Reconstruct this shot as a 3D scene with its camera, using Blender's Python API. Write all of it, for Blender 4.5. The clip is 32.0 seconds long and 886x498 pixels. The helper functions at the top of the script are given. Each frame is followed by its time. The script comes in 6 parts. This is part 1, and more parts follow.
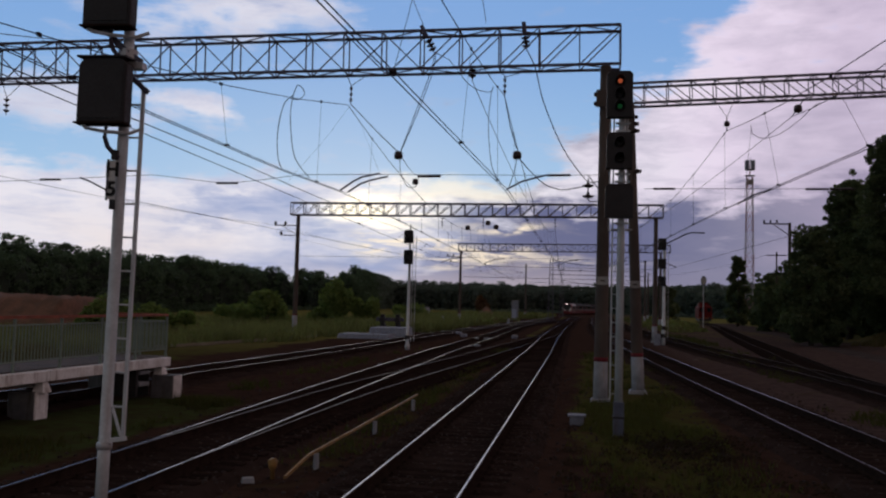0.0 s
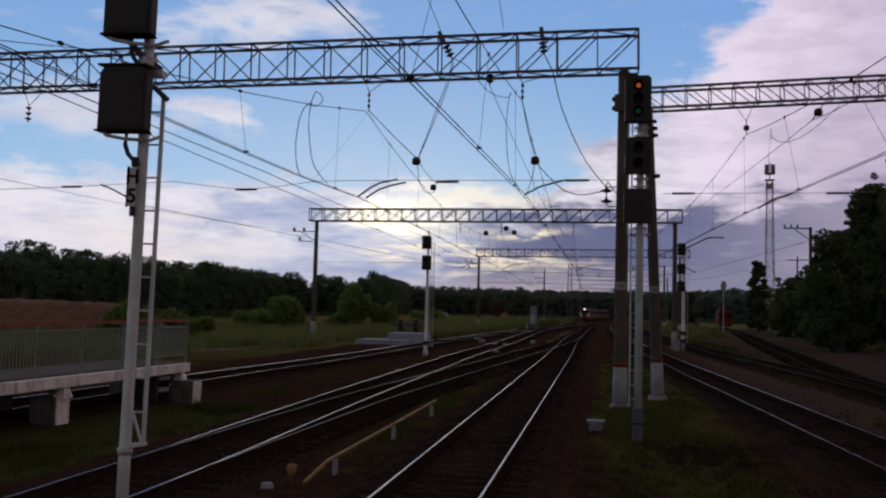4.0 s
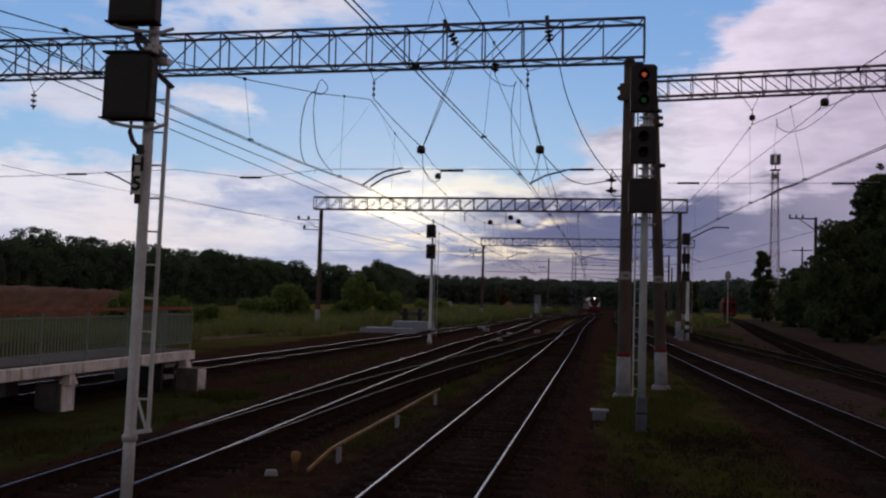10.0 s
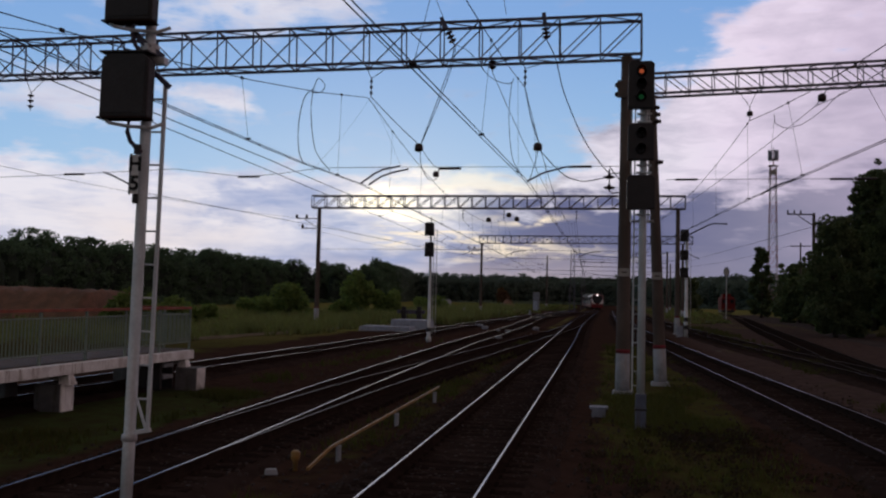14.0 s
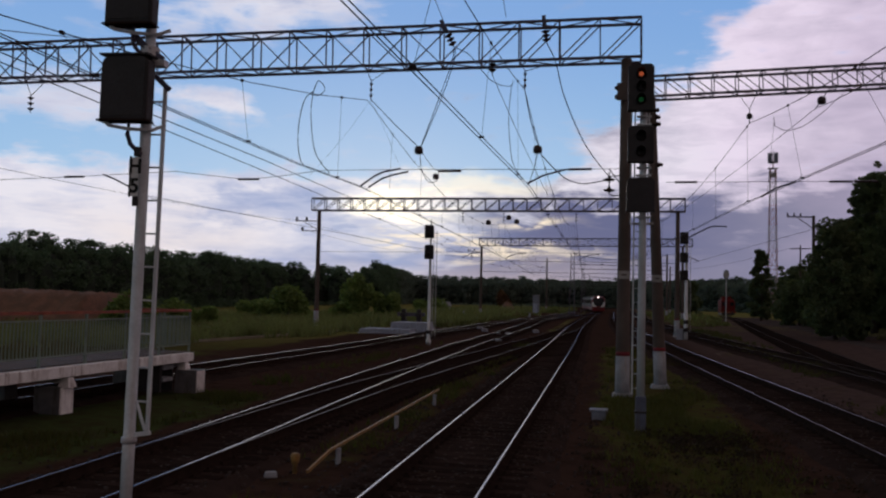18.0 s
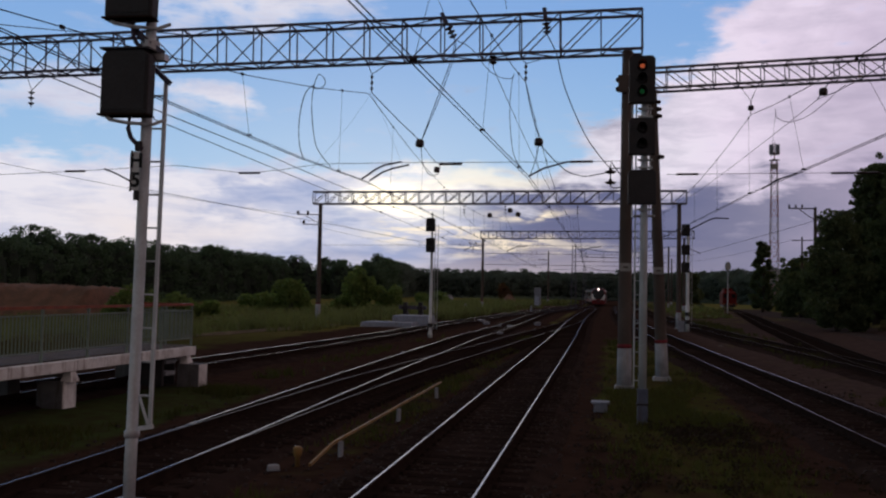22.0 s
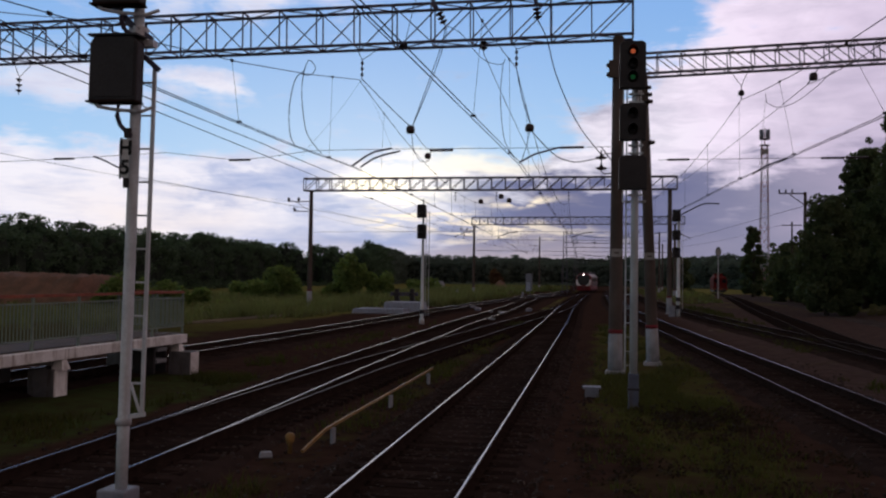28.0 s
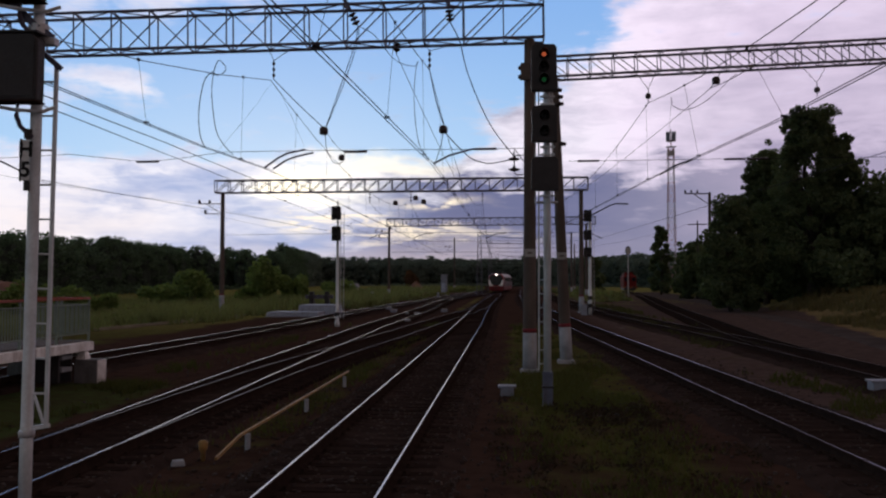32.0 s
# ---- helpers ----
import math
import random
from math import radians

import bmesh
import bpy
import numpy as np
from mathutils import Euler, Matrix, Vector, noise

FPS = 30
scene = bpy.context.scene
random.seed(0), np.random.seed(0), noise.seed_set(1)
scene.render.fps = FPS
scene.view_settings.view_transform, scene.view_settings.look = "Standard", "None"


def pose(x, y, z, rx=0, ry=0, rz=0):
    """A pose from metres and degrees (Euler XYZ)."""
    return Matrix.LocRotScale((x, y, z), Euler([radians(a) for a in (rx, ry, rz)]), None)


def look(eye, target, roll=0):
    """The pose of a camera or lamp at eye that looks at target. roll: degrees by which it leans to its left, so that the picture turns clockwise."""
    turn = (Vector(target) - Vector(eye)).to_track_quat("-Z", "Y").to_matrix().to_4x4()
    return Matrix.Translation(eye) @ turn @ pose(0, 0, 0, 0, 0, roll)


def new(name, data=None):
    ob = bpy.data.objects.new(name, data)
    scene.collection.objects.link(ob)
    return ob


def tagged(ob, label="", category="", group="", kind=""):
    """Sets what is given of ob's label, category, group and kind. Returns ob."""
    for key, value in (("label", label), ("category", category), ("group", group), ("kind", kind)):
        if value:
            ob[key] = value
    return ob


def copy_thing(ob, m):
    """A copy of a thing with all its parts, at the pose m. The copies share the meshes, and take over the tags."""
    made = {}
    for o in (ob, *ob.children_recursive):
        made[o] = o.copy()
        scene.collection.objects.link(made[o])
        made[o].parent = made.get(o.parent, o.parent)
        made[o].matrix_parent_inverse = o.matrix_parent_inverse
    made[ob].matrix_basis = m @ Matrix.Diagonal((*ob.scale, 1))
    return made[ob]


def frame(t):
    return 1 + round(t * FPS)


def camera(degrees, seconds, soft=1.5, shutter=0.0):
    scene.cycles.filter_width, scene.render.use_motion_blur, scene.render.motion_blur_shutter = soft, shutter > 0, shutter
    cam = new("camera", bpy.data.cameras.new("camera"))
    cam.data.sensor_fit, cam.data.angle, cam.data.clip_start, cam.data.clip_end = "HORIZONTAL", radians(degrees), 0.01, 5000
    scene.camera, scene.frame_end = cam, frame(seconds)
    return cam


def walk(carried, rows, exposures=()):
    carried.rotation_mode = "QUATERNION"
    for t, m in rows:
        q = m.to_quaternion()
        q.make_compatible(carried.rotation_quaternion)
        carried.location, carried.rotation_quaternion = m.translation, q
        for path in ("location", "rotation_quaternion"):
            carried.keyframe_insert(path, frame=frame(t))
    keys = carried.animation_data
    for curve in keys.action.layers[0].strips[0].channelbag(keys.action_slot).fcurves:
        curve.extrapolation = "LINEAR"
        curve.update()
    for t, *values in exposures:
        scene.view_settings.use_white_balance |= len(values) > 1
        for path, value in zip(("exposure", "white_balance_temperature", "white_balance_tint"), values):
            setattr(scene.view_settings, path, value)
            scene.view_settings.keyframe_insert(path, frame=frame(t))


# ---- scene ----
# camera: stands still on its support and is turned a little by hand
cam = camera(52.0, 32.0, soft=2.2)
EYE_Z = 2.68
PATH = [
    (0, 8.56, 3.46, -1.56), (0.5, 8.70, 3.51, -1.14), (1, 8.51, 3.60, -1.08), (1.5, 8.51, 3.43, -0.99), (2, 8.80, 3.42, -0.98),
    (2.5, 8.81, 3.33, -1.08), (3, 8.67, 3.49, -1.01), (3.5, 9.15, 3.66, -1.08), (4, 9.71, 3.78, -1.48), (4.5, 9.80, 3.64, -1.78),
    (6.5, 10.09, 3.67, -1.53), (7, 9.98, 3.62, -1.69), (7.5, 9.98, 3.52, -1.68), (8, 10.12, 3.34, -1.63), (8.5, 9.97, 3.35, -1.71),
    (9, 9.97, 3.24, -1.70), (9.5, 9.92, 3.06, -1.77), (10, 9.97, 3.07, -1.73), (10.5, 10.02, 3.18, -1.70), (11, 9.90, 3.07, -1.53),
    (11.5, 9.94, 2.90, -1.45), (12, 9.88, 2.85, -1.49), (12.5, 9.90, 2.80, -1.48), (13, 10.02, 2.79, -1.60), (13.5, 10.04, 2.84, -1.46),
    (14, 9.89, 2.94, -1.37), (14.5, 9.96, 2.84, -1.43), (16.5, 10.07, 3.00, -1.35), (17, 9.79, 3.30, -1.20), (17.5, 9.85, 3.40, -1.33),
    (18, 9.88, 3.10, -1.38), (18.5, 9.83, 2.91, -1.32), (19, 9.78, 2.80, -1.23), (19.5, 9.74, 2.75, -1.10), (20, 9.85, 2.77, -1.08),
    (20.5, 9.85, 2.84, -1.35), (21, 9.89, 2.87, -1.28), (21.5, 9.81, 2.69, -1.24), (22, 9.98, 2.66, -1.16), (22.5, 9.94, 2.50, -1.26),
    (23, 9.96, 2.34, -1.20), (23.5, 9.93, 2.29, -1.16), (24, 9.75, 2.29, -1.04), (24.5, 9.46, 2.17, -1.18), (25, 9.52, 2.02, -1.18),
    (25.5, 9.67, 1.94, -1.14), (27.5, 9.84, 1.82, -1.02), (28, 9.44, 1.81, -0.89), (28.5, 9.58, 1.92, -0.80), (29, 9.83, 3.72, -0.56),
    (29.5, 8.97, 4.44, -0.30), (30, 7.29, 3.26, -0.23), (30.5, 4.57, 3.20, 0.31), (31, 4.07, 3.18, -0.20), (31.5, 4.60, 2.25, 0.32),
    (32, 4.11, 1.95, -0.13),
]
walk(cam, [(t, pose(0, 0, EYE_Z, 90 + pitch, roll, yaw)) for t, yaw, pitch, roll in PATH],
     exposures=[(0, 0.0), (23, 0.03), (25, 0.15), (28, 0.2), (29, 0.2), (30, -0.2), (31, 0.0), (32, 0.24)])

# ---------------------------------------------------------------- world and light
SUN_AZ, SUN_EL = 14.7, 5.0          # degrees left of +Y, degrees up


def sky_dir(az, el):
    a, e = radians(az), radians(el)
    return (-math.sin(a) * math.cos(e), math.cos(a) * math.cos(e), math.sin(e))


class Nodes:
    """Short hand for building a node tree."""

    def __init__(self, tree):
        self.tree = tree
        tree.nodes.clear()

    def add(self, kind, **settings):
        n = self.tree.nodes.new(kind)
        for k, v in settings.items():
            if k == "props":
                for name, value in v.items():
                    if name == "operation":
                        n.operation = value
                    elif name == "data_type":
                        n.data_type = value
                    elif name == "blend_type":
                        n.blend_type = value
                    elif name == "sky_type":
                        n.sky_type = value
                    elif name == "interpolation_type":
                        n.interpolation_type = value
                    elif name == "feature":
                        n.feature = value
        return n

    def link(self, a, b):
        self.tree.links.new(a, b)

    def put(self, socket, value):
        if isinstance(value, bpy.types.NodeSocket):
            self.link(value, socket)
        else:
            socket.default_value = value

    def math(self, op, a, b=0.0, c=None, clamp=False):
        n = self.tree.nodes.new("ShaderNodeMath")
        n.operation, n.use_clamp = op, clamp
        self.put(n.inputs[0], a)
        self.put(n.inputs[1], b)
        if c is not None:
            self.put(n.inputs[2], c)
        return n.outputs[0]

    def vmath(self, op, a, b=None):
        n = self.tree.nodes.new("ShaderNodeVectorMath")
        n.operation = op
        self.put(n.inputs[0], a)
        if b is not None:
            self.put(n.inputs[1], b)
        return n.outputs["Value"] if op in ("DOT_PRODUCT", "LENGTH") else n.outputs[0]

    def mix(self, fac, a, b, blend="MIX"):
        n = self.tree.nodes.new("ShaderNodeMix")
        n.data_type, n.blend_type = "RGBA", blend
        self.put(n.inputs[0], fac)
        self.put(n.inputs[6], a if isinstance(a, bpy.types.NodeSocket) else (*a, 1) if len(a) == 3 else a)
        self.put(n.inputs[7], b if isinstance(b, bpy.types.NodeSocket) else (*b, 1) if len(b) == 3 else b)
        return n.outputs[2]

    def noise(self, vec, scale, detail=3.0, rough=0.55, distort=0.0):
        n = self.tree.nodes.new("ShaderNodeTexNoise")
        if vec is not None:
            self.link(vec, n.inputs["Vector"])
        n.inputs["Scale"].default_value, n.inputs["Detail"].default_value = scale, detail
        n.inputs["Roughness"].default_value, n.inputs["Distortion"].default_value = rough, distort
        return n.outputs[0]

    def ramp(self, v, lo, hi, to_lo=0.0, to_hi=1.0, smooth=True):
        n = self.tree.nodes.new("ShaderNodeMapRange")
        n.interpolation_type = "SMOOTHSTEP" if smooth else "LINEAR"
        n.clamp = True
        self.put(n.inputs[0], v)
        for i, x in enumerate((lo, hi, to_lo, to_hi)):
            n.inputs[i + 1].default_value = x
        return n.outputs[0]

    def mapping(self, vec, scale=(1, 1, 1), loc=(0, 0, 0), rot=(0, 0, 0)):
        n = self.tree.nodes.new("ShaderNodeMapping")
        self.link(vec, n.inputs[0])
        n.inputs["Location"].default_value, n.inputs["Rotation"].default_value, n.inputs["Scale"].default_value = loc, rot, scale
        return n.outputs[0]


def make_world():
    world = bpy.data.worlds.new("dusk_sky")
    scene.world = world
    world.use_nodes = True
    n = Nodes(world.node_tree)
    out = n.add("ShaderNodeOutputWorld")
    bg = n.add("ShaderNodeBackground")
    n.link(bg.outputs[0], out.inputs[0])
    vec = n.add("ShaderNodeTexCoord").outputs["Generated"]
    sep = n.add("ShaderNodeSeparateXYZ")
    n.link(vec, sep.inputs[0])
    el = n.math("MULTIPLY", n.math("ARCSINE", sep.outputs[2]), 57.2958)
    az = n.math("MULTIPLY", n.math("ARCTAN2", sep.outputs[0], sep.outputs[1]), 57.2958)   # degrees right of +Y
    # cloud texture: lumps that flatten towards the horizon
    lift = n.math("MULTIPLY", n.math("POWER", n.math("MAXIMUM", el, 0.05), 0.75), 1.0)
    sheet = n.add("ShaderNodeCombineXYZ")
    n.link(n.math("MULTIPLY", az, 0.085), sheet.inputs[0])
    n.link(n.math("MULTIPLY", lift, 0.42), sheet.inputs[1])
    big = n.noise(n.mapping(sheet.outputs[0], (1, 1, 1), (3.1, 1.7, 0), (0, 0, 0.25)), 1.15, 5, 0.52, 0.6)
    fine = n.noise(n.mapping(sheet.outputs[0], (1, 1.25, 1), (0.4, 2.2, 0), (0, 0, 0.15)), 3.0, 6, 0.58, 0.4)
    streak = n.noise(n.mapping(sheet.outputs[0], (0.7, 4.0, 1), (5.4, 0.2, 0), (0, 0, -0.06)), 2.2, 5, 0.55, 0.3)

    def spot(a, e, wa, we):
        """A soft round region of the sky, 1 at its middle."""
        da = n.math("DIVIDE", n.math("SUBTRACT", az, a), wa)
        de = n.math("DIVIDE", n.math("SUBTRACT", el, e), we)
        q = n.math("ADD", n.math("MULTIPLY", da, da), n.math("MULTIPLY", de, de))
        return n.math("POWER", 2.71828, n.math("MULTIPLY", q, -1.0))

    def total(*terms):
        s = terms[0]
        for t in terms[1:]:
            s = n.math("ADD", s, t)
        return s

    def times(k, v):
        return n.math("MULTIPLY", v, k)

    sky = n.add("ShaderNodeTexSky")
    sky.sky_type, sky.sun_disc = "NISHITA", False
    sky.sun_elevation, sky.sun_rotation = radians(SUN_EL), radians(-SUN_AZ)
    sky.air_density, sky.dust_density = 1.0, 0.6
    clear = n.mix(n.ramp(el, 4, 19), (0.34, 0.57, 0.85), (0.20, 0.395, 0.77))
    clear = n.mix(0.10, clear, n.mix(1.0, sky.outputs[0], (0.08, 0.08, 0.08), "MULTIPLY"))
    # cloud cover: a bank low in the west and a broad sheet in the north, round a clear gap
    wander = n.math("SUBTRACT", n.noise(n.mapping(sheet.outputs[0], (1, 1, 1), (8.3, 4.1, 0)), 1.9, 5, 0.55, 0.0), 0.5)
    stray = n.math("SUBTRACT", n.noise(n.mapping(sheet.outputs[0], (1, 1, 1), (1.3, 9.6, 0)), 2.3, 5, 0.55, 0.0), 0.5)
    az, el = total(az, times(11.0, wander)), total(el, times(3.6, stray))
    wisp = n.math("SUBTRACT", n.noise(n.mapping(sheet.outputs[0], (0.8, 1.9, 1), (2.7, 6.1, 0), (0, 0, -0.12)), 4.6, 8, 0.62, 0.5), 0.5)
    lump = n.math("SUBTRACT", fine, 0.5)
    mass = n.math("SUBTRACT", big, 0.5)
    flank = n.ramp(n.math("SUBTRACT", az, times(1.05, n.math("SUBTRACT", n.math("MINIMUM", el, 22.0), 9.8))), -2.6, 3.0)
    cover = total(times(1.05, n.ramp(el, 8.5, 6.4)), flank, times(0.85, spot(-20, 17.6, 5.0, 1.7)), times(0.7, spot(-33, 11.0, 5, 1.7)),
                  times(0.85, spot(-24.3, 11.5, 2.6, 1.0)), times(0.5, spot(-27, 16.4, 5, 1.6)), times(1.3, n.ramp(el, 23, 34)), times(0.3, spot(-1, 10.3, 3, 0.8)), times(0.25, spot(-17, 9.3, 4, 0.5)))
    mask = n.ramp(total(cover, times(1.2, lump), times(0.5, mass), times(1.1, wisp)), 0.12, 0.85)
    white = n.mix(n.ramp(az, -6, 12), (0.80, 0.775, 0.85), (0.80, 0.69, 0.84))
    grey = n.mix(n.ramp(az, -14, -3), (0.32, 0.39, 0.62), (0.140, 0.150, 0.270))
    grey = n.mix(n.ramp(az, 2, 14), grey, (0.27, 0.255, 0.36))
    lobe = n.ramp(total(times(1.3, spot(-19.8, 5.6, 4.6, 1.5)), times(1.6, lump), times(0.6, wisp)), 0.25, 0.75, 0.0, 0.6)
    front = total(el, times(-0.06, n.math("MAXIMUM", az, 0.0)), times(-6.0, lump), times(-2.5, wisp))
    slate = n.math("MULTIPLY", n.ramp(total(az, times(10.0, lump)), -12, -7), n.ramp(front, 7.6, 4.4))
    calm = n.ramp(az, -4, 8, 1.0, 0.55)
    shade = total(0.20, times(0.4, spot(-5.5, 4.4, 5.5, 1.3)), times(0.3, spot(3.5, 4.6, 5, 2.0)), n.math("MULTIPLY", calm, times(1.4, lump)), n.math("MULTIPLY", n.math("MULTIPLY", calm, n.ramp(el, 1.5, 5.5, 0.35, 1.0)), times(1.3, wisp)), times(0.8, mass), times(0.80, slate),
                  times(0.38, n.math("MULTIPLY", n.ramp(az, 8.5, 16), n.ramp(el, 16, 8))), times(0.7, lobe), times(0.7, spot(-14.6, 2.4, 4.4, 1.0)), times(0.35, spot(-14.5, 4.2, 2.6, 0.5)),
                  times(0.25, n.ramp(el, 4.0, 1.0)), times(-0.3, spot(5.5, 8.8, 5.0, 1.8)), times(-0.25, spot(7, 15, 5, 4)), times(-0.25, spot(-31, 4.6, 5, 2.2)))
    cloud = n.mix(n.ramp(shade, -0.05, 1.0, smooth=False), white, grey)
    cloud = n.mix(times(0.5, spot(-28, 3.4, 6, 1.6)), cloud, (0.86, 0.74, 0.70))
    cloud = n.mix(times(0.65, spot(-6, 1.1, 11, 1.5)), cloud, (0.52, 0.435, 0.455))
    cloud = n.mix(n.math("MULTIPLY", n.ramp(az, 9, 17), 0.35), cloud, (0.50, 0.40, 0.57))
    col = n.mix(mask, clear, cloud)
    # the low sun behind the cloud, and the light that it throws along the cloud edges
    glow = n.math("MULTIPLY", spot(-12.6, 5.8, 3.1, 1.1), n.ramp(total(times(1.0, lump), times(1.3, wisp)), -0.12, 0.06, 0.35, 1.0))
    col = n.mix(n.math("MINIMUM", times(1.6, glow), 1.0), col, (1.5, 1.38, 1.14))
    under = n.math("MULTIPLY", spot(-11.6, 3.7, 3.4, 0.6), n.ramp(wisp, -0.10, 0.06))
    col = n.mix(times(0.85, under), col, (1.1, 0.95, 0.74))
    rim = n.math("MULTIPLY", n.math("MULTIPLY", n.ramp(az, -14, -10), n.ramp(az, -1.5, -6.5)), n.math("MULTIPLY", n.ramp(el, 6.2, 6.9), n.ramp(el, 8.3, 7.4)))
    col = n.mix(times(0.65, rim), col, (1.05, 0.97, 0.80))
    warm = n.math("MULTIPLY", total(spot(-4.6, 4.8, 2.8, 0.3), spot(-6.0, 2.9, 6, 0.35)), n.ramp(wisp, -0.06, 0.05))
    col = n.mix(times(0.9, warm), col, (1.05, 0.90, 0.70))
    # dusk: overhead and away from the sunset the sky is darker
    sunward = n.vmath("DOT_PRODUCT", vec, sky_dir(SUN_AZ, SUN_EL))
    dark = n.math("MULTIPLY", n.ramp(sunward, -0.3, 0.86, 0.66, 1.0), n.ramp(el, 17, 50, 1.0, 0.30))
    col = n.mix(n.ramp(sunward, 0.75, 0.2), col, n.mix(1.0, col, (1.13, 0.975, 0.74), "MULTIPLY"))
    col = n.mix(1.0, col, n.mix(dark, (0, 0, 0), (1, 1, 1)), "MULTIPLY")
    n.link(col, bg.inputs[0])
    bg.inputs[1].default_value = 1.0


make_world()
sun = new("sun", bpy.data.lights.new("sun", "SUN"))
sun.data.energy, sun.data.angle, sun.data.color = 0.2, radians(25), (1.0, 0.86, 0.68)
sun.matrix_world = look((0, 0, 0), tuple(-c for c in sky_dir(SUN_AZ, SUN_EL)))

# ---------------------------------------------------------------- materials
def material(name, base, second=None, scale=2.0, rough=0.8, metal=0.0, bump=0.3, fine=30.0, spread=(0.35, 0.65), per_piece=0.0, stain=None, spec=0.3, edge=None):
    """A surface of two tones broken up by noise at two scales, with relief. Sizes in repeats per metre."""
    m = bpy.data.materials.new(name)
    m.use_nodes = True
    n = Nodes(m.node_tree)
    out, bsdf = n.add("ShaderNodeOutputMaterial"), n.add("ShaderNodeBsdfPrincipled")
    n.link(bsdf.outputs[0], out.inputs[0])
    pos = n.add("ShaderNodeTexCoord").outputs["Object"]
    second = second or tuple(c * 0.7 for c in base)
    coarse = n.noise(pos, scale, 4, 0.6)
    grain = n.noise(pos, fine, 3, 0.6)
    col = n.mix(n.ramp(coarse, *spread), base, second)
    col = n.mix(n.ramp(grain, 0.3, 0.7, 0.0, 0.35), col, tuple(c * 0.55 for c in base))
    if stain:
        streak = n.noise(n.mapping(pos, (6, 6, 0.8)), 1.0, 4, 0.6)
        col = n.mix(n.ramp(streak, 0.5, 0.72, 0.0, 0.8), col, stain)
    if per_piece:
        info = n.add("ShaderNodeObjectInfo")
        col = n.mix(1.0, col, n.mix(info.outputs["Random"], (1 - per_piece,) * 3, (1 + per_piece,) * 3), "MULTIPLY")
    n.link(col, bsdf.inputs["Base Color"])
    n.link(n.ramp(grain, 0.3, 0.7, max(rough - 0.12, 0.05), min(rough + 0.1, 1)), bsdf.inputs["Roughness"])
    bsdf.inputs["Metallic"].default_value = metal
    bsdf.inputs["Specular IOR Level"].default_value = spec
    if edge:
        bsdf.inputs["Specular Tint"].default_value = (*edge, 1)
    if bump:
        b = n.add("ShaderNodeBump")
        b.inputs["Strength"].default_value, b.inputs["Distance"].default_value = bump, 0.02
        n.link(grain, b.inputs["Height"])
        n.link(b.outputs[0], bsdf.inputs["Normal"])
    return m


def glow_material(name, colour, strength):
    m = bpy.data.materials.new(name)
    m.use_nodes = True
    n = Nodes(m.node_tree)
    out, e = n.add("ShaderNodeOutputMaterial"), n.add("ShaderNodeEmission")
    e.inputs[0].default_value, e.inputs[1].default_value = (*colour, 1), strength
    n.link(e.outputs[0], out.inputs[0])
    return m


def leaf_material(name, base, second):
    m = bpy.data.materials.new(name)
    m.use_nodes = True
    n = Nodes(m.node_tree)
    out, bsdf = n.add("ShaderNodeOutputMaterial"), n.add("ShaderNodeBsdfPrincipled")
    n.link(bsdf.outputs[0], out.inputs[0])
    geo = n.add("ShaderNodeNewGeometry")
    col = n.mix(geo.outputs["Random Per Island"], base, second)
    patch = n.noise(geo.outputs["Position"], 0.12, 3, 0.5)
    col = n.mix(n.ramp(patch, 0.4, 0.6, 0.0, 0.5), col, tuple(c * 0.55 for c in base))
    n.link(col, bsdf.inputs["Base Color"])
    bsdf.inputs["Roughness"].default_value = 0.75
    bsdf.inputs["Specular IOR Level"].default_value = 0.15
    thin, both = n.add("ShaderNodeBsdfTranslucent"), n.add("ShaderNodeMixShader")
    n.link(n.mix(1.0, col, (1.15, 1.25, 0.7), "MULTIPLY"), thin.inputs[0])
    both.inputs[0].default_value = 0.4
    n.link(bsdf.outputs[0], both.inputs[1])
    n.link(thin.outputs[0], both.inputs[2])
    n.link(both.outputs[0], out.inputs[0])
    return m


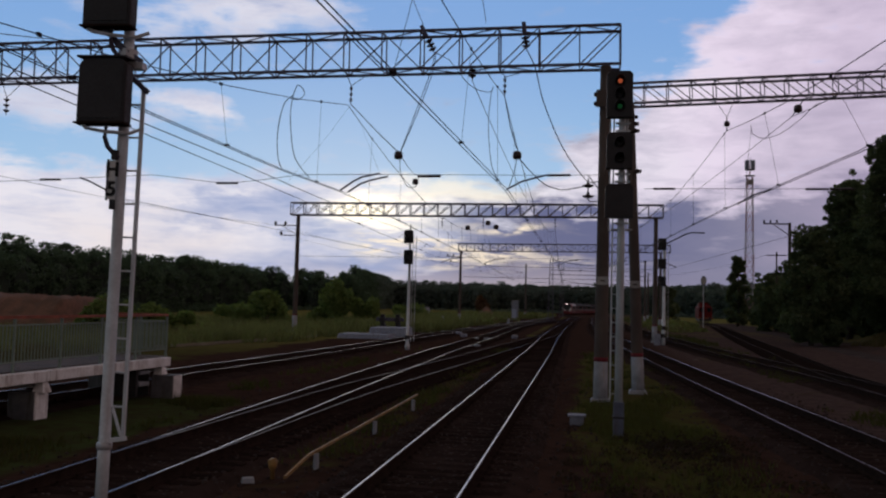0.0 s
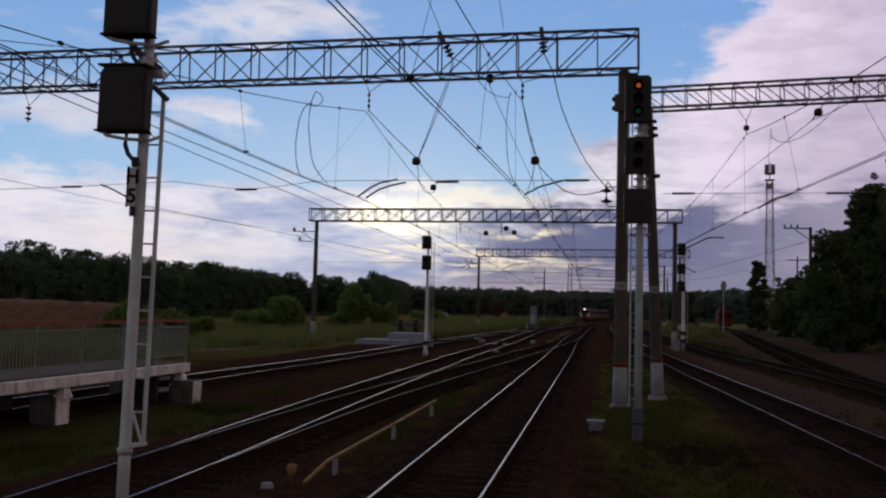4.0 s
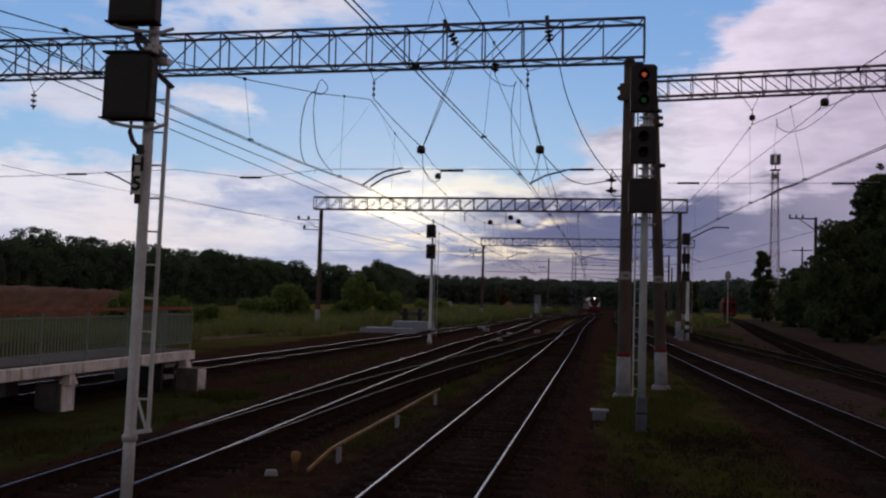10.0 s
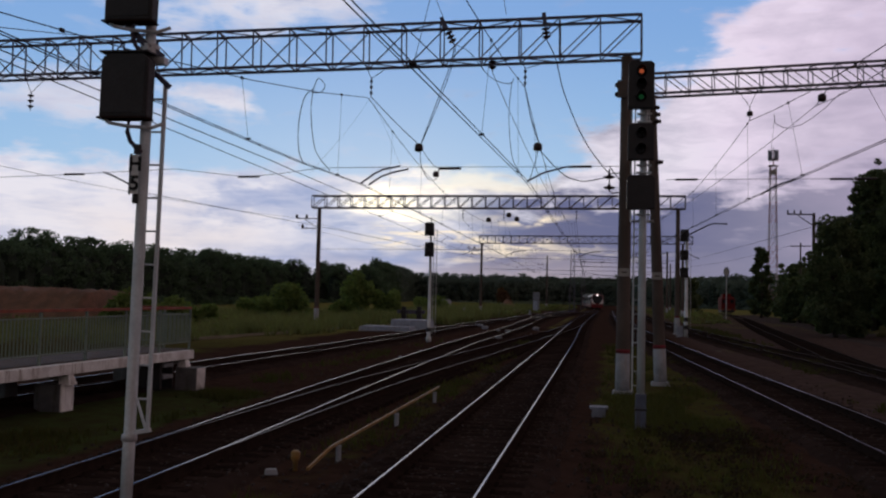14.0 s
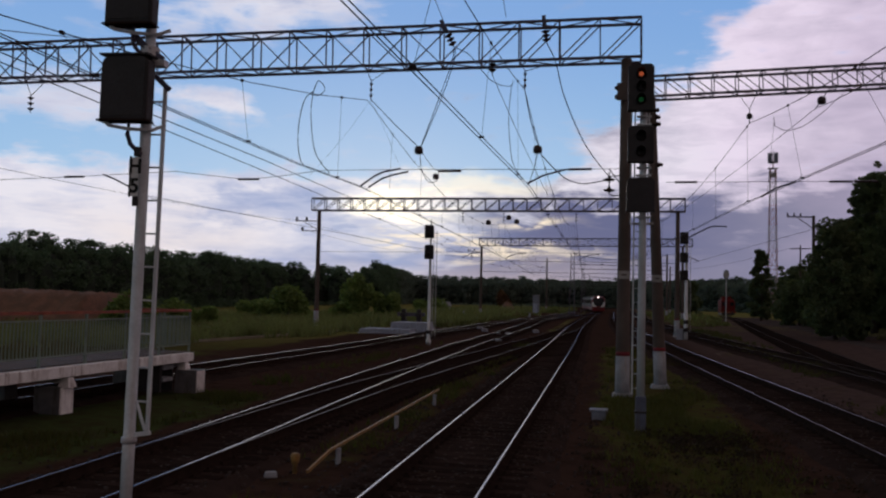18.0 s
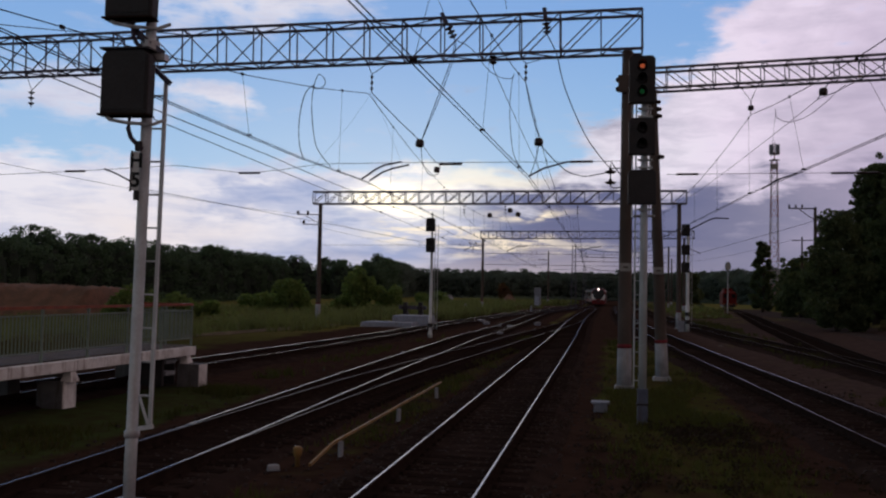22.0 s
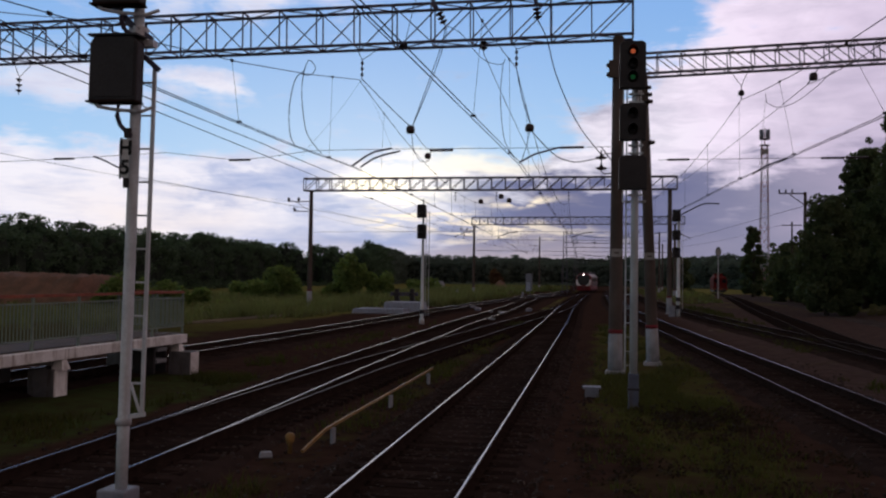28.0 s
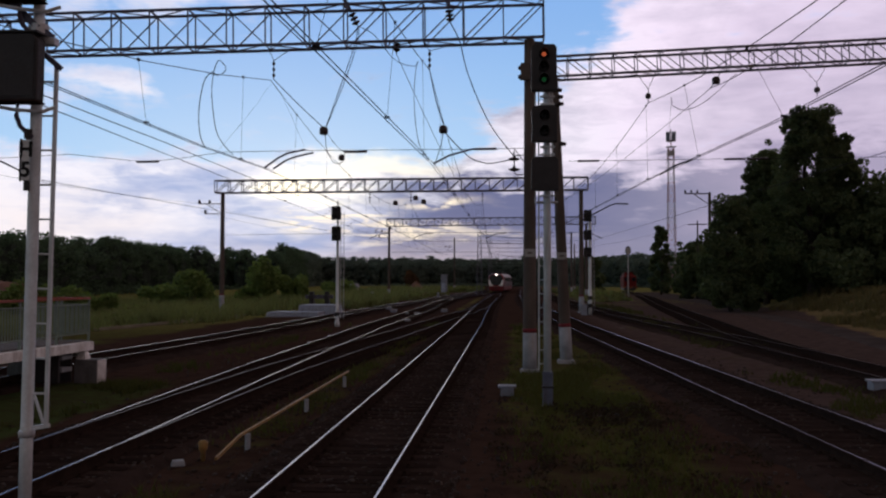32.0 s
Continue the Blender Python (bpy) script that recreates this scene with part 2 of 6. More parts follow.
def ground_material():
    """Bare oily earth and gravel in the yard, turning to grass outside it and in patches between the tracks."""
    m = bpy.data.materials.new("yard_earth_and_grass")
    m.use_nodes = True
    n = Nodes(m.node_tree)
    out, bsdf = n.add("ShaderNodeOutputMaterial"), n.add("ShaderNodeBsdfPrincipled")
    n.link(bsdf.outputs[0], out.inputs[0])
    pos = n.add("ShaderNodeNewGeometry").outputs["Position"]
    sep = n.add("ShaderNodeSeparateXYZ")
    n.link(pos, sep.inputs[0])
    x, y = sep.outputs[0], sep.outputs[1]
    patch = n.noise(pos, 0.35, 4, 0.6)
    small = n.noise(pos, 2.2, 4, 0.65)
    grain = n.noise(pos, 26.0, 3, 0.65)
    earth = n.mix(n.ramp(small, 0.35, 0.7), (0.052, 0.0295, 0.0225), (0.031, 0.0180, 0.0140))
    earth = n.mix(n.ramp(grain, 0.45, 0.75, 0, 0.5), earth, (0.058, 0.042, 0.036))
    siding = n.math("MULTIPLY", n.ramp(x, 4.5, 7.5), n.ramp(y, 10, 22))
    earth = n.mix(siding, earth, n.mix(n.ramp(small, 0.35, 0.7), (0.084, 0.058, 0.052), (0.054, 0.037, 0.033)))
    grass = n.mix(n.ramp(small, 0.3, 0.7), (0.125, 0.145, 0.036), (0.070, 0.088, 0.024))
    grass = n.mix(n.ramp(n.noise(pos, 0.06, 3), 0.45, 0.65, 0, 0.6), grass, (0.105, 0.098, 0.042))
    worn = n.mix(n.ramp(small, 0.35, 0.65), (0.062, 0.068, 0.020), (0.056, 0.040, 0.020))
    grass = n.mix(n.ramp(y, 75, 40), n.mix(1.0, grass, (1.35, 1.1, 1.3), "MULTIPLY"), worn)
    grass = n.mix(n.math("MULTIPLY", n.ramp(x, -8, -9.5), n.ramp(y, 45, 30)), grass, n.mix(n.ramp(small, 0.35, 0.65), (0.046, 0.062, 0.022), (0.040, 0.040, 0.018)))
    left = n.ramp(x, -17, -21)
    right = n.ramp(n.math("SUBTRACT", x, n.math("MULTIPLY", n.math("MINIMUM", y, 90.0), 0.18)), 9.8, 11.3)
    island = n.math("MULTIPLY", n.ramp(y, 18.5, 21.5, 1.0, 1.5), n.math("MULTIPLY", n.ramp(n.math("ABSOLUTE", n.math("SUBTRACT", x, 1.7)), 2.6, 0.8), n.math("MULTIPLY", n.ramp(y, 70, 40), n.ramp(y, 13, 23, 0.52, 0.85))))
    verge = n.math("MULTIPLY", n.math("MULTIPLY", n.ramp(x, -8.6, -9.8), n.ramp(x, -18, -13)), n.ramp(y, 30, 22, 0, 1.0))
    grass = n.mix(n.math("MULTIPLY", n.ramp(x, 13, 17, 0, 0.85), n.ramp(y, 130, 80)), grass, n.mix(n.ramp(small, 0.35, 0.65), (0.20, 0.132, 0.070), (0.115, 0.088, 0.046)))
    strip = n.math("MULTIPLY", n.ramp(n.math("ABSOLUTE", n.math("SUBTRACT", x, 8.3)), 1.5, 0.6), 0.3)
    mid = n.math("MULTIPLY", n.ramp(n.math("ABSOLUTE", n.math("ADD", x, 4.75)), 0.9, 0.2), 0.55)
    far = n.math("MULTIPLY", n.math("MULTIPLY", n.ramp(y, 75, 110), 0.38), n.ramp(n.math("ABSOLUTE", n.math("ADD", x, 4.0)), 8.0, 11.5))
    amount = n.math("ADD", n.math("ADD", left, right), n.math("ADD", island, n.math("ADD", verge, n.math("ADD", strip, n.math("ADD", mid, far)))))
    mask = n.ramp(n.math("ADD", n.math("MULTIPLY", amount, 0.85), n.math("MULTIPLY", n.math("SUBTRACT", patch, 0.5), 1.6)), 0.3, 0.7)
    n.link(n.mix(mask, earth, grass), bsdf.inputs["Base Color"])
    bsdf.inputs["Roughness"].default_value = 1.0
    bsdf.inputs["Specular IOR Level"].default_value = 0.0
    b = n.add("ShaderNodeBump")
    b.inputs["Strength"].default_value, b.inputs["Distance"].default_value = 0.7, 0.05
    n.link(n.math("ADD", grain, small), b.inputs["Height"])
    n.link(b.outputs[0], bsdf.inputs["Normal"])
    return m


def lattice_paint(name, a, b, band):
    """Tower paint in two colours, by height, in bands of that many metres."""
    m = material(name, a)
    n = Nodes(m.node_tree)
    out, bsdf = n.add("ShaderNodeOutputMaterial"), n.add("ShaderNodeBsdfPrincipled")
    n.link(bsdf.outputs[0], out.inputs[0])
    sep = n.add("ShaderNodeSeparateXYZ")
    n.link(n.add("ShaderNodeNewGeometry").outputs["Position"], sep.inputs[0])
    f = n.math("FRACT", n.math("DIVIDE", sep.outputs[2], band * 2))
    n.link(n.mix(n.math("GREATER_THAN", f, 0.5), a, b), bsdf.inputs["Base Color"])
    bsdf.inputs["Roughness"].default_value = 0.6
    return m


M_GROUND = ground_material()
M_BALLAST = material("dark_ballast", (0.041, 0.0275, 0.0240), (0.026, 0.0175, 0.0152), 1.5, 0.97, 0, 0.9, 22, spec=0.0)
M_STONE = material("ballast_stones", (0.062, 0.046, 0.040), (0.026, 0.018, 0.015), 3, 0.9, 0, 0.4, 40, spec=0.05)
M_RAILTOP = material("polished_rail_head", (0.58, 0.57, 0.59), (0.42, 0.41, 0.43), 0.35, 0.24, 1.0, 0.02, 60, edge=(0.4, 0.4, 0.44))
M_SEMITOP = material("half_worn_rail_head", (0.23, 0.215, 0.21), (0.13, 0.12, 0.12), 0.35, 0.42, 1.0, 0.02, 60, edge=(0.35, 0.35, 0.38))
M_RUSTTOP = material("dull_rail_head", (0.10, 0.08, 0.075), (0.06, 0.045, 0.04), 0.8, 0.6, 0.5, 0.05, 40, spec=0.1, edge=(0.25, 0.22, 0.2))
M_RAILSIDE = material("rusty_rail_side", (0.034, 0.0225, 0.0190), (0.023, 0.0155, 0.0130), 4, 1.0, 0.0, 0.3, 60, spec=0.0)
M_SLEEPER = material("weathered_concrete_sleeper", (0.031, 0.0205, 0.0175), (0.021, 0.0142, 0.0122), 5, 1.0, 0, 0.4, 45, per_piece=0.2, spec=0.0)
M_CONCRETE = material("grey_concrete", (0.34, 0.33, 0.32), (0.24, 0.23, 0.22), 1.2, 0.9, 0, 0.35, 30, stain=(0.13, 0.11, 0.10))
M_COLUMN = material("weathered_concrete_column", (0.098, 0.076, 0.066), (0.066, 0.051, 0.044), 0.8, 0.9, 0, 0.3, 25, stain=(0.07, 0.055, 0.05))
M_WHITEWASH = material("whitewashed_concrete", (0.31, 0.325, 0.36), (0.22, 0.23, 0.255), 2.5, 0.9, 0, 0.3, 30, stain=(0.25, 0.22, 0.20))
M_REDBAND = material("faded_red_paint", (0.17, 0.018, 0.026), (0.11, 0.015, 0.02), 3, 0.8)
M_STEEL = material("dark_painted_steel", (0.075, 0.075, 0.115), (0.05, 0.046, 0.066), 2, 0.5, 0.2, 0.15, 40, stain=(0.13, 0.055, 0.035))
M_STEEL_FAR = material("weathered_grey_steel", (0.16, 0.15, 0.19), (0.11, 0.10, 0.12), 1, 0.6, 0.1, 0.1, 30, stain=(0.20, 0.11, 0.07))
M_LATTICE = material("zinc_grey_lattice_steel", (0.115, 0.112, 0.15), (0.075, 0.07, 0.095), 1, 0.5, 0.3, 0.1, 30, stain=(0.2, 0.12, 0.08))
M_MAST = material("white_painted_mast", (0.58, 0.62, 0.65), (0.46, 0.49, 0.51), 1.5, 0.55, 0, 0.08, 30, stain=(0.36, 0.34, 0.33))
M_GALV = material("galvanised_steel", (0.46, 0.46, 0.47), (0.34, 0.34, 0.35), 4, 0.5, 0.4, 0.1, 40)
M_BLACK = material("black_signal_housing", (0.027, 0.023, 0.025), (0.018, 0.016, 0.017), 2, 0.62, 0, 0.1, 50)
M_LENS = material("dark_glass_lens", (0.03, 0.03, 0.035), None, 1, 0.12, 0, 0.0)
M_PLATE = material("white_enamel_plate", (0.60, 0.59, 0.58), (0.50, 0.49, 0.48), 4, 0.5)
M_INK = material("black_lettering", (0.012, 0.012, 0.012))
M_WIRE = material("oxidised_copper_wire", (0.026, 0.023, 0.026), (0.018, 0.016, 0.018), 3, 0.8, 0.0, 0.0, spec=0.1)
M_INSUL = material("brown_glazed_porcelain", (0.035, 0.02, 0.018), (0.02, 0.012, 0.012), 5, 0.25, 0, 0.0)
M_YELLOW = material("worn_yellow_paint", (0.30, 0.17, 0.045), (0.18, 0.105, 0.04), 4, 0.7, 0, 0.2, 40)
M_SLAB = material("whitewashed_platform_edge", (0.82, 0.82, 0.81), (0.58, 0.56, 0.54), 1.8, 0.9, 0, 0.3, 25, stain=(0.20, 0.15, 0.12))
M_DECK = material("asphalt_platform_deck", (0.085, 0.058, 0.052), (0.055, 0.04, 0.038), 1, 0.95, 0, 0.5, 40)
M_FENCE = material("pale_green_fence_paint", (0.185, 0.235, 0.20), (0.14, 0.175, 0.15), 3, 0.7, 0, 0.1, 40)
M_FENCERED = material("red_brown_rail_paint", (0.30, 0.085, 0.05), (0.2, 0.06, 0.04), 3, 0.7, 0, 0.1, 40)
M_EARTH = material("bare_brown_earth_bank", (0.17, 0.09, 0.06), (0.10, 0.06, 0.04), 0.7, 0.95, 0, 0.8, 6)
M_BOXBLUE = material("pale_blue_painted_steel", (0.36, 0.41, 0.52), (0.28, 0.32, 0.42), 2, 0.6, 0, 0.15, 30)
M_GREYBOX = material("grey_painted_steel", (0.22, 0.24, 0.29), (0.16, 0.17, 0.21), 2, 0.6, 0, 0.15, 30)
M_RAMP = material("weathered_blue_grey_concrete", (0.26, 0.29, 0.36), (0.19, 0.21, 0.27), 1.5, 0.85, 0, 0.3, 20, stain=(0.12, 0.11, 0.12))
M_TROUGH = material("weathered_tan_concrete", (0.22, 0.20, 0.145), (0.15, 0.135, 0.095), 0.5, 0.95, 0, 0.4, 15)
# shade inside the wood, put into the dark colour of solid crown hearts
M_WOODSHADE = material("painted_crown_shade", (0.042, 0.055, 0.044), (0.028, 0.037, 0.030), 0.4, 1.0, 0, 0.5, 3, spec=0.0)
M_FOOTBLUE = material("blue_grey_painted_foot", (0.10, 0.115, 0.165), (0.07, 0.08, 0.12), 3, 0.65, 0, 0.2, 30, stain=(0.06, 0.05, 0.05))
# bare pier concrete, its colour darkened for the shade beneath the platform
M_PIERSIDE = material("concrete_with_painted_shade", (0.13, 0.13, 0.135), (0.085, 0.085, 0.09), 2.5, 0.95, 0, 0.4, 25, stain=(0.06, 0.055, 0.05))
M_BARK = material("dark_tree_bark", (0.055, 0.04, 0.03), (0.035, 0.027, 0.02), 4, 0.95, 0, 0.8, 12)
M_LEAF = leaf_material("dark_broadleaf_foliage", (0.100, 0.122, 0.064), (0.064, 0.080, 0.044))
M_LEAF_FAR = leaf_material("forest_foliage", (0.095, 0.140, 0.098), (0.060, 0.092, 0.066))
# haze of distance put into the leaf colour: paler and bluer
M_LEAF_HAZE = leaf_material("haze_tinted_foliage", (0.125, 0.158, 0.150), (0.092, 0.116, 0.112))
M_LEAF_BUSH = leaf_material("bright_shrub_foliage", (0.165, 0.22, 0.075), (0.10, 0.145, 0.048))
M_GRASS = leaf_material("meadow_grass", (0.17, 0.195, 0.080), (0.125, 0.120, 0.058))
M_GRASSDRY = leaf_material("mixed_yard_grass", (0.055, 0.066, 0.017), (0.060, 0.045, 0.020))
M_GRASSGREEN = leaf_material("short_green_grass", (0.078, 0.088, 0.024), (0.060, 0.046, 0.018))
M_SCRUB = leaf_material("rough_weeds", (0.155, 0.19, 0.070), (0.125, 0.100, 0.055))
M_DEADWEED = leaf_material("dead_brown_weeds", (0.040, 0.026, 0.018), (0.022, 0.016, 0.011))
M_LEAF_RUST = leaf_material("rusty_brown_foliage", (0.13, 0.07, 0.04), (0.08, 0.045, 0.03))
M_REDGLOW = glow_material("red_signal_light", (1.0, 0.20, 0.08), 0.28)
M_GREENGLOW = glow_material("green_signal_light", (0.10, 0.75, 0.25), 0.035)
M_HEADLIGHT = glow_material("white_headlight", (1.0, 0.78, 0.74), 5.0)
M_TRAINWHITE = material("white_coach_paint", (0.80, 0.78, 0.78), (0.70, 0.68, 0.68), 0.5, 0.5, 0, 0.0)
M_TRAINBODY = material("greyish_white_coach_side", (0.34, 0.33, 0.34), (0.27, 0.26, 0.27), 0.5, 0.6, 0, 0.0, spec=0.15)
M_TRAINRED = material("red_coach_paint", (0.16, 0.010, 0.014), (0.12, 0.010, 0.012), 0.5, 0.5, 0, 0.0)
M_TRAINGREY = material("pale_grey_coach_paint", (0.13, 0.125, 0.125), (0.10, 0.098, 0.098), 0.5, 0.7, 0, 0.0, spec=0.1)
M_TRAINDARK = material("dark_grey_coach_paint", (0.045, 0.045, 0.048), None, 0.5, 0.8, 0, 0.0, spec=0.08)
M_GLASS = material("dark_window_glass", (0.012, 0.014, 0.018), None, 1, 0.08, 0, 0.0)
M_SCREEN = material("black_train_windscreen", (0.02, 0.02, 0.024), None, 1, 0.25, 0, 0.0, spec=0.3)
M_LOCORED = material("red_orange_wagon_paint", (0.115, 0.010, 0.009), (0.085, 0.009, 0.008), 1, 0.8, spec=0.1)
M_ORANGE = material("orange_beam_paint", (0.20, 0.055, 0.02), None, 1, 0.6)
M_TOWER = lattice_paint("red_and_white_tower_paint", (0.28, 0.15, 0.16), (0.34, 0.30, 0.34), 7.0)
M_GRAVEL = material("grey_brown_gravel_track", (0.078, 0.063, 0.060), (0.050, 0.040, 0.038), 0.5, 1.0, 0, 0.5, 14, spec=0.0)
M_GRASSBROWN = leaf_material("dry_brown_grass", (0.145, 0.104, 0.052), (0.085, 0.082, 0.038))
M_ROOF = material("dull_roof_sheet", (0.22, 0.22, 0.24), None, 1, 0.6)
M_HOUSE = material("pale_house_wall", (0.42, 0.40, 0.38), None, 1, 0.9)


# ---------------------------------------------------------------- mesh helpers
class Shape:
    """Collects boxes, bars and sweeps into one mesh."""

    def __init__(self):
        self.v, self.f, self.m = [], [], []

    def quad_faces(self, faces, slot=0):
        self.f += faces
        self.m += [slot] * len(faces)

    def box(self, c, s, slot=0, rz=0.0, taper=1.0):
        """A box with centre c and size s, its top scaled by taper."""
        b = len(self.v)
        co, si = math.cos(radians(rz)), math.sin(radians(rz))
        for dz in (-0.5, 0.5):
            k = taper if dz > 0 else 1.0
            for dx, dy in ((-0.5, -0.5), (0.5, -0.5), (0.5, 0.5), (-0.5, 0.5)):
                x, y = dx * s[0] * k, dy * s[1] * k
                self.v.append((c[0] + x * co - y * si, c[1] + x * si + y * co, c[2] + dz * s[2]))
        self.quad_faces([(b, b + 3, b + 2, b + 1), (b + 4, b + 5, b + 6, b + 7)] + [(b + i, b + (i + 1) % 4, b + 4 + (i + 1) % 4, b + 4 + i) for i in range(4)], slot)
        return self

    def bar(self, p, q, w, h=None, slot=0):
        """A square bar from p to q."""
        return self.tube(p, q, w * 0.7071, None if h is None else h * 0.7071, 4, slot, math.pi / 4)

    def tube(self, p, q, r, r2=None, n=8, slot=0, turn=0.0):
        """A round bar from p to q; r2 is its radius at q, or for a square bar its half height."""
        p, q = Vector(p), Vector(q)
        d = (q - p).normalized()
        side = d.cross(Vector((0, 0, 1)))
        side = Vector((1, 0, 0)) if side.length < 1e-4 else side.normalized()
        top = side.cross(d)
        b = len(self.v)
        for o, e in ((p, r), (q, r if n == 4 or r2 is None else r2)):
            for i in range(n):
                a = turn + 2 * math.pi * i / n
                hh = r2 if n == 4 and r2 is not None else e
                self.v.append(tuple(o + side * (e * math.cos(a)) + top * (hh * math.sin(a))))
        self.quad_faces([(b + i, b + (i + 1) % n, b + n + (i + 1) % n, b + n + i) for i in range(n)], slot)
        self.quad_faces([tuple(range(b + n - 1, b - 1, -1)), tuple(range(b + n, b + 2 * n))], slot)
        return self

    def path(self, pts, r, n=5, slot=0):
        """A round wire along points."""
        pts = [Vector(p) for p in pts]
        b = len(self.v)
        for i, p in enumerate(pts):
            d = (pts[min(i + 1, len(pts) - 1)] - pts[max(i - 1, 0)]).normalized()
            side = d.cross(Vector((0, 0, 1)))
            side = Vector((1, 0, 0)) if side.length < 1e-4 else side.normalized()
            top = side.cross(d)
            for k in range(n):
                a = 2 * math.pi * k / n
                self.v.append(tuple(p + side * (r * math.cos(a)) + top * (r * math.sin(a))))
        for i in range(len(pts) - 1):
            o = b + i * n
            self.quad_faces([(o + k, o + (k + 1) % n, o + n + (k + 1) % n, o + n + k) for k in range(n)], slot)
        return self

    def lathe(self, c, rows, n=12, slot=0, axis="z"):
        """Turned shape: rows of (height, radius) round an axis through c."""
        b = len(self.v)
        for h, r in rows:
            for k in range(n):
                a = 2 * math.pi * k / n
                u, w = r * math.cos(a), r * math.sin(a)
                off = {"z": (u, w, h), "y": (u, h, w), "x": (h, u, w)}[axis]
                self.v.append((c[0] + off[0], c[1] + off[1], c[2] + off[2]))
        for i in range(len(rows) - 1):
            o = b + i * n
            self.quad_faces([(o + k, o + (k + 1) % n, o + n + (k + 1) % n, o + n + k) for k in range(n)], slot)
        self.quad_faces([tuple(range(b + n - 1, b - 1, -1)), tuple(range(b + (len(rows) - 1) * n, b + len(rows) * n))], slot)
        return self

    def mesh(self, name, mats, smooth=False):
        me = bpy.data.meshes.new(name)
        me.from_pydata(self.v, [], self.f)
        for m in mats if isinstance(mats, (list, tuple)) else [mats]:
            me.materials.append(m)
        me.polygons.foreach_set("material_index", self.m)
        if smooth:
            me.polygons.foreach_set("use_smooth", [True] * len(me.polygons))
        bm = bmesh.new()
        bm.from_mesh(me)
        bmesh.ops.recalc_face_normals(bm, faces=bm.faces)
        bm.to_mesh(me)
        bm.free()
        return me


def part(name, shape, mats, parent=None, label="", smooth=False, at=None, bevel=0.0):
    """One mesh object under a thing or a part; shape is a Shape or a ready mesh."""
    me = shape if isinstance(shape, bpy.types.Mesh) else shape.mesh(name, mats, smooth)
    ob = new(name, me)
    ob.parent = parent
    if at is not None:
        ob.matrix_basis = at
    if bevel:
        mod = ob.modifiers.new("worn_edges", "BEVEL")
        mod.width, mod.segments, mod.limit_method = bevel, 2, "ANGLE"
    if label:
        tagged(ob, label)
    return ob


def thing(name, at, label, category, group="", kind=""):
    """An empty at the base of a thing."""
    ob = new(name)
    ob.matrix_basis = at if isinstance(at, Matrix) else Matrix.Translation(at)
    ob.empty_display_size = 0.2
    return tagged(ob, label, category, group, kind)


def smooth_line(points):
    """A smooth function x(y) through a few (y, x) stations."""
    ys, xs = [p[0] for p in points], [p[1] for p in points]
    sl = [(xs[min(i + 1, len(xs) - 1)] - xs[max(i - 1, 0)]) / (ys[min(i + 1, len(ys) - 1)] - ys[max(i - 1, 0)]) for i in range(len(xs))]

    def fn(y):
        i = 0
        while i < len(ys) - 2 and y > ys[i + 1]:
            i += 1
        h = ys[i + 1] - ys[i]
        t = (y - ys[i]) / h
        if t < 0:
            return xs[0] + sl[0] * (y - ys[0])
        if t > 1:
            return xs[-1] + sl[-1] * (y - ys[-1])
        return (2 * t**3 - 3 * t**2 + 1) * xs[i] + (t**3 - 2 * t**2 + t) * h * sl[i] + (3 * t**2 - 2 * t**3) * xs[i + 1] + (t**3 - t**2) * h * sl[i + 1]

    return fn


# ---------------------------------------------------------------- the plan: tracks run along +Y, rail heads at z = 0
GAUGE = 1.52
GROUND_Z = -0.30
LINE_A = smooth_line([(-30, -2.40), (0, -2.40), (55, -2.42), (80, -2.60), (110, -2.62), (145, -2.25), (167, -2.05), (190, -1.95), (207, -1.7), (224, -1.1), (241, -0.8), (260, -1.2), (277, -2.1), (301, -3.8), (328, -5.0), (350, -4.8), (380, -2), (420, 5), (460, 14), (520, 32), (600, 62)])
LINE_B1 = smooth_line([(-30, -7.1), (0, -7.1), (14, -7.08), (20, -7.25), (26, -7.43), (37, -7.66), (45, -7.76), (53, -7.92), (65, -7.86), (84, -7.85), (110, -8.25), (131, -8.35), (145, -7.5), (165, -5.85), (185, -4.2), (200, -2.95), (213, -1.8), (224, -1.15), (241, -0.8), (260, -1.2), (277, -2.1), (301, -3.8), (328, -5.0), (350, -4.8), (380, -2), (420, 5), (460, 14), (520, 32), (600, 62)])
LINE_B2 = smooth_line([(14, -7.08), (22, -6.97), (27, -6.84), (31, -6.6), (36, -6.28), (45, -5.62), (60, -4.7), (70, -4.0), (84, -3.1), (100, -2.68), (115, -2.6)])
LINE_C = smooth_line([(-30, -16.6), (0, -15.6), (33, -14.2), (42, -13.75), (58, -13.25), (76, -13.0), (100, -12.2), (121, -11.3), (150, -10.0), (175, -8.6), (200, -7.4), (240, -6.5)])
LINE_D = smooth_line([(-30, 7.6), (0, 6.7), (13.5, 6.12), (21.5, 5.73), (30, 5.34), (37, 4.98), (45, 4.59), (65, 3.75), (85, 3.1), (110, 2.75), (140, 2.75), (170, 3.0), (210, 3.5), (260, 4.2)])
LINE_E = smooth_line([(-30, 11.6), (20, 11.2), (33, 11.0), (41, 10.75), (50, 10.2), (62, 9.4), (75, 8.8), (91, 8.2), (120, 7.6), (170, 7.3), (240, 8.2), (320, 9.5)])
LINE_F = smooth_line([(33, 11.0), (44, 11.5), (55, 12.6), (68, 13.95), (85, 15.6), (109, 18.1), (135, 21.0), (165, 24.2), (205, 27.4), (240, 30)])


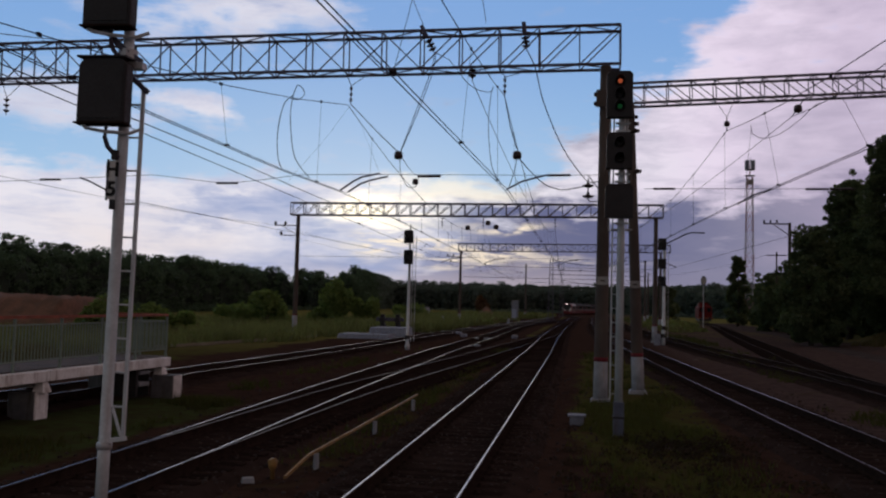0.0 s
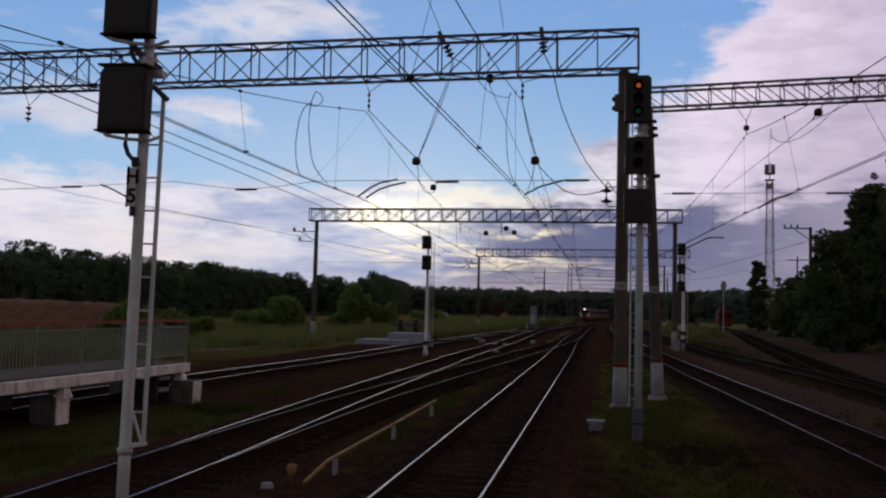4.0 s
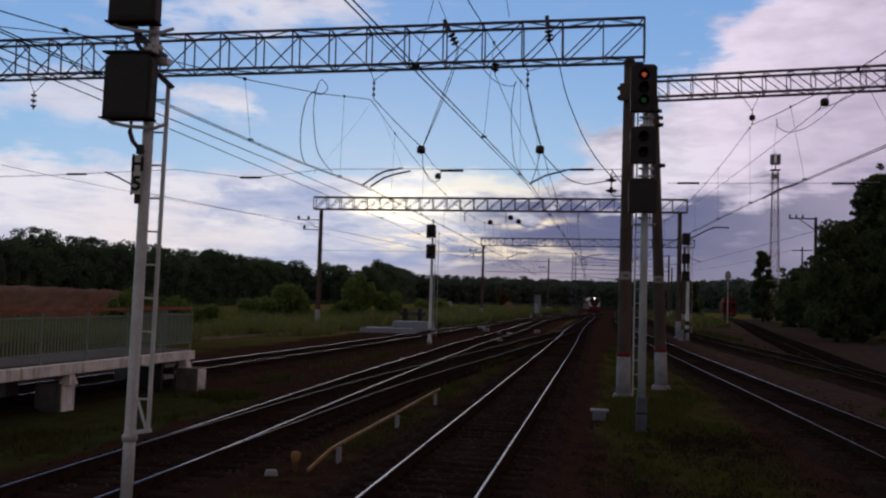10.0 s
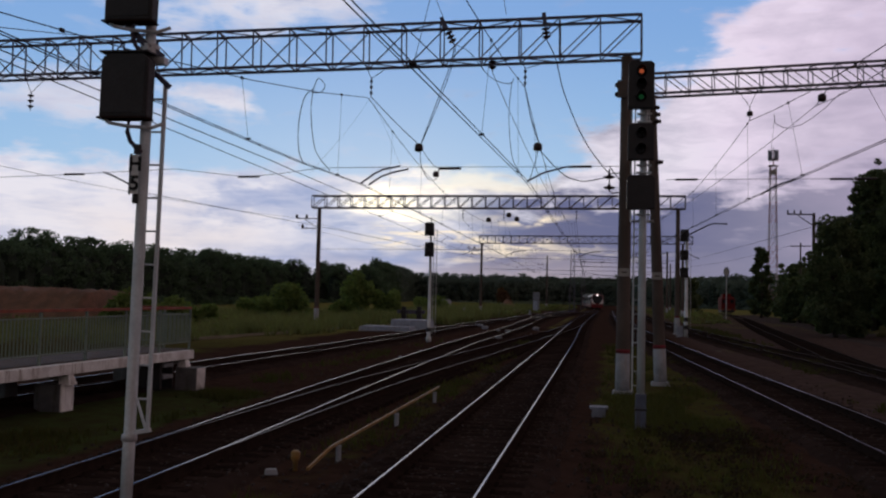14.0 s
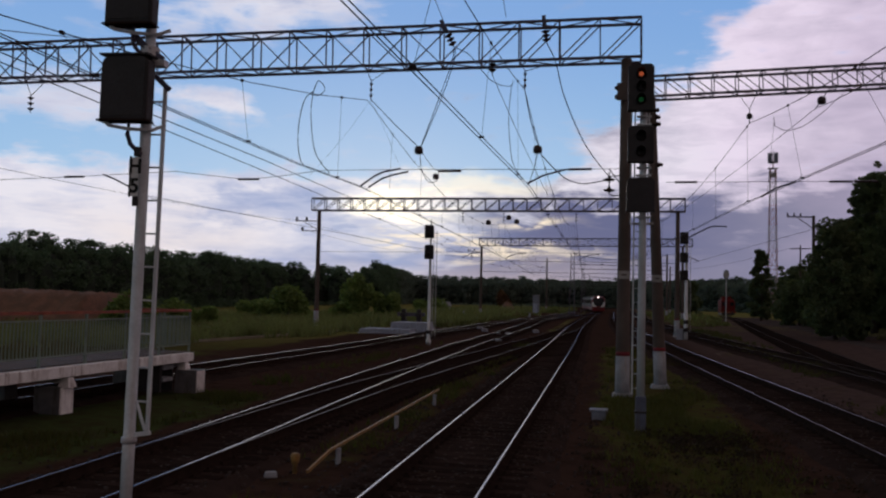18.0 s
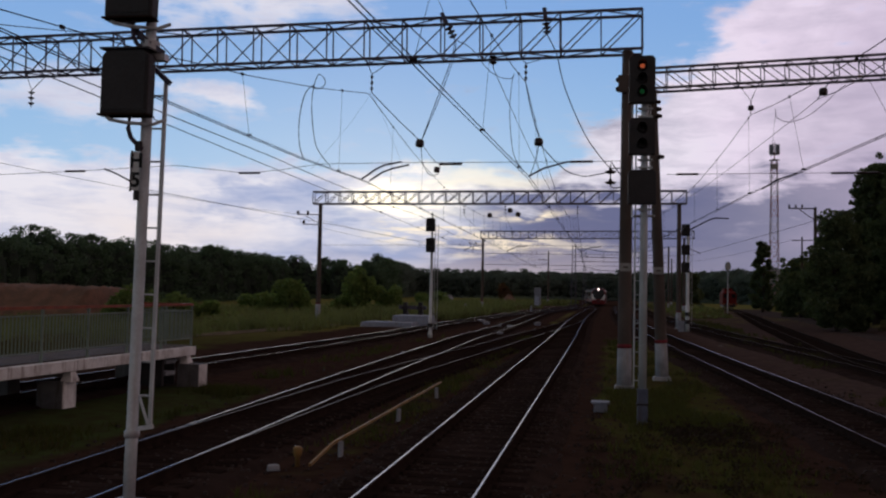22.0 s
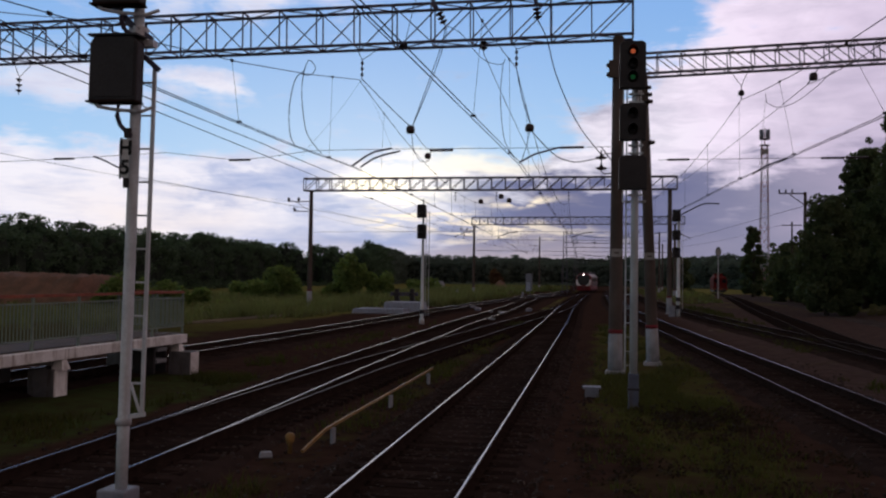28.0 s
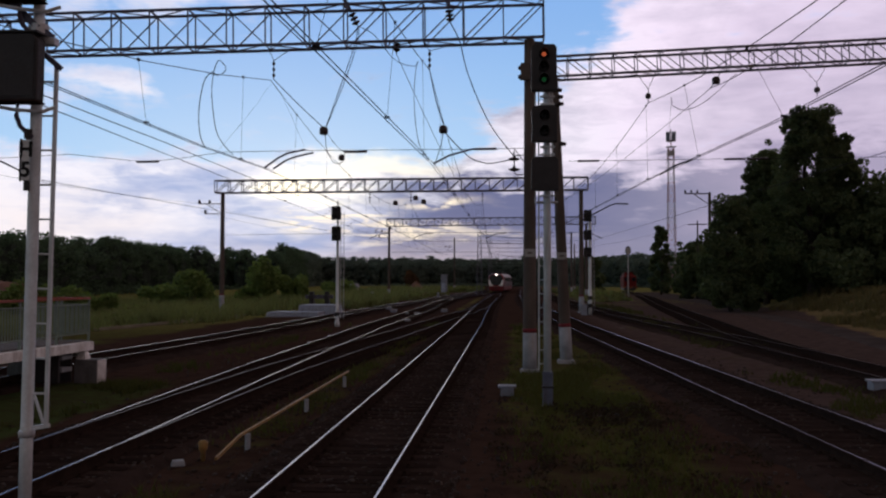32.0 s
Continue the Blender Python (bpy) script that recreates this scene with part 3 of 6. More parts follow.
def rail_shape(line, side, y0, y1, step, worn=0.015):
    """A rail swept along a line: head, web and foot; the worn top of the head in a slot of its own."""
    prof = [(-0.075, -0.18), (0.075, -0.18), (0.075, -0.165), (0.012, -0.145), (0.012, -0.05), (0.037, -0.035), (0.037, -0.010), (worn, 0.0), (-worn, 0.0), (-0.037, -0.010), (-0.037, -0.035), (-0.012, -0.05), (-0.012, -0.145), (-0.075, -0.165)]
    s, n = Shape(), len(prof)
    ys = list(np.arange(y0, y1 + 0.01, step))
    for y in ys:
        slope = (line(y + 0.5) - line(y - 0.5))
        nx, ny = 1 / math.hypot(1, slope), -slope / math.hypot(1, slope)
        off = side * GAUGE / 2
        for u, h in prof:
            s.v.append((line(y) + nx * (off + u), y + ny * (off + u), h))
    for i in range(len(ys) - 1):
        for k in range(n):
            a, b = i * n + k, i * n + (k + 1) % n
            s.f.append((a, b, b + n, a + n))
            s.m.append(1 if k == 7 else 0)
    s.quad_faces([tuple(range(n)), tuple(range((len(ys) - 1) * n, len(ys) * n))])
    return s


def sleeper_mesh():
    s = Shape()
    s.box((0, 0, -0.245), (2.7, 0.26, 0.13), 0, 0, 0.96)
    for x in (-0.76, 0.76):
        s.box((x, 0, -0.176), (0.34, 0.17, 0.016), 1)
        for d in (-0.115, 0.115):
            s.box((x + d, 0, -0.15), (0.05, 0.12, 0.04), 1)
    return s.mesh("sleeper", [M_SLEEPER, M_RAILSIDE])


SLEEPER = sleeper_mesh()


def track(line, y0, y1, label, polished=True, pieces=None, bed=True, step=2.0, shining=0):
    """A railway track: two rails on sleepers in a ballast bed. pieces: the stretch whose sleepers are parts of their own; shining: the side whose rail is worn wider."""
    t = thing("railway_track", (0, 0, 0), label, "railway track", kind="structure")
    mats = [M_RAILSIDE, {True: M_RAILTOP, None: M_SEMITOP, False: M_RUSTTOP}[polished]]
    for side in (-1, 1):
        part("rail", rail_shape(line, side, y0, y1, step, 0.030 if side == shining else 0.015), mats, t)
    if bed:
        s = Shape()
        rng = random.Random(int(abs(y1) * 7 + abs(line(30)) * 13))
        ys = list(np.arange(y0, y1 + 0.1, 0.6 if y1 < 400 else 1.5))
        prof = [(-1.85, -0.36), (-1.48, -0.225), (-1.25, -0.19), (-0.55, -0.188), (0.55, -0.188), (1.25, -0.19), (1.48, -0.225), (1.85, -0.36)]
        for y in ys:
            for u, h in prof:
                s.v.append((line(y) + u + rng.uniform(-0.08, 0.08), y, h + rng.uniform(-0.014, 0.014)))
        k = len(prof)
        for i in range(len(ys) - 1):
            s.quad_faces([(i * k + j, i * k + j + 1, i * k + k + j + 1, i * k + k + j) for j in range(k - 1)])
        part("ballast_bed", s, M_BALLAST, t, "dark oily crushed stone", True)
    rest = Shape()
    y = max(y0, 2.0)
    while y < min(y1, 170):
        slope = math.degrees(math.atan(line(y + 0.5) - line(y - 0.5)))
        if pieces and pieces[0] <= y < pieces[1]:
            part("sleeper", SLEEPER, None, t, at=pose(line(y), y, 0, 0, 0, -slope))
        else:
            rest.box((line(y), y, -0.245), (2.7, 0.26, 0.13), 0, -slope)
        y += 0.545
    if rest.v:
        tagged(part("far_sleepers", rest, M_SLEEPER, t), kind="stuff")
    return t


def stones(name, lines, y0, y1, count, seed):
    """Loose ballast stones round the tracks: too many to count."""
    s, rng = Shape(), random.Random(seed)
    for i in range(count):
        line = rng.choice(lines)
        y = y0 + (y1 - y0) * rng.random() ** 1.6
        u = rng.uniform(-2.9, 2.9) if rng.random() < 0.45 else rng.uniform(-1.7, 1.7)
        if abs(abs(u) - 0.76) < 0.12:
            continue
        z = -0.205 if abs(u) < 1.4 else max(-0.30, -0.205 - (abs(u) - 1.4) * 0.3)
        r = rng.uniform(0.02, 0.042)
        s.box((line(y) + u, y, z + r * 0.3), (r * 2, r * rng.uniform(1.3, 2), r * 1.5), 0, rng.uniform(0, 90), rng.uniform(0.4, 0.8))
    ob = part(name, s, M_STONE)
    return tagged(ob, "scattered dark ballast stones along the tracks", "ballast", kind="stuff")


# ---------------------------------------------------------------- ground
ROAD = smooth_line([(20, 13.8), (38, 16.6), (50, 18.6), (68, 20.6), (95, 23.2), (120, 27.5), (150, 29.5), (180, 31), (230, 33)])


def bank_height(x, y):
    """Relief of the ground outside the yard."""
    z = GROUND_Z
    # the land rises gently behind the right-hand bushes
    if x > 12:
        k = max(0.0, min(1.0, (x - ROAD(max(20, min(y, 230))) - 2.2) / 6.5))
        z += 2.0 * k * k * (3 - 2 * k) * max(0.0, min(1.0, (150 - y) / 50))
    # land falls a little on the meadow side and rolls into the distance
    if x < -19:
        z -= min((-19 - x) * 0.03, 1.0) * max(0.0, min(1.0, (y - 20) / 40)) * max(0.0, min(1.0, (280 - y) / 60))
    z += 0.05 * noise.noise((x * 0.6, y * 0.6, 3.0))
    return z


def build_ground():
    s = Shape()
    xs = sorted(set([-3000, -1500, -700, -400, -250, -160] + list(np.arange(-120, -18, 3.0)) + list(np.arange(-18, 20, 0.8)) + list(np.arange(20, 80, 3.0)) + [90, 130, 200, 400, 800, 1600, 3000]))
    ys = sorted(set([-200, -60, -20] + list(np.arange(-6, 60, 0.9)) + list(np.arange(60, 160, 2.5)) + [170, 190, 220, 260, 320, 420, 600, 900, 1500, 2500, 4000]))
    for y in ys:
        for x in xs:
            s.v.append((x, y, bank_height(x, y)))
    k = len(xs)
    for j in range(len(ys) - 1):
        s.quad_faces([(j * k + i, j * k + i + 1, j * k + k + i + 1, j * k + k + i) for i in range(k - 1)])
    tagged(part("ground", s, M_GROUND, smooth=True), "dark earth and patchy grass of a railway yard", "ground", kind="structure")


build_ground()


# ---------------------------------------------------------------- lattice gantries
def truss(parent, p, q, width, height, panels, mat, chord=0.09, web=0.055, style="N", cross=0.0):
    """A box truss from p to q (its lower front chord line), with posts, braces and cross bars as parts that share meshes."""
    p, q = Vector(p), Vector(q)
    length = (q - p).length
    d = (q - p).normalized()
    back = Vector((-d.y, d.x, 0)).normalized() * width
    ang = math.degrees(math.atan2(d.y, d.x))
    base = Matrix.Translation(p) @ pose(0, 0, 0, 0, -math.degrees(math.asin(d.z)), ang)
    step = length / panels
    chord_me = Shape().bar((0, 0, 0), (length, 0, 0), chord).mesh("chord", mat)
    for y in (0, width):
        for z in (0, height):
            part("chord", chord_me, None, parent, at=base @ pose(0, y, z))
    post_me = Shape().bar((0, 0, 0), (0, 0, height), web).mesh("post", mat)
    brace_me = Shape().bar((0, 0, 0), (step, 0, height), web * 0.85).mesh("brace", mat)
    brace2_me = Shape().bar((0, 0, height), (step, 0, 0), web * 0.85).mesh("brace", mat)
    cross_me = Shape().bar((0, 0, 0), (0, width, 0), web).mesh("cross_bar", mat)
    lat2_me = Shape().bar((0, width, 0), (step, 0, 0), web * 0.8).mesh("lateral_brace", mat)
    lat_me = Shape().bar((0, 0, 0), (step, width, 0), web * 0.8).mesh("lateral_brace", mat)
    for i in range(panels + 1):
        for y in (0, width):
            part("post", post_me, None, parent, at=base @ pose(i * step, y, 0))
        for z in (0, height):
            part("cross_bar", cross_me, None, parent, at=base @ pose(i * step, 0, z))
        if i < panels:
            flip = (i < panels * cross) if style == "N" else (i % 2 == 1) if style == "W" else (i < panels / 2)
            for y in (0, width):
                part("brace", brace2_me if flip != (y > 0 and i < panels * cross) else brace_me, None, parent, at=base @ pose(i * step, y, 0))
            for z in ((0, height) if cross and panels == 27 else (0,)):
                if z or i % 2 == 0 or cross:
                    part("lateral_brace", lat_me if i % 2 == 0 else lat2_me, None, parent, at=base @ pose(i * step, 0, z))


def column(parent, x, y, top, r0=0.24, r1=0.15, base_h=1.0, mat=None, painted=True, plinth=True, lean=0.0):
    """A tapered concrete pole with a whitewashed foot and a red band."""
    z0 = GROUND_Z - 0.1
    f = lambda z: r0 + (r1 - r0) * (z - z0) / (top - z0)
    c = part("column", Shape().lathe((x, y, 0), [(z0, f(z0)), (base_h, f(base_h)), ((top + base_h) / 2, f((top + base_h) / 2)), (top, r1)], 16), mat or M_COLUMN, parent, smooth=True)
    if painted:
        part("white_foot", Shape().lathe((x, y, 0), [(z0, f(z0) + 0.012), (base_h, f(base_h) + 0.006)], 16), M_WHITEWASH, c, "whitewashed foot of the column", True)
        part("red_band", Shape().lathe((x, y, 0), [(base_h, f(base_h) + 0.012), (base_h + 0.13, f(base_h + 0.13) + 0.012)], 16), M_REDBAND, c, "faded red band", True)
    if plinth:
        part("plinth", Shape().box((x, y, GROUND_Z + 0.03), (0.66, 0.62, 0.2), 0, 0, 0.88), M_WHITEWASH, parent, bevel=0.03)
    c.matrix_basis = Matrix.Translation((x, y, 0)) @ pose(0, 0, 0, 0, lean, 0) @ Matrix.Translation((-x, -y, 0))
    return c


# ---------------------------------------------------------------- tracks
track(LINE_A, -14, 600, "straight main track with bright worn rails on dark ballast", True, (4, 90))
track(LINE_B1, -14, 240, "track that forks over a turnout, rails worn bright", True, (4, 60))
track(LINE_B2, 14.2, 114, "crossover track leading off the turnout to the main track", None, None, False)
track(LINE_C, -14, 240, "outer track beside the meadow with dull bright rails", True, (22, 70), shining=-1)
track(LINE_D, -14, 258, "side track beyond the signal posts, one rail shining", True, (14, 70), shining=1)
track(LINE_E, -14, 320, "rusty siding track with dull dark rails", None, (24, 60))
track(LINE_F, 33.2, 240, "rusty siding branching towards the parked wagon", False, None, False)

# ---------------------------------------------------------------- gantry over the main tracks
g = thing("catenary_gantry", (0, 0, 0), "dark steel lattice gantry beam on a concrete column", "gantry", "catenary gantries")
truss(g, (-34.0, 29.1, 10.05), (1.15, 29.1, 10.5), 0.75, 1.27, 27, M_STEEL, 0.08, 0.042, "N", 0.8)
column(g, 0.69, 29.45, 10.5, 0.22, 0.17)
column(g, -32.5, 29.45, 10.1, 0.27, 0.2)
g = thing("catenary_gantry", (0, 0, 0), "grey steel lattice gantry beam over the sidings on a concrete column", "gantry", "catenary gantries")
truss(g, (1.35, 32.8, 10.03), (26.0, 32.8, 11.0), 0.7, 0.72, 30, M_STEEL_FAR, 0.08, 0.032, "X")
column(g, 2.08, 33.1, 10.1, 0.215, 0.15, lean=-2.4)
column(g, 25.4, 33.1, 10.6, 0.27, 0.2)
g = thing("catenary_gantry", (0, 0, 0), "second grey lattice gantry spanning all the tracks", "gantry", "catenary gantries")
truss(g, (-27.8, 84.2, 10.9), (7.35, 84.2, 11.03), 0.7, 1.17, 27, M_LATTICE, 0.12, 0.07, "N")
column(g, -27.1, 84.5, 10.9, 0.24, 0.18, 1.2)
column(g, 6.72, 84.5, 11.0, 0.24, 0.18, 1.2)
g = thing("catenary_gantry", (0, 0, 0), "third lattice gantry far down the line", "gantry", "catenary gantries")
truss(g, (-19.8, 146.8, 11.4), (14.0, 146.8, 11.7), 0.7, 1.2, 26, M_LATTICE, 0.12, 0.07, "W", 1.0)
column(g, -19.4, 147.1, 11.4, 0.24, 0.18, 1.2)
column(g, 12.5, 147.1, 11.7, 0.24, 0.18, 1.2)
# far spans hung between masts
for y, x0, x1, z in ((196, -6.2, 13.5, 13.0), (262, -5.2, 15.0, 10.6)):
    g = thing("lattice_mast", (0, 0, 0), "distant pale lattice mast holding thin cross-span wires", "mast", "line poles")
    for sx, sy in ((-1, -1), (1, -1), (1, 1), (-1, 1)):
        part("leg", Shape().bar((x0 + sx * 0.55, y + sy * 0.55, -0.4), (x0 + sx * 0.3, y + sy * 0.3, z), 0.10), M_LATTICE, g)
    for k in range(10):
        z0, z1, s = -0.3 + z * k / 10, -0.3 + z * (k + 1) / 10, (-1) ** k
        w = 0.53 - 0.025 * k
        part("brace", Shape().bar((x0 - s * w, y - w, z0), (x0 + s * w, y - w, z1), 0.06), M_LATTICE, g)
        part("brace", Shape().bar((x0 - s * w, y + w, z0), (x0 + s * w, y + w, z1), 0.06), M_LATTICE, g)
    column(g, x1, y + 0.3, z, 0.24, 0.18, 1.2, plinth=False)
    for zz, drop in ((z - 0.2, 1.2), (z - 2.4, 0.1), (z - 3.4, 0.0)):
        mid = (x0 + x1) / 2
        part("span_wire", Shape().path([(x0, y, zz), ((x0 + mid) / 2, y, zz - drop * 0.75), (mid, y, zz - drop), ((x1 + mid) / 2, y, zz - drop * 0.75), (x1, y, zz)], 0.055, 4), M_WIRE, g)
    for k in range(5):
        x = x0 + (x1 - x0) * (k + 0.7) / 5.4
        part("hanger", Shape().bar((x, y, z - 1.2), (x, y, z - 3.4), 0.05), M_WIRE, g)
        part("rod_insulator", Shape().tube((x - 0.4, y, z - 2.4), (x + 0.4, y, z - 2.4), 0.09, None, 8), M_INSUL, g)
for x, y in ((0.69, 29.17), (1.92, 32.83)):
    pt = part("pole_plate", Shape().box((x, y, 3.55), (0.34, 0.012, 0.26)), M_CONCRETE, None, bevel=0.004)
    part("number_bar", Shape().box((x, y - 0.009, 3.55), (0.16, 0.008, 0.05)), M_COLUMN, pt)
    tagged(pt, "small pale number plate fixed to a concrete column", "plate", "column plates")


# ---------------------------------------------------------------- colour-light signals
def ladder(parent, x, y, z0, z1, w, mat, step=0.45, lean=0.0, axis="x"):
    """Two stiles and single rungs."""
    l = part("ladder", Shape().bar((x, y, z0), (x + lean, y, z1), 0.035), mat, parent)
    dx, dy = (w, 0) if axis == "x" else (0, w)
    part("stile", Shape().bar((x + dx, y + dy, z0), (x + dx + lean, y + dy, z1), 0.035), mat, l)
    rung = Shape().tube((0, 0, 0), (dx, dy, 0), 0.011, None, 6).mesh("rung", mat)
    n = int((z1 - z0) / step)
    for i in range(n):
        k = (i + 0.4) / n
        part("rung", rung, None, l, at=pose(x + lean * k, y, z0 + (z1 - z0) * k))
    return l


def signal_head(parent, x, y, z0, z1, w, lenses=(), facing=-1, depth=0.26, hood=True):
    """A black housing with a chamfered back plate; lenses are (height, material) on the side that faces the camera."""
    cz, h = (z0 + z1) / 2, z1 - z0
    c = min(0.07, h * 0.12)
    s = Shape()
    pts = [(-w / 2, -h / 2), (w / 2, -h / 2), (w / 2, h / 2 - c), (w / 2 - c, h / 2), (-w / 2 + c, h / 2), (-w / 2, h / 2 - c)]
    for yy in (0, depth):
        s.v += [(x + u, y + yy - depth / 2, cz + v) for u, v in pts]
    s.quad_faces([tuple(range(5, -1, -1)), tuple(range(6, 12))] + [(i, (i + 1) % 6, 6 + (i + 1) % 6, 6 + i) for i in range(6)])
    head = part("signal_head", s, M_BLACK, parent, bevel=0.015)
    for z, m in lenses:
        fy = y + facing * depth / 2
        part("lens", Shape().lathe((x, fy + facing * 0.012, z), [(-0.01, 0.056), (0.006, 0.05), (0.014, 0.034)], 16, axis="y"), m, head, smooth=True)
        part("lens_ring", Shape().lathe((x, fy, z), [(-0.02, 0.115), (-0.02, 0.082), (0.012, 0.082), (0.012, 0.115)], 18, axis="y"), M_BLACK, head)
        if hood:
            v = Shape()
            for k in range(9):
                a = radians(-10 + 200 * k / 8)
                for yy, rr in ((0, 0.115), (facing * 0.26, 0.108)):
                    v.v.append((x + rr * math.cos(a), fy + yy * (0.55 + 0.45 * math.sin(max(a, 0.1))), z + rr * math.sin(a)))
            v.quad_faces([(2 * k, 2 * k + 1, 2 * k + 3, 2 * k + 2) for k in range(8)])
            ob = part("visor", v, M_BLACK, head)
            ob.modifiers.new("sheet", "SOLIDIFY").thickness = 0.008
    return head


def lettered(text, x, y, z, size, parent):
    """Raised letters facing the camera."""
    cu = bpy.data.curves.new("letter", "FONT")
    cu.body, cu.size, cu.extrude, cu.align_x, cu.align_y = text, size, 0.004, "CENTER", "CENTER"
    cu.offset = 0.006
    ob = new("letter_tmp", cu)
    me = bpy.data.meshes.new_from_object(ob.evaluated_get(bpy.context.evaluated_depsgraph_get()))
    bpy.data.objects.remove(ob)
    me.materials.clear()
    me.materials.append(M_INK)
    return part("letter", me, None, parent, "black raised character", at=pose(x, y, z, 90, 0, 0))


# tall exit signal whose housings show their plain backs
LX, LY = -4.755, 8.7
sg = thing("railway_signal", (0, 0, 0), "tall white signal mast with two black housings, ladder and number plate", "signal")
part("mast", Shape().lathe((LX, LY, 0), [(0.46, 0.061), (1.15, 0.061), (1.16, 0.058), (4.6, 0.056), (7.6, 0.055)], 20), M_MAST, sg, smooth=True)
part("mast_joint", Shape().lathe((LX, LY, 0), [(1.12, 0.070), (1.13, 0.078), (1.18, 0.078), (1.19, 0.068)], 20), M_GALV, sg, smooth=True)
part("plinth_box", Shape().box((LX - 0.03, LY, 0.05), (0.32, 0.32, 0.86), 0, 0, 0.98), M_GREYBOX, sg, "grey steel junction box at the mast foot", bevel=0.02)
HX0, HY0 = LX - 0.135, LY - 0.17
for z0, z1 in ((4.42, 5.085), (5.42, 6.4)):
    hd = signal_head(sg, HX0, HY0, z0, z1, 0.525, depth=0.15)
    part("rear_door", Shape().box((HX0, HY0 - 0.078, (z0 + z1) / 2), (0.46, 0.012, z1 - z0 - 0.08)), M_BLACK, hd)
    part("top_lip", Shape().box((HX0 - 0.01, HY0, z1 + 0.008), (0.54, 0.19, 0.018)), M_BLACK, hd)
    part("bottom_lip", Shape().box((HX0 - 0.01, HY0, z0 - 0.008), (0.54, 0.19, 0.018)), M_RAILSIDE, hd, "rusty bottom edge")
    part("bracket", Shape().path([(HX0 - 0.24, HY0, z0 + 0.0), (HX0 - 0.17, HY0 - 0.03, z0 - 0.055), (HX0 + 0.02, HY0, z0 - 0.085), (LX + 0.1, LY - 0.06, z0 - 0.08), (LX + 0.2, LY + 0.03, z0 - 0.01)], 0.02, 6), M_MAST, sg)
    part("cable_conduit", Shape().path([(LX - 0.11, LY - 0.15, z0), (LX - 0.12, LY - 0.15, z0 - 0.14), (LX - 0.10, LY - 0.12, z0 - 0.23), (LX - 0.05, LY - 0.09, z0 - 0.29), (LX, LY - 0.06, z0 - 0.34)], 0.024, 8), M_STEEL, sg, smooth=True)
part("clamp", Shape().lathe((LX, LY, 0), [(5.10, 0.10), (5.22, 0.10)], 14), M_GALV, sg)
part("bracket_arm", Shape().bar((LX - 0.22, LY - 0.1, 5.42), (LX + 0.03, LY - 0.06, 5.17), 0.06), M_STEEL, sg)
part("bracket_arm", Shape().bar((LX - 0.1, LY - 0.08, 5.26), (LX + 0.16, LY, 5.10), 0.045), M_STEEL, sg)
part("bracket_arm", Shape().bar((LX + 0.03, LY, 4.96), (LX + 0.24, LY, 4.78), 0.05), M_STEEL, sg)
part("bracket_arm", Shape().box((LX + 0.12, LY, 5.05), (0.14, 0.1, 0.07)), M_GALV, sg)
lad = part("ladder", Shape().bar((LX + 0.185, LY + 0.02, 1.24), (LX + 0.185, LY + 0.02, 4.84), 0.034), M_MAST, sg)
rung = Shape().tube((0, 0, 0), (0.15, 0, 0), 0.011, None, 6).mesh("rung", M_MAST)
for i in range(10):
    part("rung", rung, None, lad, at=pose(LX + 0.05, LY + 0.02, 1.55 + i * 0.345))
part("ladder_foot", Shape().bar((LX, LY, 1.2), (LX + 0.22, LY + 0.02, 1.24), 0.04), M_MAST, sg)
part("ladder_brace", Shape().bar((LX + 0.06, LY, 1.55), (LX + 0.17, LY, 1.26), 0.022), M_MAST, sg)
pl = part("number_plate", Shape().box((LX - 0.035, LY - 0.115, 3.85), (0.078, 0.010, 0.40)), M_PLATE, sg, "narrow pale plate lettered H 5")
lettered("H", LX - 0.03, LY - 0.122, 3.95, 0.205, pl)
lettered("5", LX - 0.03, LY - 0.122, 3.75, 0.205, pl)
part("plate_edge", Shape().box((LX - 0.085, LY - 0.11, 3.85), (0.012, 0.03, 0.42)), M_BLACK, sg)
part("plate_clip", Shape().box((LX - 0.03, LY - 0.09, 3.60), (0.05, 0.03, 0.10)), M_BLACK, sg)
part("plate_clip", Shape().box((LX - 0.03, LY - 0.09, 4.11), (0.05, 0.06, 0.10)), M_BLACK, sg)
sg.matrix_basis = Matrix.Translation((LX, LY, 0)) @ pose(0, 0, 0, 0, 0.75, 0) @ Matrix.Translation((-LX, -LY, 0))
blk = part("equipment_lid", Shape().box((LX + 0.55, LY - 0.15, 0.28), (0.62, 0.45, 0.10), 0, 12, 0.92), M_YELLOW, None, bevel=0.02)
part("body", Shape().box((LX + 0.55, LY - 0.15, 0.0), (0.5, 0.38, 0.5), 0, 12), M_GREYBOX, blk)
blk.name = "trackside_box"
tagged(blk, "small trackside box with a faded ochre lid beside the signal", "trackside box")

# triple-head signal on the grass island, red over green lit
MX, MY = 0.93, 21.7
sg = thing("railway_signal", (0, 0, 0), "white signal mast with three black heads showing red and green", "signal")
part("mast", Shape().lathe((MX, MY, 0), [(0.5, 0.088), (4.8, 0.078), (8.3, 0.075)], 20), M_MAST, sg, smooth=True)
part("plinth_box", Shape().box((MX, MY, 0.1), (0.235, 0.24, 0.84)), M_FOOTBLUE, sg, "blue-grey steel foot of the mast", bevel=0.02)
part("plinth_band", Shape().box((MX, MY, 0.16), (0.27, 0.27, 0.05)), M_BLACK, sg)
part("foundation", Shape().box((MX, MY, -0.345), (0.34, 0.36, 0.12), 0, 0, 0.9), M_COLUMN, sg, bevel=0.02)
HX = MX - 0.09
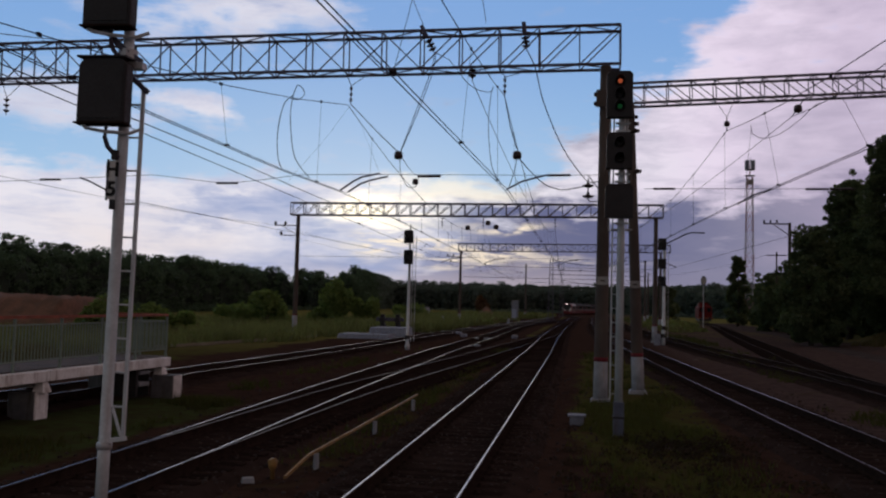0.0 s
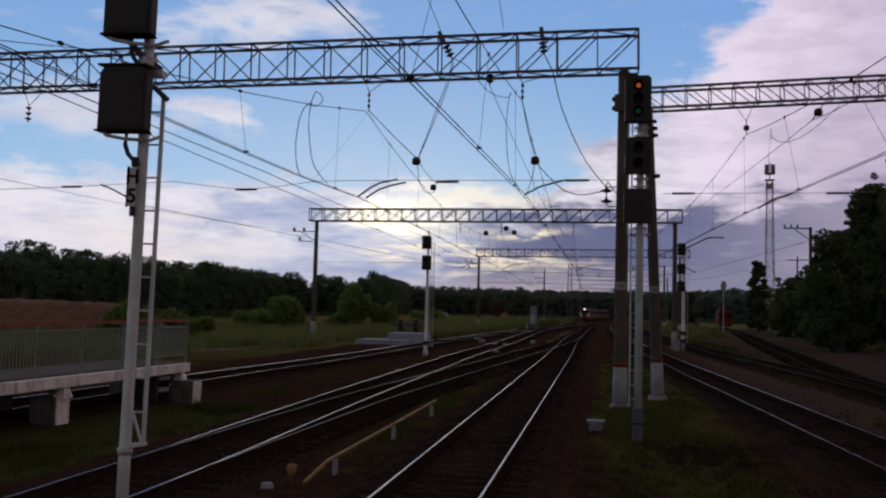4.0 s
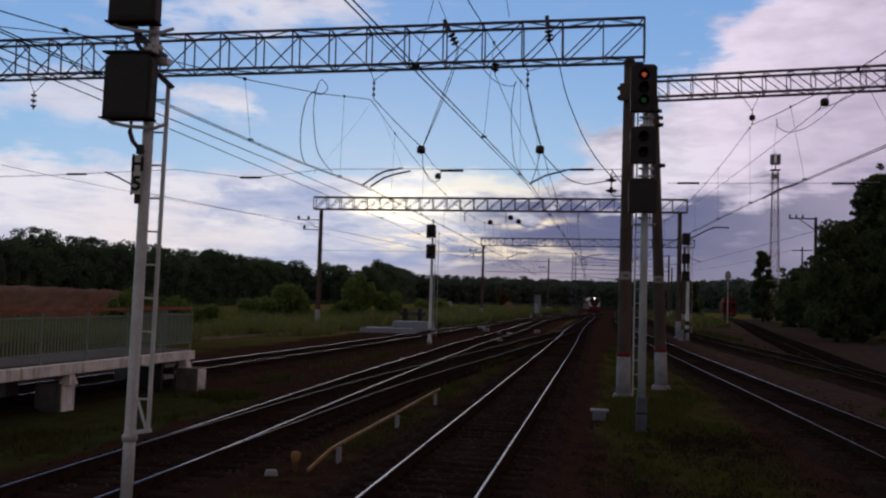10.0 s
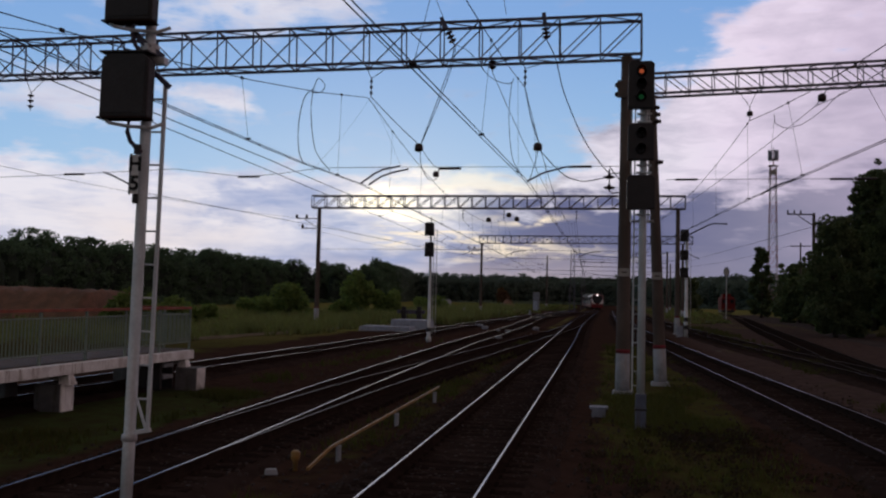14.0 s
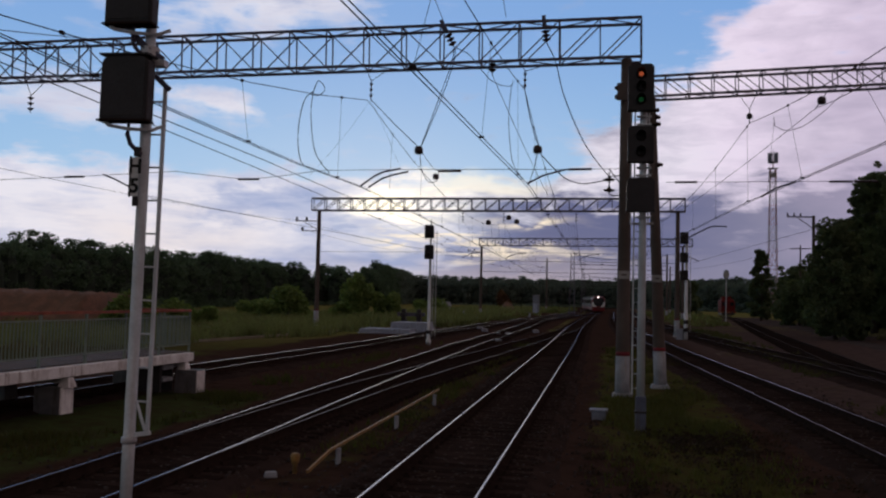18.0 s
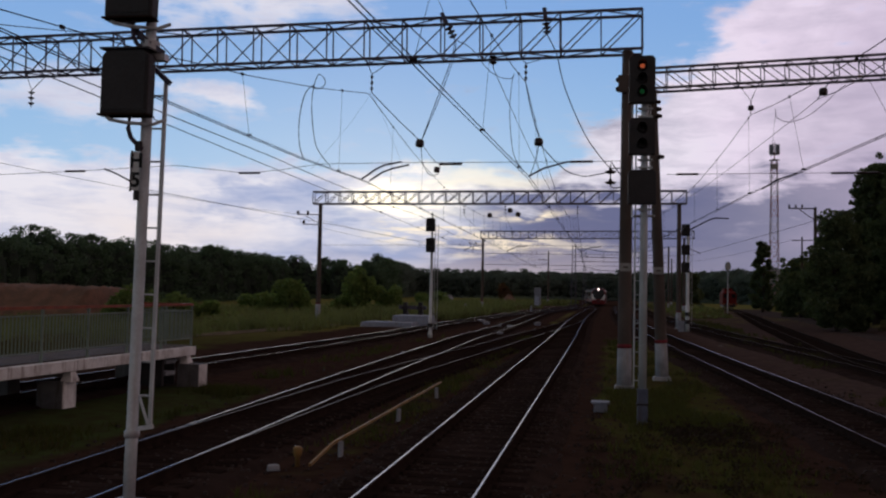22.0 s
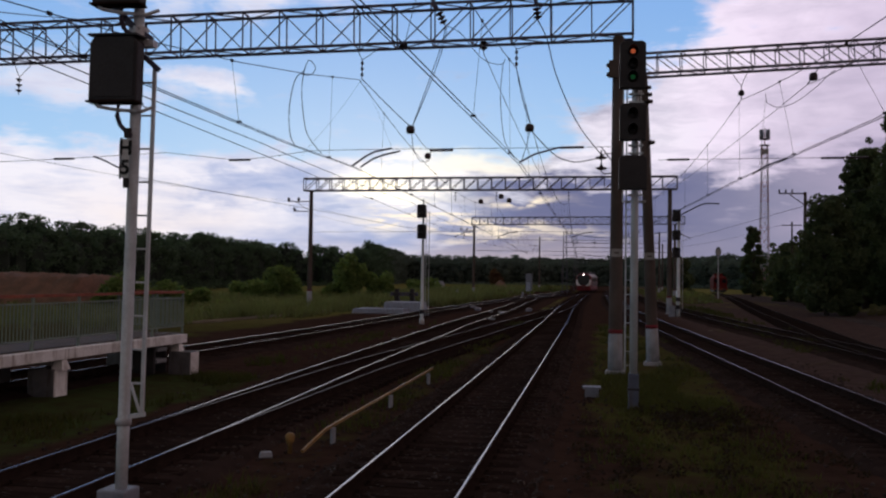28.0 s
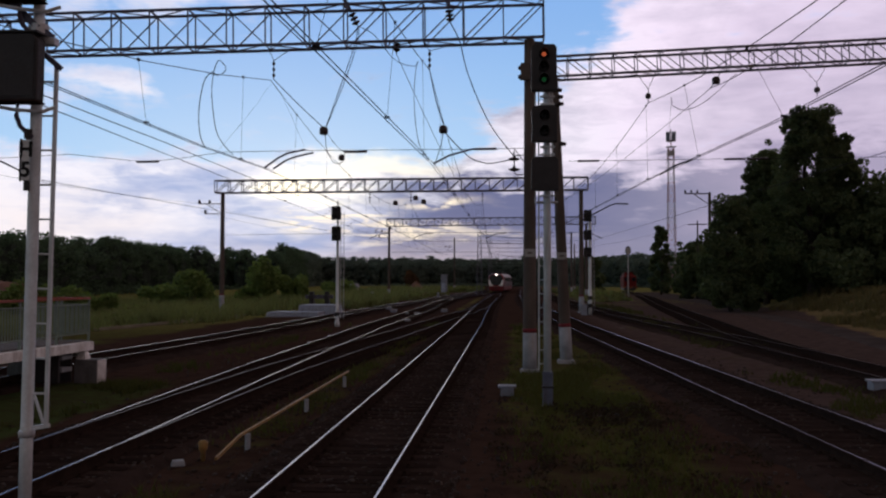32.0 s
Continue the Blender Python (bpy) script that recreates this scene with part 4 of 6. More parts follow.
signal_head(sg, HX, MY - 0.22, 7.15, 8.25, 0.60, ((8.0, M_REDGLOW), (7.70, M_LENS), (7.40, M_GREENGLOW)))
signal_head(sg, HX + 0.01, MY - 0.22, 5.94, 6.79, 0.60, ((6.55, M_LENS), (6.18, M_LENS)))
signal_head(sg, HX + 0.02, MY - 0.22, 4.79, 5.58, 0.64, ())
for z in (6.86, 7.05, 5.66, 5.84, 4.68):
    part("bracket", Shape().box((MX, MY - 0.1, z), (0.34, 0.1, 0.04)).bar((MX - 0.15, MY - 0.12, z), (MX + 0.03, MY, z - 0.07), 0.03), M_MAST, sg)
for dx in (-0.2, 0.2):
    part("head_strut", Shape().tube((HX + dx, MY - 0.1, 4.5), (HX + dx, MY - 0.1, 8.1), 0.018, None, 6), M_MAST, sg)
ladder(sg, MX - 0.2, MY + 0.18, 0.55, 7.9, 0.13, M_MAST, 0.33)
part("service_step", Shape().box((MX, MY + 0.22, 4.55), (0.5, 0.35, 0.03)), M_GALV, sg)

# two-head signal between the outer tracks
sg = thing("railway_signal", (0, 0, 0), "slim white signal mast with two black heads, unlit", "signal")
part("mast", Shape().lathe((-10.92, 57.6, 0), [(-0.32, 0.15), (0.0, 0.15), (0.01, 0.11), (5.0, 0.09), (7.75, 0.05)], 14), M_MAST, sg, smooth=True)
signal_head(sg, -10.99, 57.4, 6.52, 7.37, 0.58, ((7.15, M_LENS), (6.78, M_LENS)))
signal_head(sg, -10.97, 57.4, 5.17, 6.09, 0.58, ((5.85, M_LENS), (5.45, M_LENS)))
ladder(sg, -10.72, 57.65, 0.2, 7.0, 0.2, M_GALV, 0.4)
part("black_band", Shape().lathe((-10.92, 57.6, 0), [(0.35, 0.155), (0.6, 0.155)], 14), M_BLACK, sg)

# three-head signal by the second gantry
sg = thing("railway_signal", (0, 0, 0), "white signal mast with three unlit black heads", "signal")
part("mast", Shape().lathe((6.95, 78.3, 0), [(-0.32, 0.17), (1.9, 0.17), (1.91, 0.13), (8.6, 0.1)], 14), M_MAST, sg, smooth=True)
for z0, z1, k in ((7.68, 8.68, 3), (6.12, 6.97, 2), (4.65, 5.5, 2)):
    signal_head(sg, 6.75, 78.05, z0, z1, 0.66, [(z0 + (z1 - z0) * (i + 0.5) / k, M_LENS) for i in range(k)])
for z in (0.35, 1.0):
    part("black_band", Shape().lathe((6.95, 78.3, 0), [(z, 0.18), (z + 0.35, 0.18)], 14), M_BLACK, sg)
part("control_box", Shape().box((6.45, 78.2, 0.15), (0.5, 0.4, 0.95)), M_GREYBOX, sg, bevel=0.02)
ladder(sg, 7.1, 78.5, 0.3, 8.2, 0.22, M_GALV, 0.4)

# ---------------------------------------------------------------- platform end on piers
PD = Vector((-12.66 + 12.36, 17.6 - 26.1, 0)).normalized()      # along the platform, towards the camera
PC = Vector((-12.2, 26.1, 0))                                  # its outer corner
PN = Vector((-PD.y, PD.x, 0)) * -1                              # away from the tracks
PA = math.degrees(math.atan2(PD.y, PD.x))


def on_platform(s, u, z):
    """s metres from the end, u metres in from the edge."""
    v = PC + PD * s + PN * u
    return (v.x, v.y, z)


pf = thing("platform", (0, 0, 0), "raised concrete platform end with whitewashed flaking edge on block piers", "platform")
PLEN, PWID = 36.0, 2.3
for i in range(6):
    s0 = i * 6.0
    c = on_platform(s0 + 2.995, PWID / 2, 0.72)
    part("edge_slab", Shape().box(c, (5.97, PWID, 0.26), 0, PA), M_SLAB, pf, bevel=0.02)
    part("deck", Shape().box(on_platform(s0 + 2.995, PWID / 2 + 0.1, 0.868), (5.99, PWID - 0.24, 0.03), 0, PA), M_DECK, pf)
for i in range(7):
    s0 = 0.35 + i * 5.75
    if i == 6:
        s0 -= 0.6
    pu = -0.42 if i == 0 else 0.14
    pr = part("pier", Shape().box(on_platform(s0, pu + 0.36, 0.01), (0.54, 0.70, 0.70), 0, PA, 0.985), M_PIERSIDE, pf, "concrete block pier with a whitewashed track-side face", bevel=0.03)
    # whitewashed face, its pale colour also carrying the light on this side
    part("whitewash_coat", Shape().box(on_platform(s0, pu - 0.002, 0.02), (0.50, 0.02, 0.64), 0, PA), M_SLAB, pr, "flaking whitewash")
    part("pier", Shape().box(on_platform(s0, PWID - 0.3, 0.04), (0.46, 0.75, 0.74), 0, PA, 0.94), M_PIERSIDE, pf, bevel=0.03)
    part("bearing", Shape().box(on_platform(s0, 0.14, 0.47), (0.34, 0.30, 0.26), 0, PA, 0.55), M_SLAB, pf)
    part("cross_beam", Shape().box(on_platform(s0, PWID / 2, 0.52), (0.3, PWID - 0.6, 0.16), 0, PA), M_CONCRETE, pf)
for k, z in enumerate((0.12, 0.46)):
    part("end_step", Shape().box(on_platform(1.15, 0.55, z), (0.55, 0.7, 0.12), 0, PA), M_WHITEWASH, pf, bevel=0.02)
part("step_frame", Shape().box(on_platform(1.5, 0.6, 0.2), (0.12, 0.7, 0.85), 0, PA), M_BLACK, pf)
part("step_frame", Shape().box(on_platform(0.82, 0.6, 0.2), (0.08, 0.7, 0.85), 0, PA), M_BLACK, pf)

fe = thing("platform_fence", (0, 0, 0), "pale green picket fence with a red-brown handrail along the platform", "fence")
FS, FU = 1.78, 0.12
for i in range(10):
    part("post", Shape().box(on_platform(0.12 + i * FS, FU, 1.49), (0.055, 0.055, 1.24), 0, PA), M_FENCE, fe)
s_end = 0.12 + 9 * FS
picket = Shape().box((0, 0, 0), (0.018, 0.03, 0.84), 0, PA).mesh("picket", M_FENCE)
for i in range(9):
    a, b = 0.12 + i * FS + 0.03, 0.12 + (i + 1) * FS - 0.03
    part("handrail", Shape().bar(on_platform(a - 0.06, FU, 2.12), on_platform(b + 0.06, FU, 2.12), 0.07), M_FENCERED, fe, "red-brown painted handrail")
    part("upper_rail", Shape().bar(on_platform(a, FU, 1.94), on_platform(b, FU, 1.94), 0.035), M_FENCE, fe)
    part("lower_rail", Shape().bar(on_platform(a, FU, 1.10), on_platform(b, FU, 1.10), 0.035), M_FENCE, fe)
    for k in range(1, 14):
        part("picket", picket, None, fe, at=pose(*on_platform(a + (b - a) * k / 14, FU, 1.52)))
for k in range(2):
    part("post", Shape().box(on_platform(0.12, FU + 0.85 * (k + 1), 1.49), (0.055, 0.055, 1.24), 0, PA), M_FENCE, fe)
part("handrail", Shape().bar(on_platform(0.12, FU, 2.12), on_platform(0.12, FU + 1.7, 2.12), 0.07), M_FENCERED, fe)
part("upper_rail", Shape().bar(on_platform(0.12, FU, 1.94), on_platform(0.12, FU + 1.7, 1.94), 0.035), M_FENCE, fe)
part("lower_rail", Shape().bar(on_platform(0.12, FU, 1.10), on_platform(0.12, FU + 1.7, 1.10), 0.035), M_FENCE, fe)
for k in range(1, 13):
    part("picket", picket, None, fe, at=pose(*on_platform(0.12, FU + 1.7 * k / 13, 1.52)))

# ---------------------------------------------------------------- trackside things
gr = thing("low_barrier", (0, 0, 0), "low ochre steel bar on short white posts between tracks", "barrier")
part("bar", Shape().bar((-4.62, 14.2, -0.16), (-4.60, 15.4, 0.0), 0.045).bar((-4.60, 15.4, 0.0), (-4.62, 26.2, 0.03), 0.045), M_YELLOW, gr)
for y in (15.75, 20.4, 25.2):
    part("post", Shape().tube((-4.56, y, -0.4), (-4.56, y, -0.02), 0.05, None, 8), M_WHITEWASH, gr)
bl = part("marker_stub", Shape().lathe((-5.0, 14.7, 0), [(-0.32, 0.04), (-0.14, 0.045), (-0.10, 0.075), (0.0, 0.085), (0.04, 0.05)], 10), M_YELLOW, None, smooth=True)
tagged(bl, "stubby faded yellow marker post at the end of the bar", "marker post")
bl = part("broken_brick", Shape().box((-5.26, 14.27, -0.25), (0.22, 0.14, 0.1), 0, 25, 0.8), M_WHITEWASH, None, bevel=0.02)
tagged(bl, "pale broken brick lying on dark gravel", "brick")
for y in (39.5, 44.0):
    mk = part("marker_post", Shape().tube((-8.74, y, -0.35), (-8.74, y, -0.02), 0.06, 0.055, 8), M_WHITEWASH, None)
    tagged(mk, "short whitewashed marker post beside the turnout", "marker post", "short marker posts")
jb = thing("junction_box", (-0.03, 23.6, GROUND_Z), "grey cable junction box with a pale lid on the grass", "junction box")
part("body", Shape().box((0, 0, 0.11), (0.34, 0.3, 0.22)), M_GREYBOX, jb, bevel=0.02)
part("lid", Shape().box((0, 0, 0.245), (0.46, 0.4, 0.05)), M_RAMP, jb, "pale concrete lid", bevel=0.01)
jb = thing("trackside_box", (10.2, 25.2, GROUND_Z), "blue-grey low steel trackside box by the siding", "trackside box")
part("body", Shape().box((0, 0, 0.14), (1.05, 0.45, 0.26)), M_GREYBOX, jb, bevel=0.02)
part("lid", Shape().box((0, 0, 0.31), (1.15, 0.52, 0.05)), M_GREYBOX, jb, bevel=0.01)
for i, (x, y, r) in enumerate(((1.7, 20.8, 0.15), (2.0, 20.3, 0.08), (-1.0, 13.0, 0.07), (4.3, 18.5, 0.12), (7.0, 57.0, 0.2), (-2.4, 17.0, 0.05))):
    rk = part("stone", Shape().lathe((x, y, GROUND_Z + (0.1 if abs(x + 2.4) < 2 else 0)), [(-0.03, r), (r * 0.16, r * 0.8), (r * 0.3, r * 0.35)], 5), M_COLUMN, None)
    tagged(rk, "pale stone lying among grass and gravel", "stone", "loose pale stones")
# switch machines on the turnouts
for x, y in ((-11.6, 88.0), (-10.5, 83.0), (-5.9, 84.0)):
    sm = thing("switch_machine", (x, y, GROUND_Z), "low grey point machine with pale covers beside the turnout", "point machine", "point machines")
    part("body", Shape().box((0, 0, 0.14), (0.5, 0.8, 0.24)), M_GREYBOX, sm, bevel=0.02)
    part("cover", Shape().box((0, -0.1, 0.28), (0.42, 0.5, 0.06), 0, 0, 0.9), M_CONCRETE, sm, bevel=0.01)
    part("rod", Shape().tube((0.2, 0.1, 0.1), (1.4, 0.1, 0.1), 0.02, None, 6), M_RAILSIDE, sm)
# low concrete structure beside the outer track
cs = thing("concrete_ramp", (-17.6, 75.0, -0.35), "low pale blue-grey concrete slabs stacked as a loading ramp", "loading ramp")
part("lower_slab", Shape().box((0.3, -1.4, 0.17), (4.4, 3.4, 0.5), 0, 0, 0.94), M_RAMP, cs, bevel=0.04)
part("upper_slab", Shape().box((1.7, 1.4, 0.45), (3.2, 3.6, 0.95), 0, 0, 0.93), M_RAMP, cs, bevel=0.04)
bs = thing("buffer_stop", Matrix.Translation((-17.2, 82.0, -0.35)) @ Matrix.Diagonal((0.95, 0.95, 0.95, 1)), "dark timber and steel buffer stop frame at the track end", "buffer stop")
for dx in (-0.75, 0.75):
    part("upright", Shape().box((dx, 0, 1.0), (0.4, 0.4, 2.1)), M_BLACK, bs)
    part("strut", Shape().bar((dx, 0.1, 1.6), (dx, 2.2, 0.05), 0.22), M_BLACK, bs)
    part("buffer", Shape().lathe((dx, -0.2, 1.5), [(-0.4, 0.24), (-0.35, 0.26), (-0.3, 0.1), (0.1, 0.1)], 12, axis="y"), M_BLACK, bs)
part("crossbeam", Shape().box((0, -0.05, 1.55), (2.7, 0.3, 0.36)), M_STEEL, bs)
ch = thing("relay_hut", (-13.05, 185.0, GROUND_Z), "narrow grey metal relay hut beside the tracks", "relay hut")
part("wall", Shape().box((0, 0, 2.0), (1.25, 1.1, 4.0)), M_GREYBOX, ch, bevel=0.03)
part("roof", Shape().box((0, 0, 4.06), (1.4, 1.3, 0.12), 0, 0, 0.96), M_ROOF, ch)
part("door", Shape().box((-0.1, -0.57, 1.3), (0.8, 0.06, 2.0)), M_BOXBLUE, ch)
for x, y, h in ((-19.2, 128, 1.3), (-11.6, 150, 0.9)):
    mk = part("marker_post", Shape().box((x, y, GROUND_Z + h / 2), (0.35, 0.25, h), 0, 0, 0.9), M_WHITEWASH, None, bevel=0.02)
    tagged(mk, "short whitewashed marker post beside the outer track", "marker post", "short marker posts")
for x, y in ((-8.56, 75.8), (-7.66, 75.9), (-6.95, 62.3)):
    mk = part("point_plate", Shape().box((x, y, -0.1), (0.45, 0.4, 0.12), 0, 0, 0.9), M_WHITEWASH, None, bevel=0.02)
    tagged(mk, "small white painted plate lying between the tracks", "plate", "white track plates")
tr = part("cable_trough", Shape().box((-23.45, 63.5, -0.36), (0.09, 25.0, 0.22), 0, -6.6), M_TROUGH, None, bevel=0.03)
tagged(tr, "pale concrete cable trough along the meadow edge", "cable trough")


# ---------------------------------------------------------------- overhead line
def hang(p, q, sag, n=14):
    """Points of a wire that hangs between p and q."""
    p, q = Vector(p), Vector(q)
    return [tuple(p.lerp(q, i / n) - Vector((0, 0, 4 * sag * (i / n) * (1 - i / n)))) for i in range(n + 1)]


def height_on(line, y):
    for a, b in zip(line, line[1:]):
        if a[1] <= y <= b[1]:
            k = (y - a[1]) / (b[1] - a[1])
            return tuple(a[i] + (b[i] - a[i]) * k for i in range(3))
    return line[-1]


def equipment(label, contact, messenger, r=0.011, twin=True, near=-16, spread=6.5):
    """Contact wire, messenger wire and droppers of one track. contact: (x, y, z) supports; messenger: supports with the sag to the next."""
    th = thing("overhead_line", (0, 0, 0), label, "overhead wire", "overhead lines", "")
    c = []
    for a, b in zip(contact, contact[1:]):
        c += hang(a, b, 0.0, 6)
    for dx in ((-0.05, 0.05) if twin else (0,)):
        part("contact_wire", Shape().path([(x + dx, y, z) for x, y, z in c], r, 5), M_WIRE, th)
    m = []
    for a, b in zip(messenger, messenger[1:]):
        m += hang(a[:3], b[:3], a[3], 14)
    part("messenger_wire", Shape().path(m, r * 1.05, 5), M_WIRE, th)
    y = max(contact[0][1], messenger[0][1], near) + 3
    while y < min(contact[-1][1], messenger[-1][1], 150):
        a, b = height_on(m, y), height_on(c, y)
        if a[2] - b[2] > 0.25:
            d = part("dropper", Shape().path([a, b], 0.005 if y < 60 else 0.008, 4), M_WIRE, th)
            part("clamp", Shape().box((b[0], b[1], b[2] + 0.03), (0.12, 0.04, 0.05)), M_WIRE, d)
            part("clamp", Shape().box(a, (0.05, 0.1, 0.06)), M_WIRE, d)
        y += spread
    return th


def disc_string(parent, p, q, discs=3, r=0.11):
    """A string of porcelain discs from p to q."""
    p, q = Vector(p), Vector(q)
    s = part("insulator_string", Shape().path([tuple(p), tuple(q)], 0.018, 6), M_STEEL, parent)
    d = (q - p)
    rot = d.to_track_quat("Z", "Y").to_matrix().to_4x4()
    me = Shape().lathe((0, 0, 0), [(-0.05, 0.03), (-0.035, r), (-0.01, r * 0.95), (0.03, 0.05), (0.05, 0.04)], 14).mesh("insulator_disc", M_INSUL, True)
    for i in range(discs):
        part("insulator_disc", me, None, s, at=Matrix.Translation(p + d * ((i + 0.7) / (discs + 0.4))) @ rot)
    return s


def pulley(parent, p, r=0.17):
    """A dark tensioning weight or section insulator on a wire."""
    return part("section_insulator", Shape().lathe(p, [(-r, r * 0.45), (-r * 0.8, r), (-r * 0.2, r * 1.05), (r * 0.2, r * 1.05), (r * 0.7, r * 0.9), (r, r * 0.4)], 14), M_INSUL, parent, "dark ball-shaped insulator", True)


# main track: contact wire 6.4 m over the rails
wa = equipment("twin contact wire and messenger over the main track", [(-3.75, -2, 6.3), (-3.13, 11.05, 6.3), (-2.42, 29.4, 6.42), (-2.1, 84.5, 6.5), (-2.9, 147, 6.7), (-2.6, 205, 6.8), (-1.2, 262, 6.9)],
               [(-2.7, -30, 9.5, 1.9), (-2.57, 29.4, 9.55, 1.75), (-2.4, 84.5, 9.9, 1.9), (-2.8, 147, 10.4, 1.8), (-2.6, 205, 10.6, 1.5), (-1.2, 262, 10.8, 0)])
wb = equipment("twin contact wire and messenger over the forked track", [(-8.7, -2, 6.3), (-8.5, 17.0, 6.3), (-8.32, 24.0, 6.3), (-7.95, 29.4, 6.33), (-8.9, 84.5, 6.5), (-10.6, 147, 6.7)],
               [(-13.0, -30, 9.3, 2.9), (-7.85, 29.4, 9.28, 1.6), (-9.1, 84.5, 9.9, 1.9), (-10.4, 147, 10.4, 0)])
wc = equipment("contact wire and messenger over the outer track", [(-16.1, 29.4, 6.08), (-15.0, 50, 6.3), (-12.7, 84.5, 6.5), (-9.8, 147, 6.7)],
               [(-13.0, 84.5, 9.9, 1.9), (-11, 147, 10.4, 0)], twin=False)
wx = equipment("slack contact wire leading to the crossover", [(-9.3, 6, 6.25), (-9.7, 18.6, 6.3), (-9.97, 29.2, 6.3), (-12.2, 84.5, 6.6)],
               [(-9.1, -12, 6.3, 0.05), (-9.06, 23.6, 6.3, 0.1), (-10.2, 50, 6.9, 0.2), (-12.0, 84.5, 7.4, 0)], twin=False, spread=11)
wd = equipment("twin contact wire and messenger over the side track", [(7.0, -2, 6.3), (6.06, 21.1, 6.3), (5.78, 24.2, 6.3), (5.1, 33.1, 6.35), (4.0, 55, 6.4), (2.6, 84.5, 6.5), (2.4, 147, 6.7)],
               [(6.2, -25, 9.0, 1.8), (5.05, 33.1, 9.1, 1.5), (2.6, 84.5, 9.9, 1.9), (2.4, 147, 10.4, 0)])
we = equipment("contact wire and messenger over the rusty siding", [(11.8, -2, 6.3), (10.6, 33.1, 6.4), (8.6, 84.5, 6.6), (6.5, 147, 6.8)],
               [(3.0, -25, 9.3, 2.2), (7.26, 33.1, 9.6, 0.25), (5.05, 84.5, 9.95, 1.2), (6, 147, 10.4, 0)], twin=False, spread=400)

# hangers, arms and jumpers at the main gantry
hw = thing("catenary_support", (0, 0, 0), "insulator strings, registration arms and jumper cables under the gantry", "catenary support")
for x, z in ((-7.75, 9.31), (-2.57, 9.55), (-20.4, 9.0)):
    for dx in (-0.17, 0.45):
        part("hanger", Shape().path([(x + dx, 29.15 if dx < 0 else 29.8, 10.4), (x, 29.4, z + 0.62)], 0.012, 5), M_WIRE, hw)
    disc_string(hw, (x, 29.4, z + 0.66), (x, 29.4, z), 3, 0.11 if x < -15 else 0.05)
for p, q, k in (((-5.35, 29.1, 11.85), (-4.9, 29.1, 10.95), 3), ((-1.98, 29.1, 11.9), (-1.86, 29.1, 11.0), 3)):
    part("insulator_arm", Shape().bar(p, (p[0] * 0.6 + q[0] * 0.4, p[1], p[2] * 0.6 + q[2] * 0.4), 0.13), M_STEEL, hw)
    disc_string(hw, (p[0] * 0.5 + q[0] * 0.5, p[1], p[2] * 0.5 + q[2] * 0.5), q, 3, 0.14)
disc_string(hw, (-3.64, 29.3, 10.5), (-3.64, 29.3, 10.05), 2, 0.13)
part("section_wire", Shape().path(hang((-3.64, 29.3, 10.05), (-2.7, 57, 8.0), 0.2), 0.011, 5), M_WIRE, hw)
disc_string(hw, (0.62, 29.4, 6.35), (0.18, 29.4, 6.95), 0)
for z in (6.62, 6.28):
    part("insulator_disc", Shape().lathe((0.19, 29.4, z), [(-0.09, 0.03), (-0.06, 0.14), (-0.01, 0.2), (0.03, 0.06), (0.1, 0.04)], 14), M_INSUL, hw, smooth=True)
part("insulator_arm", Shape().path([(0.19, 29.4, 6.85), (0.19, 29.4, 6.15), (0.3, 29.4, 6.08), (0.62, 29.4, 6.1)], 0.022, 6), M_STEEL, hw)
pulley(hw, (-6.1, 29.6, 7.61), 0.14)
pulley(hw, (-2.13, 29.6, 7.62), 0.14)
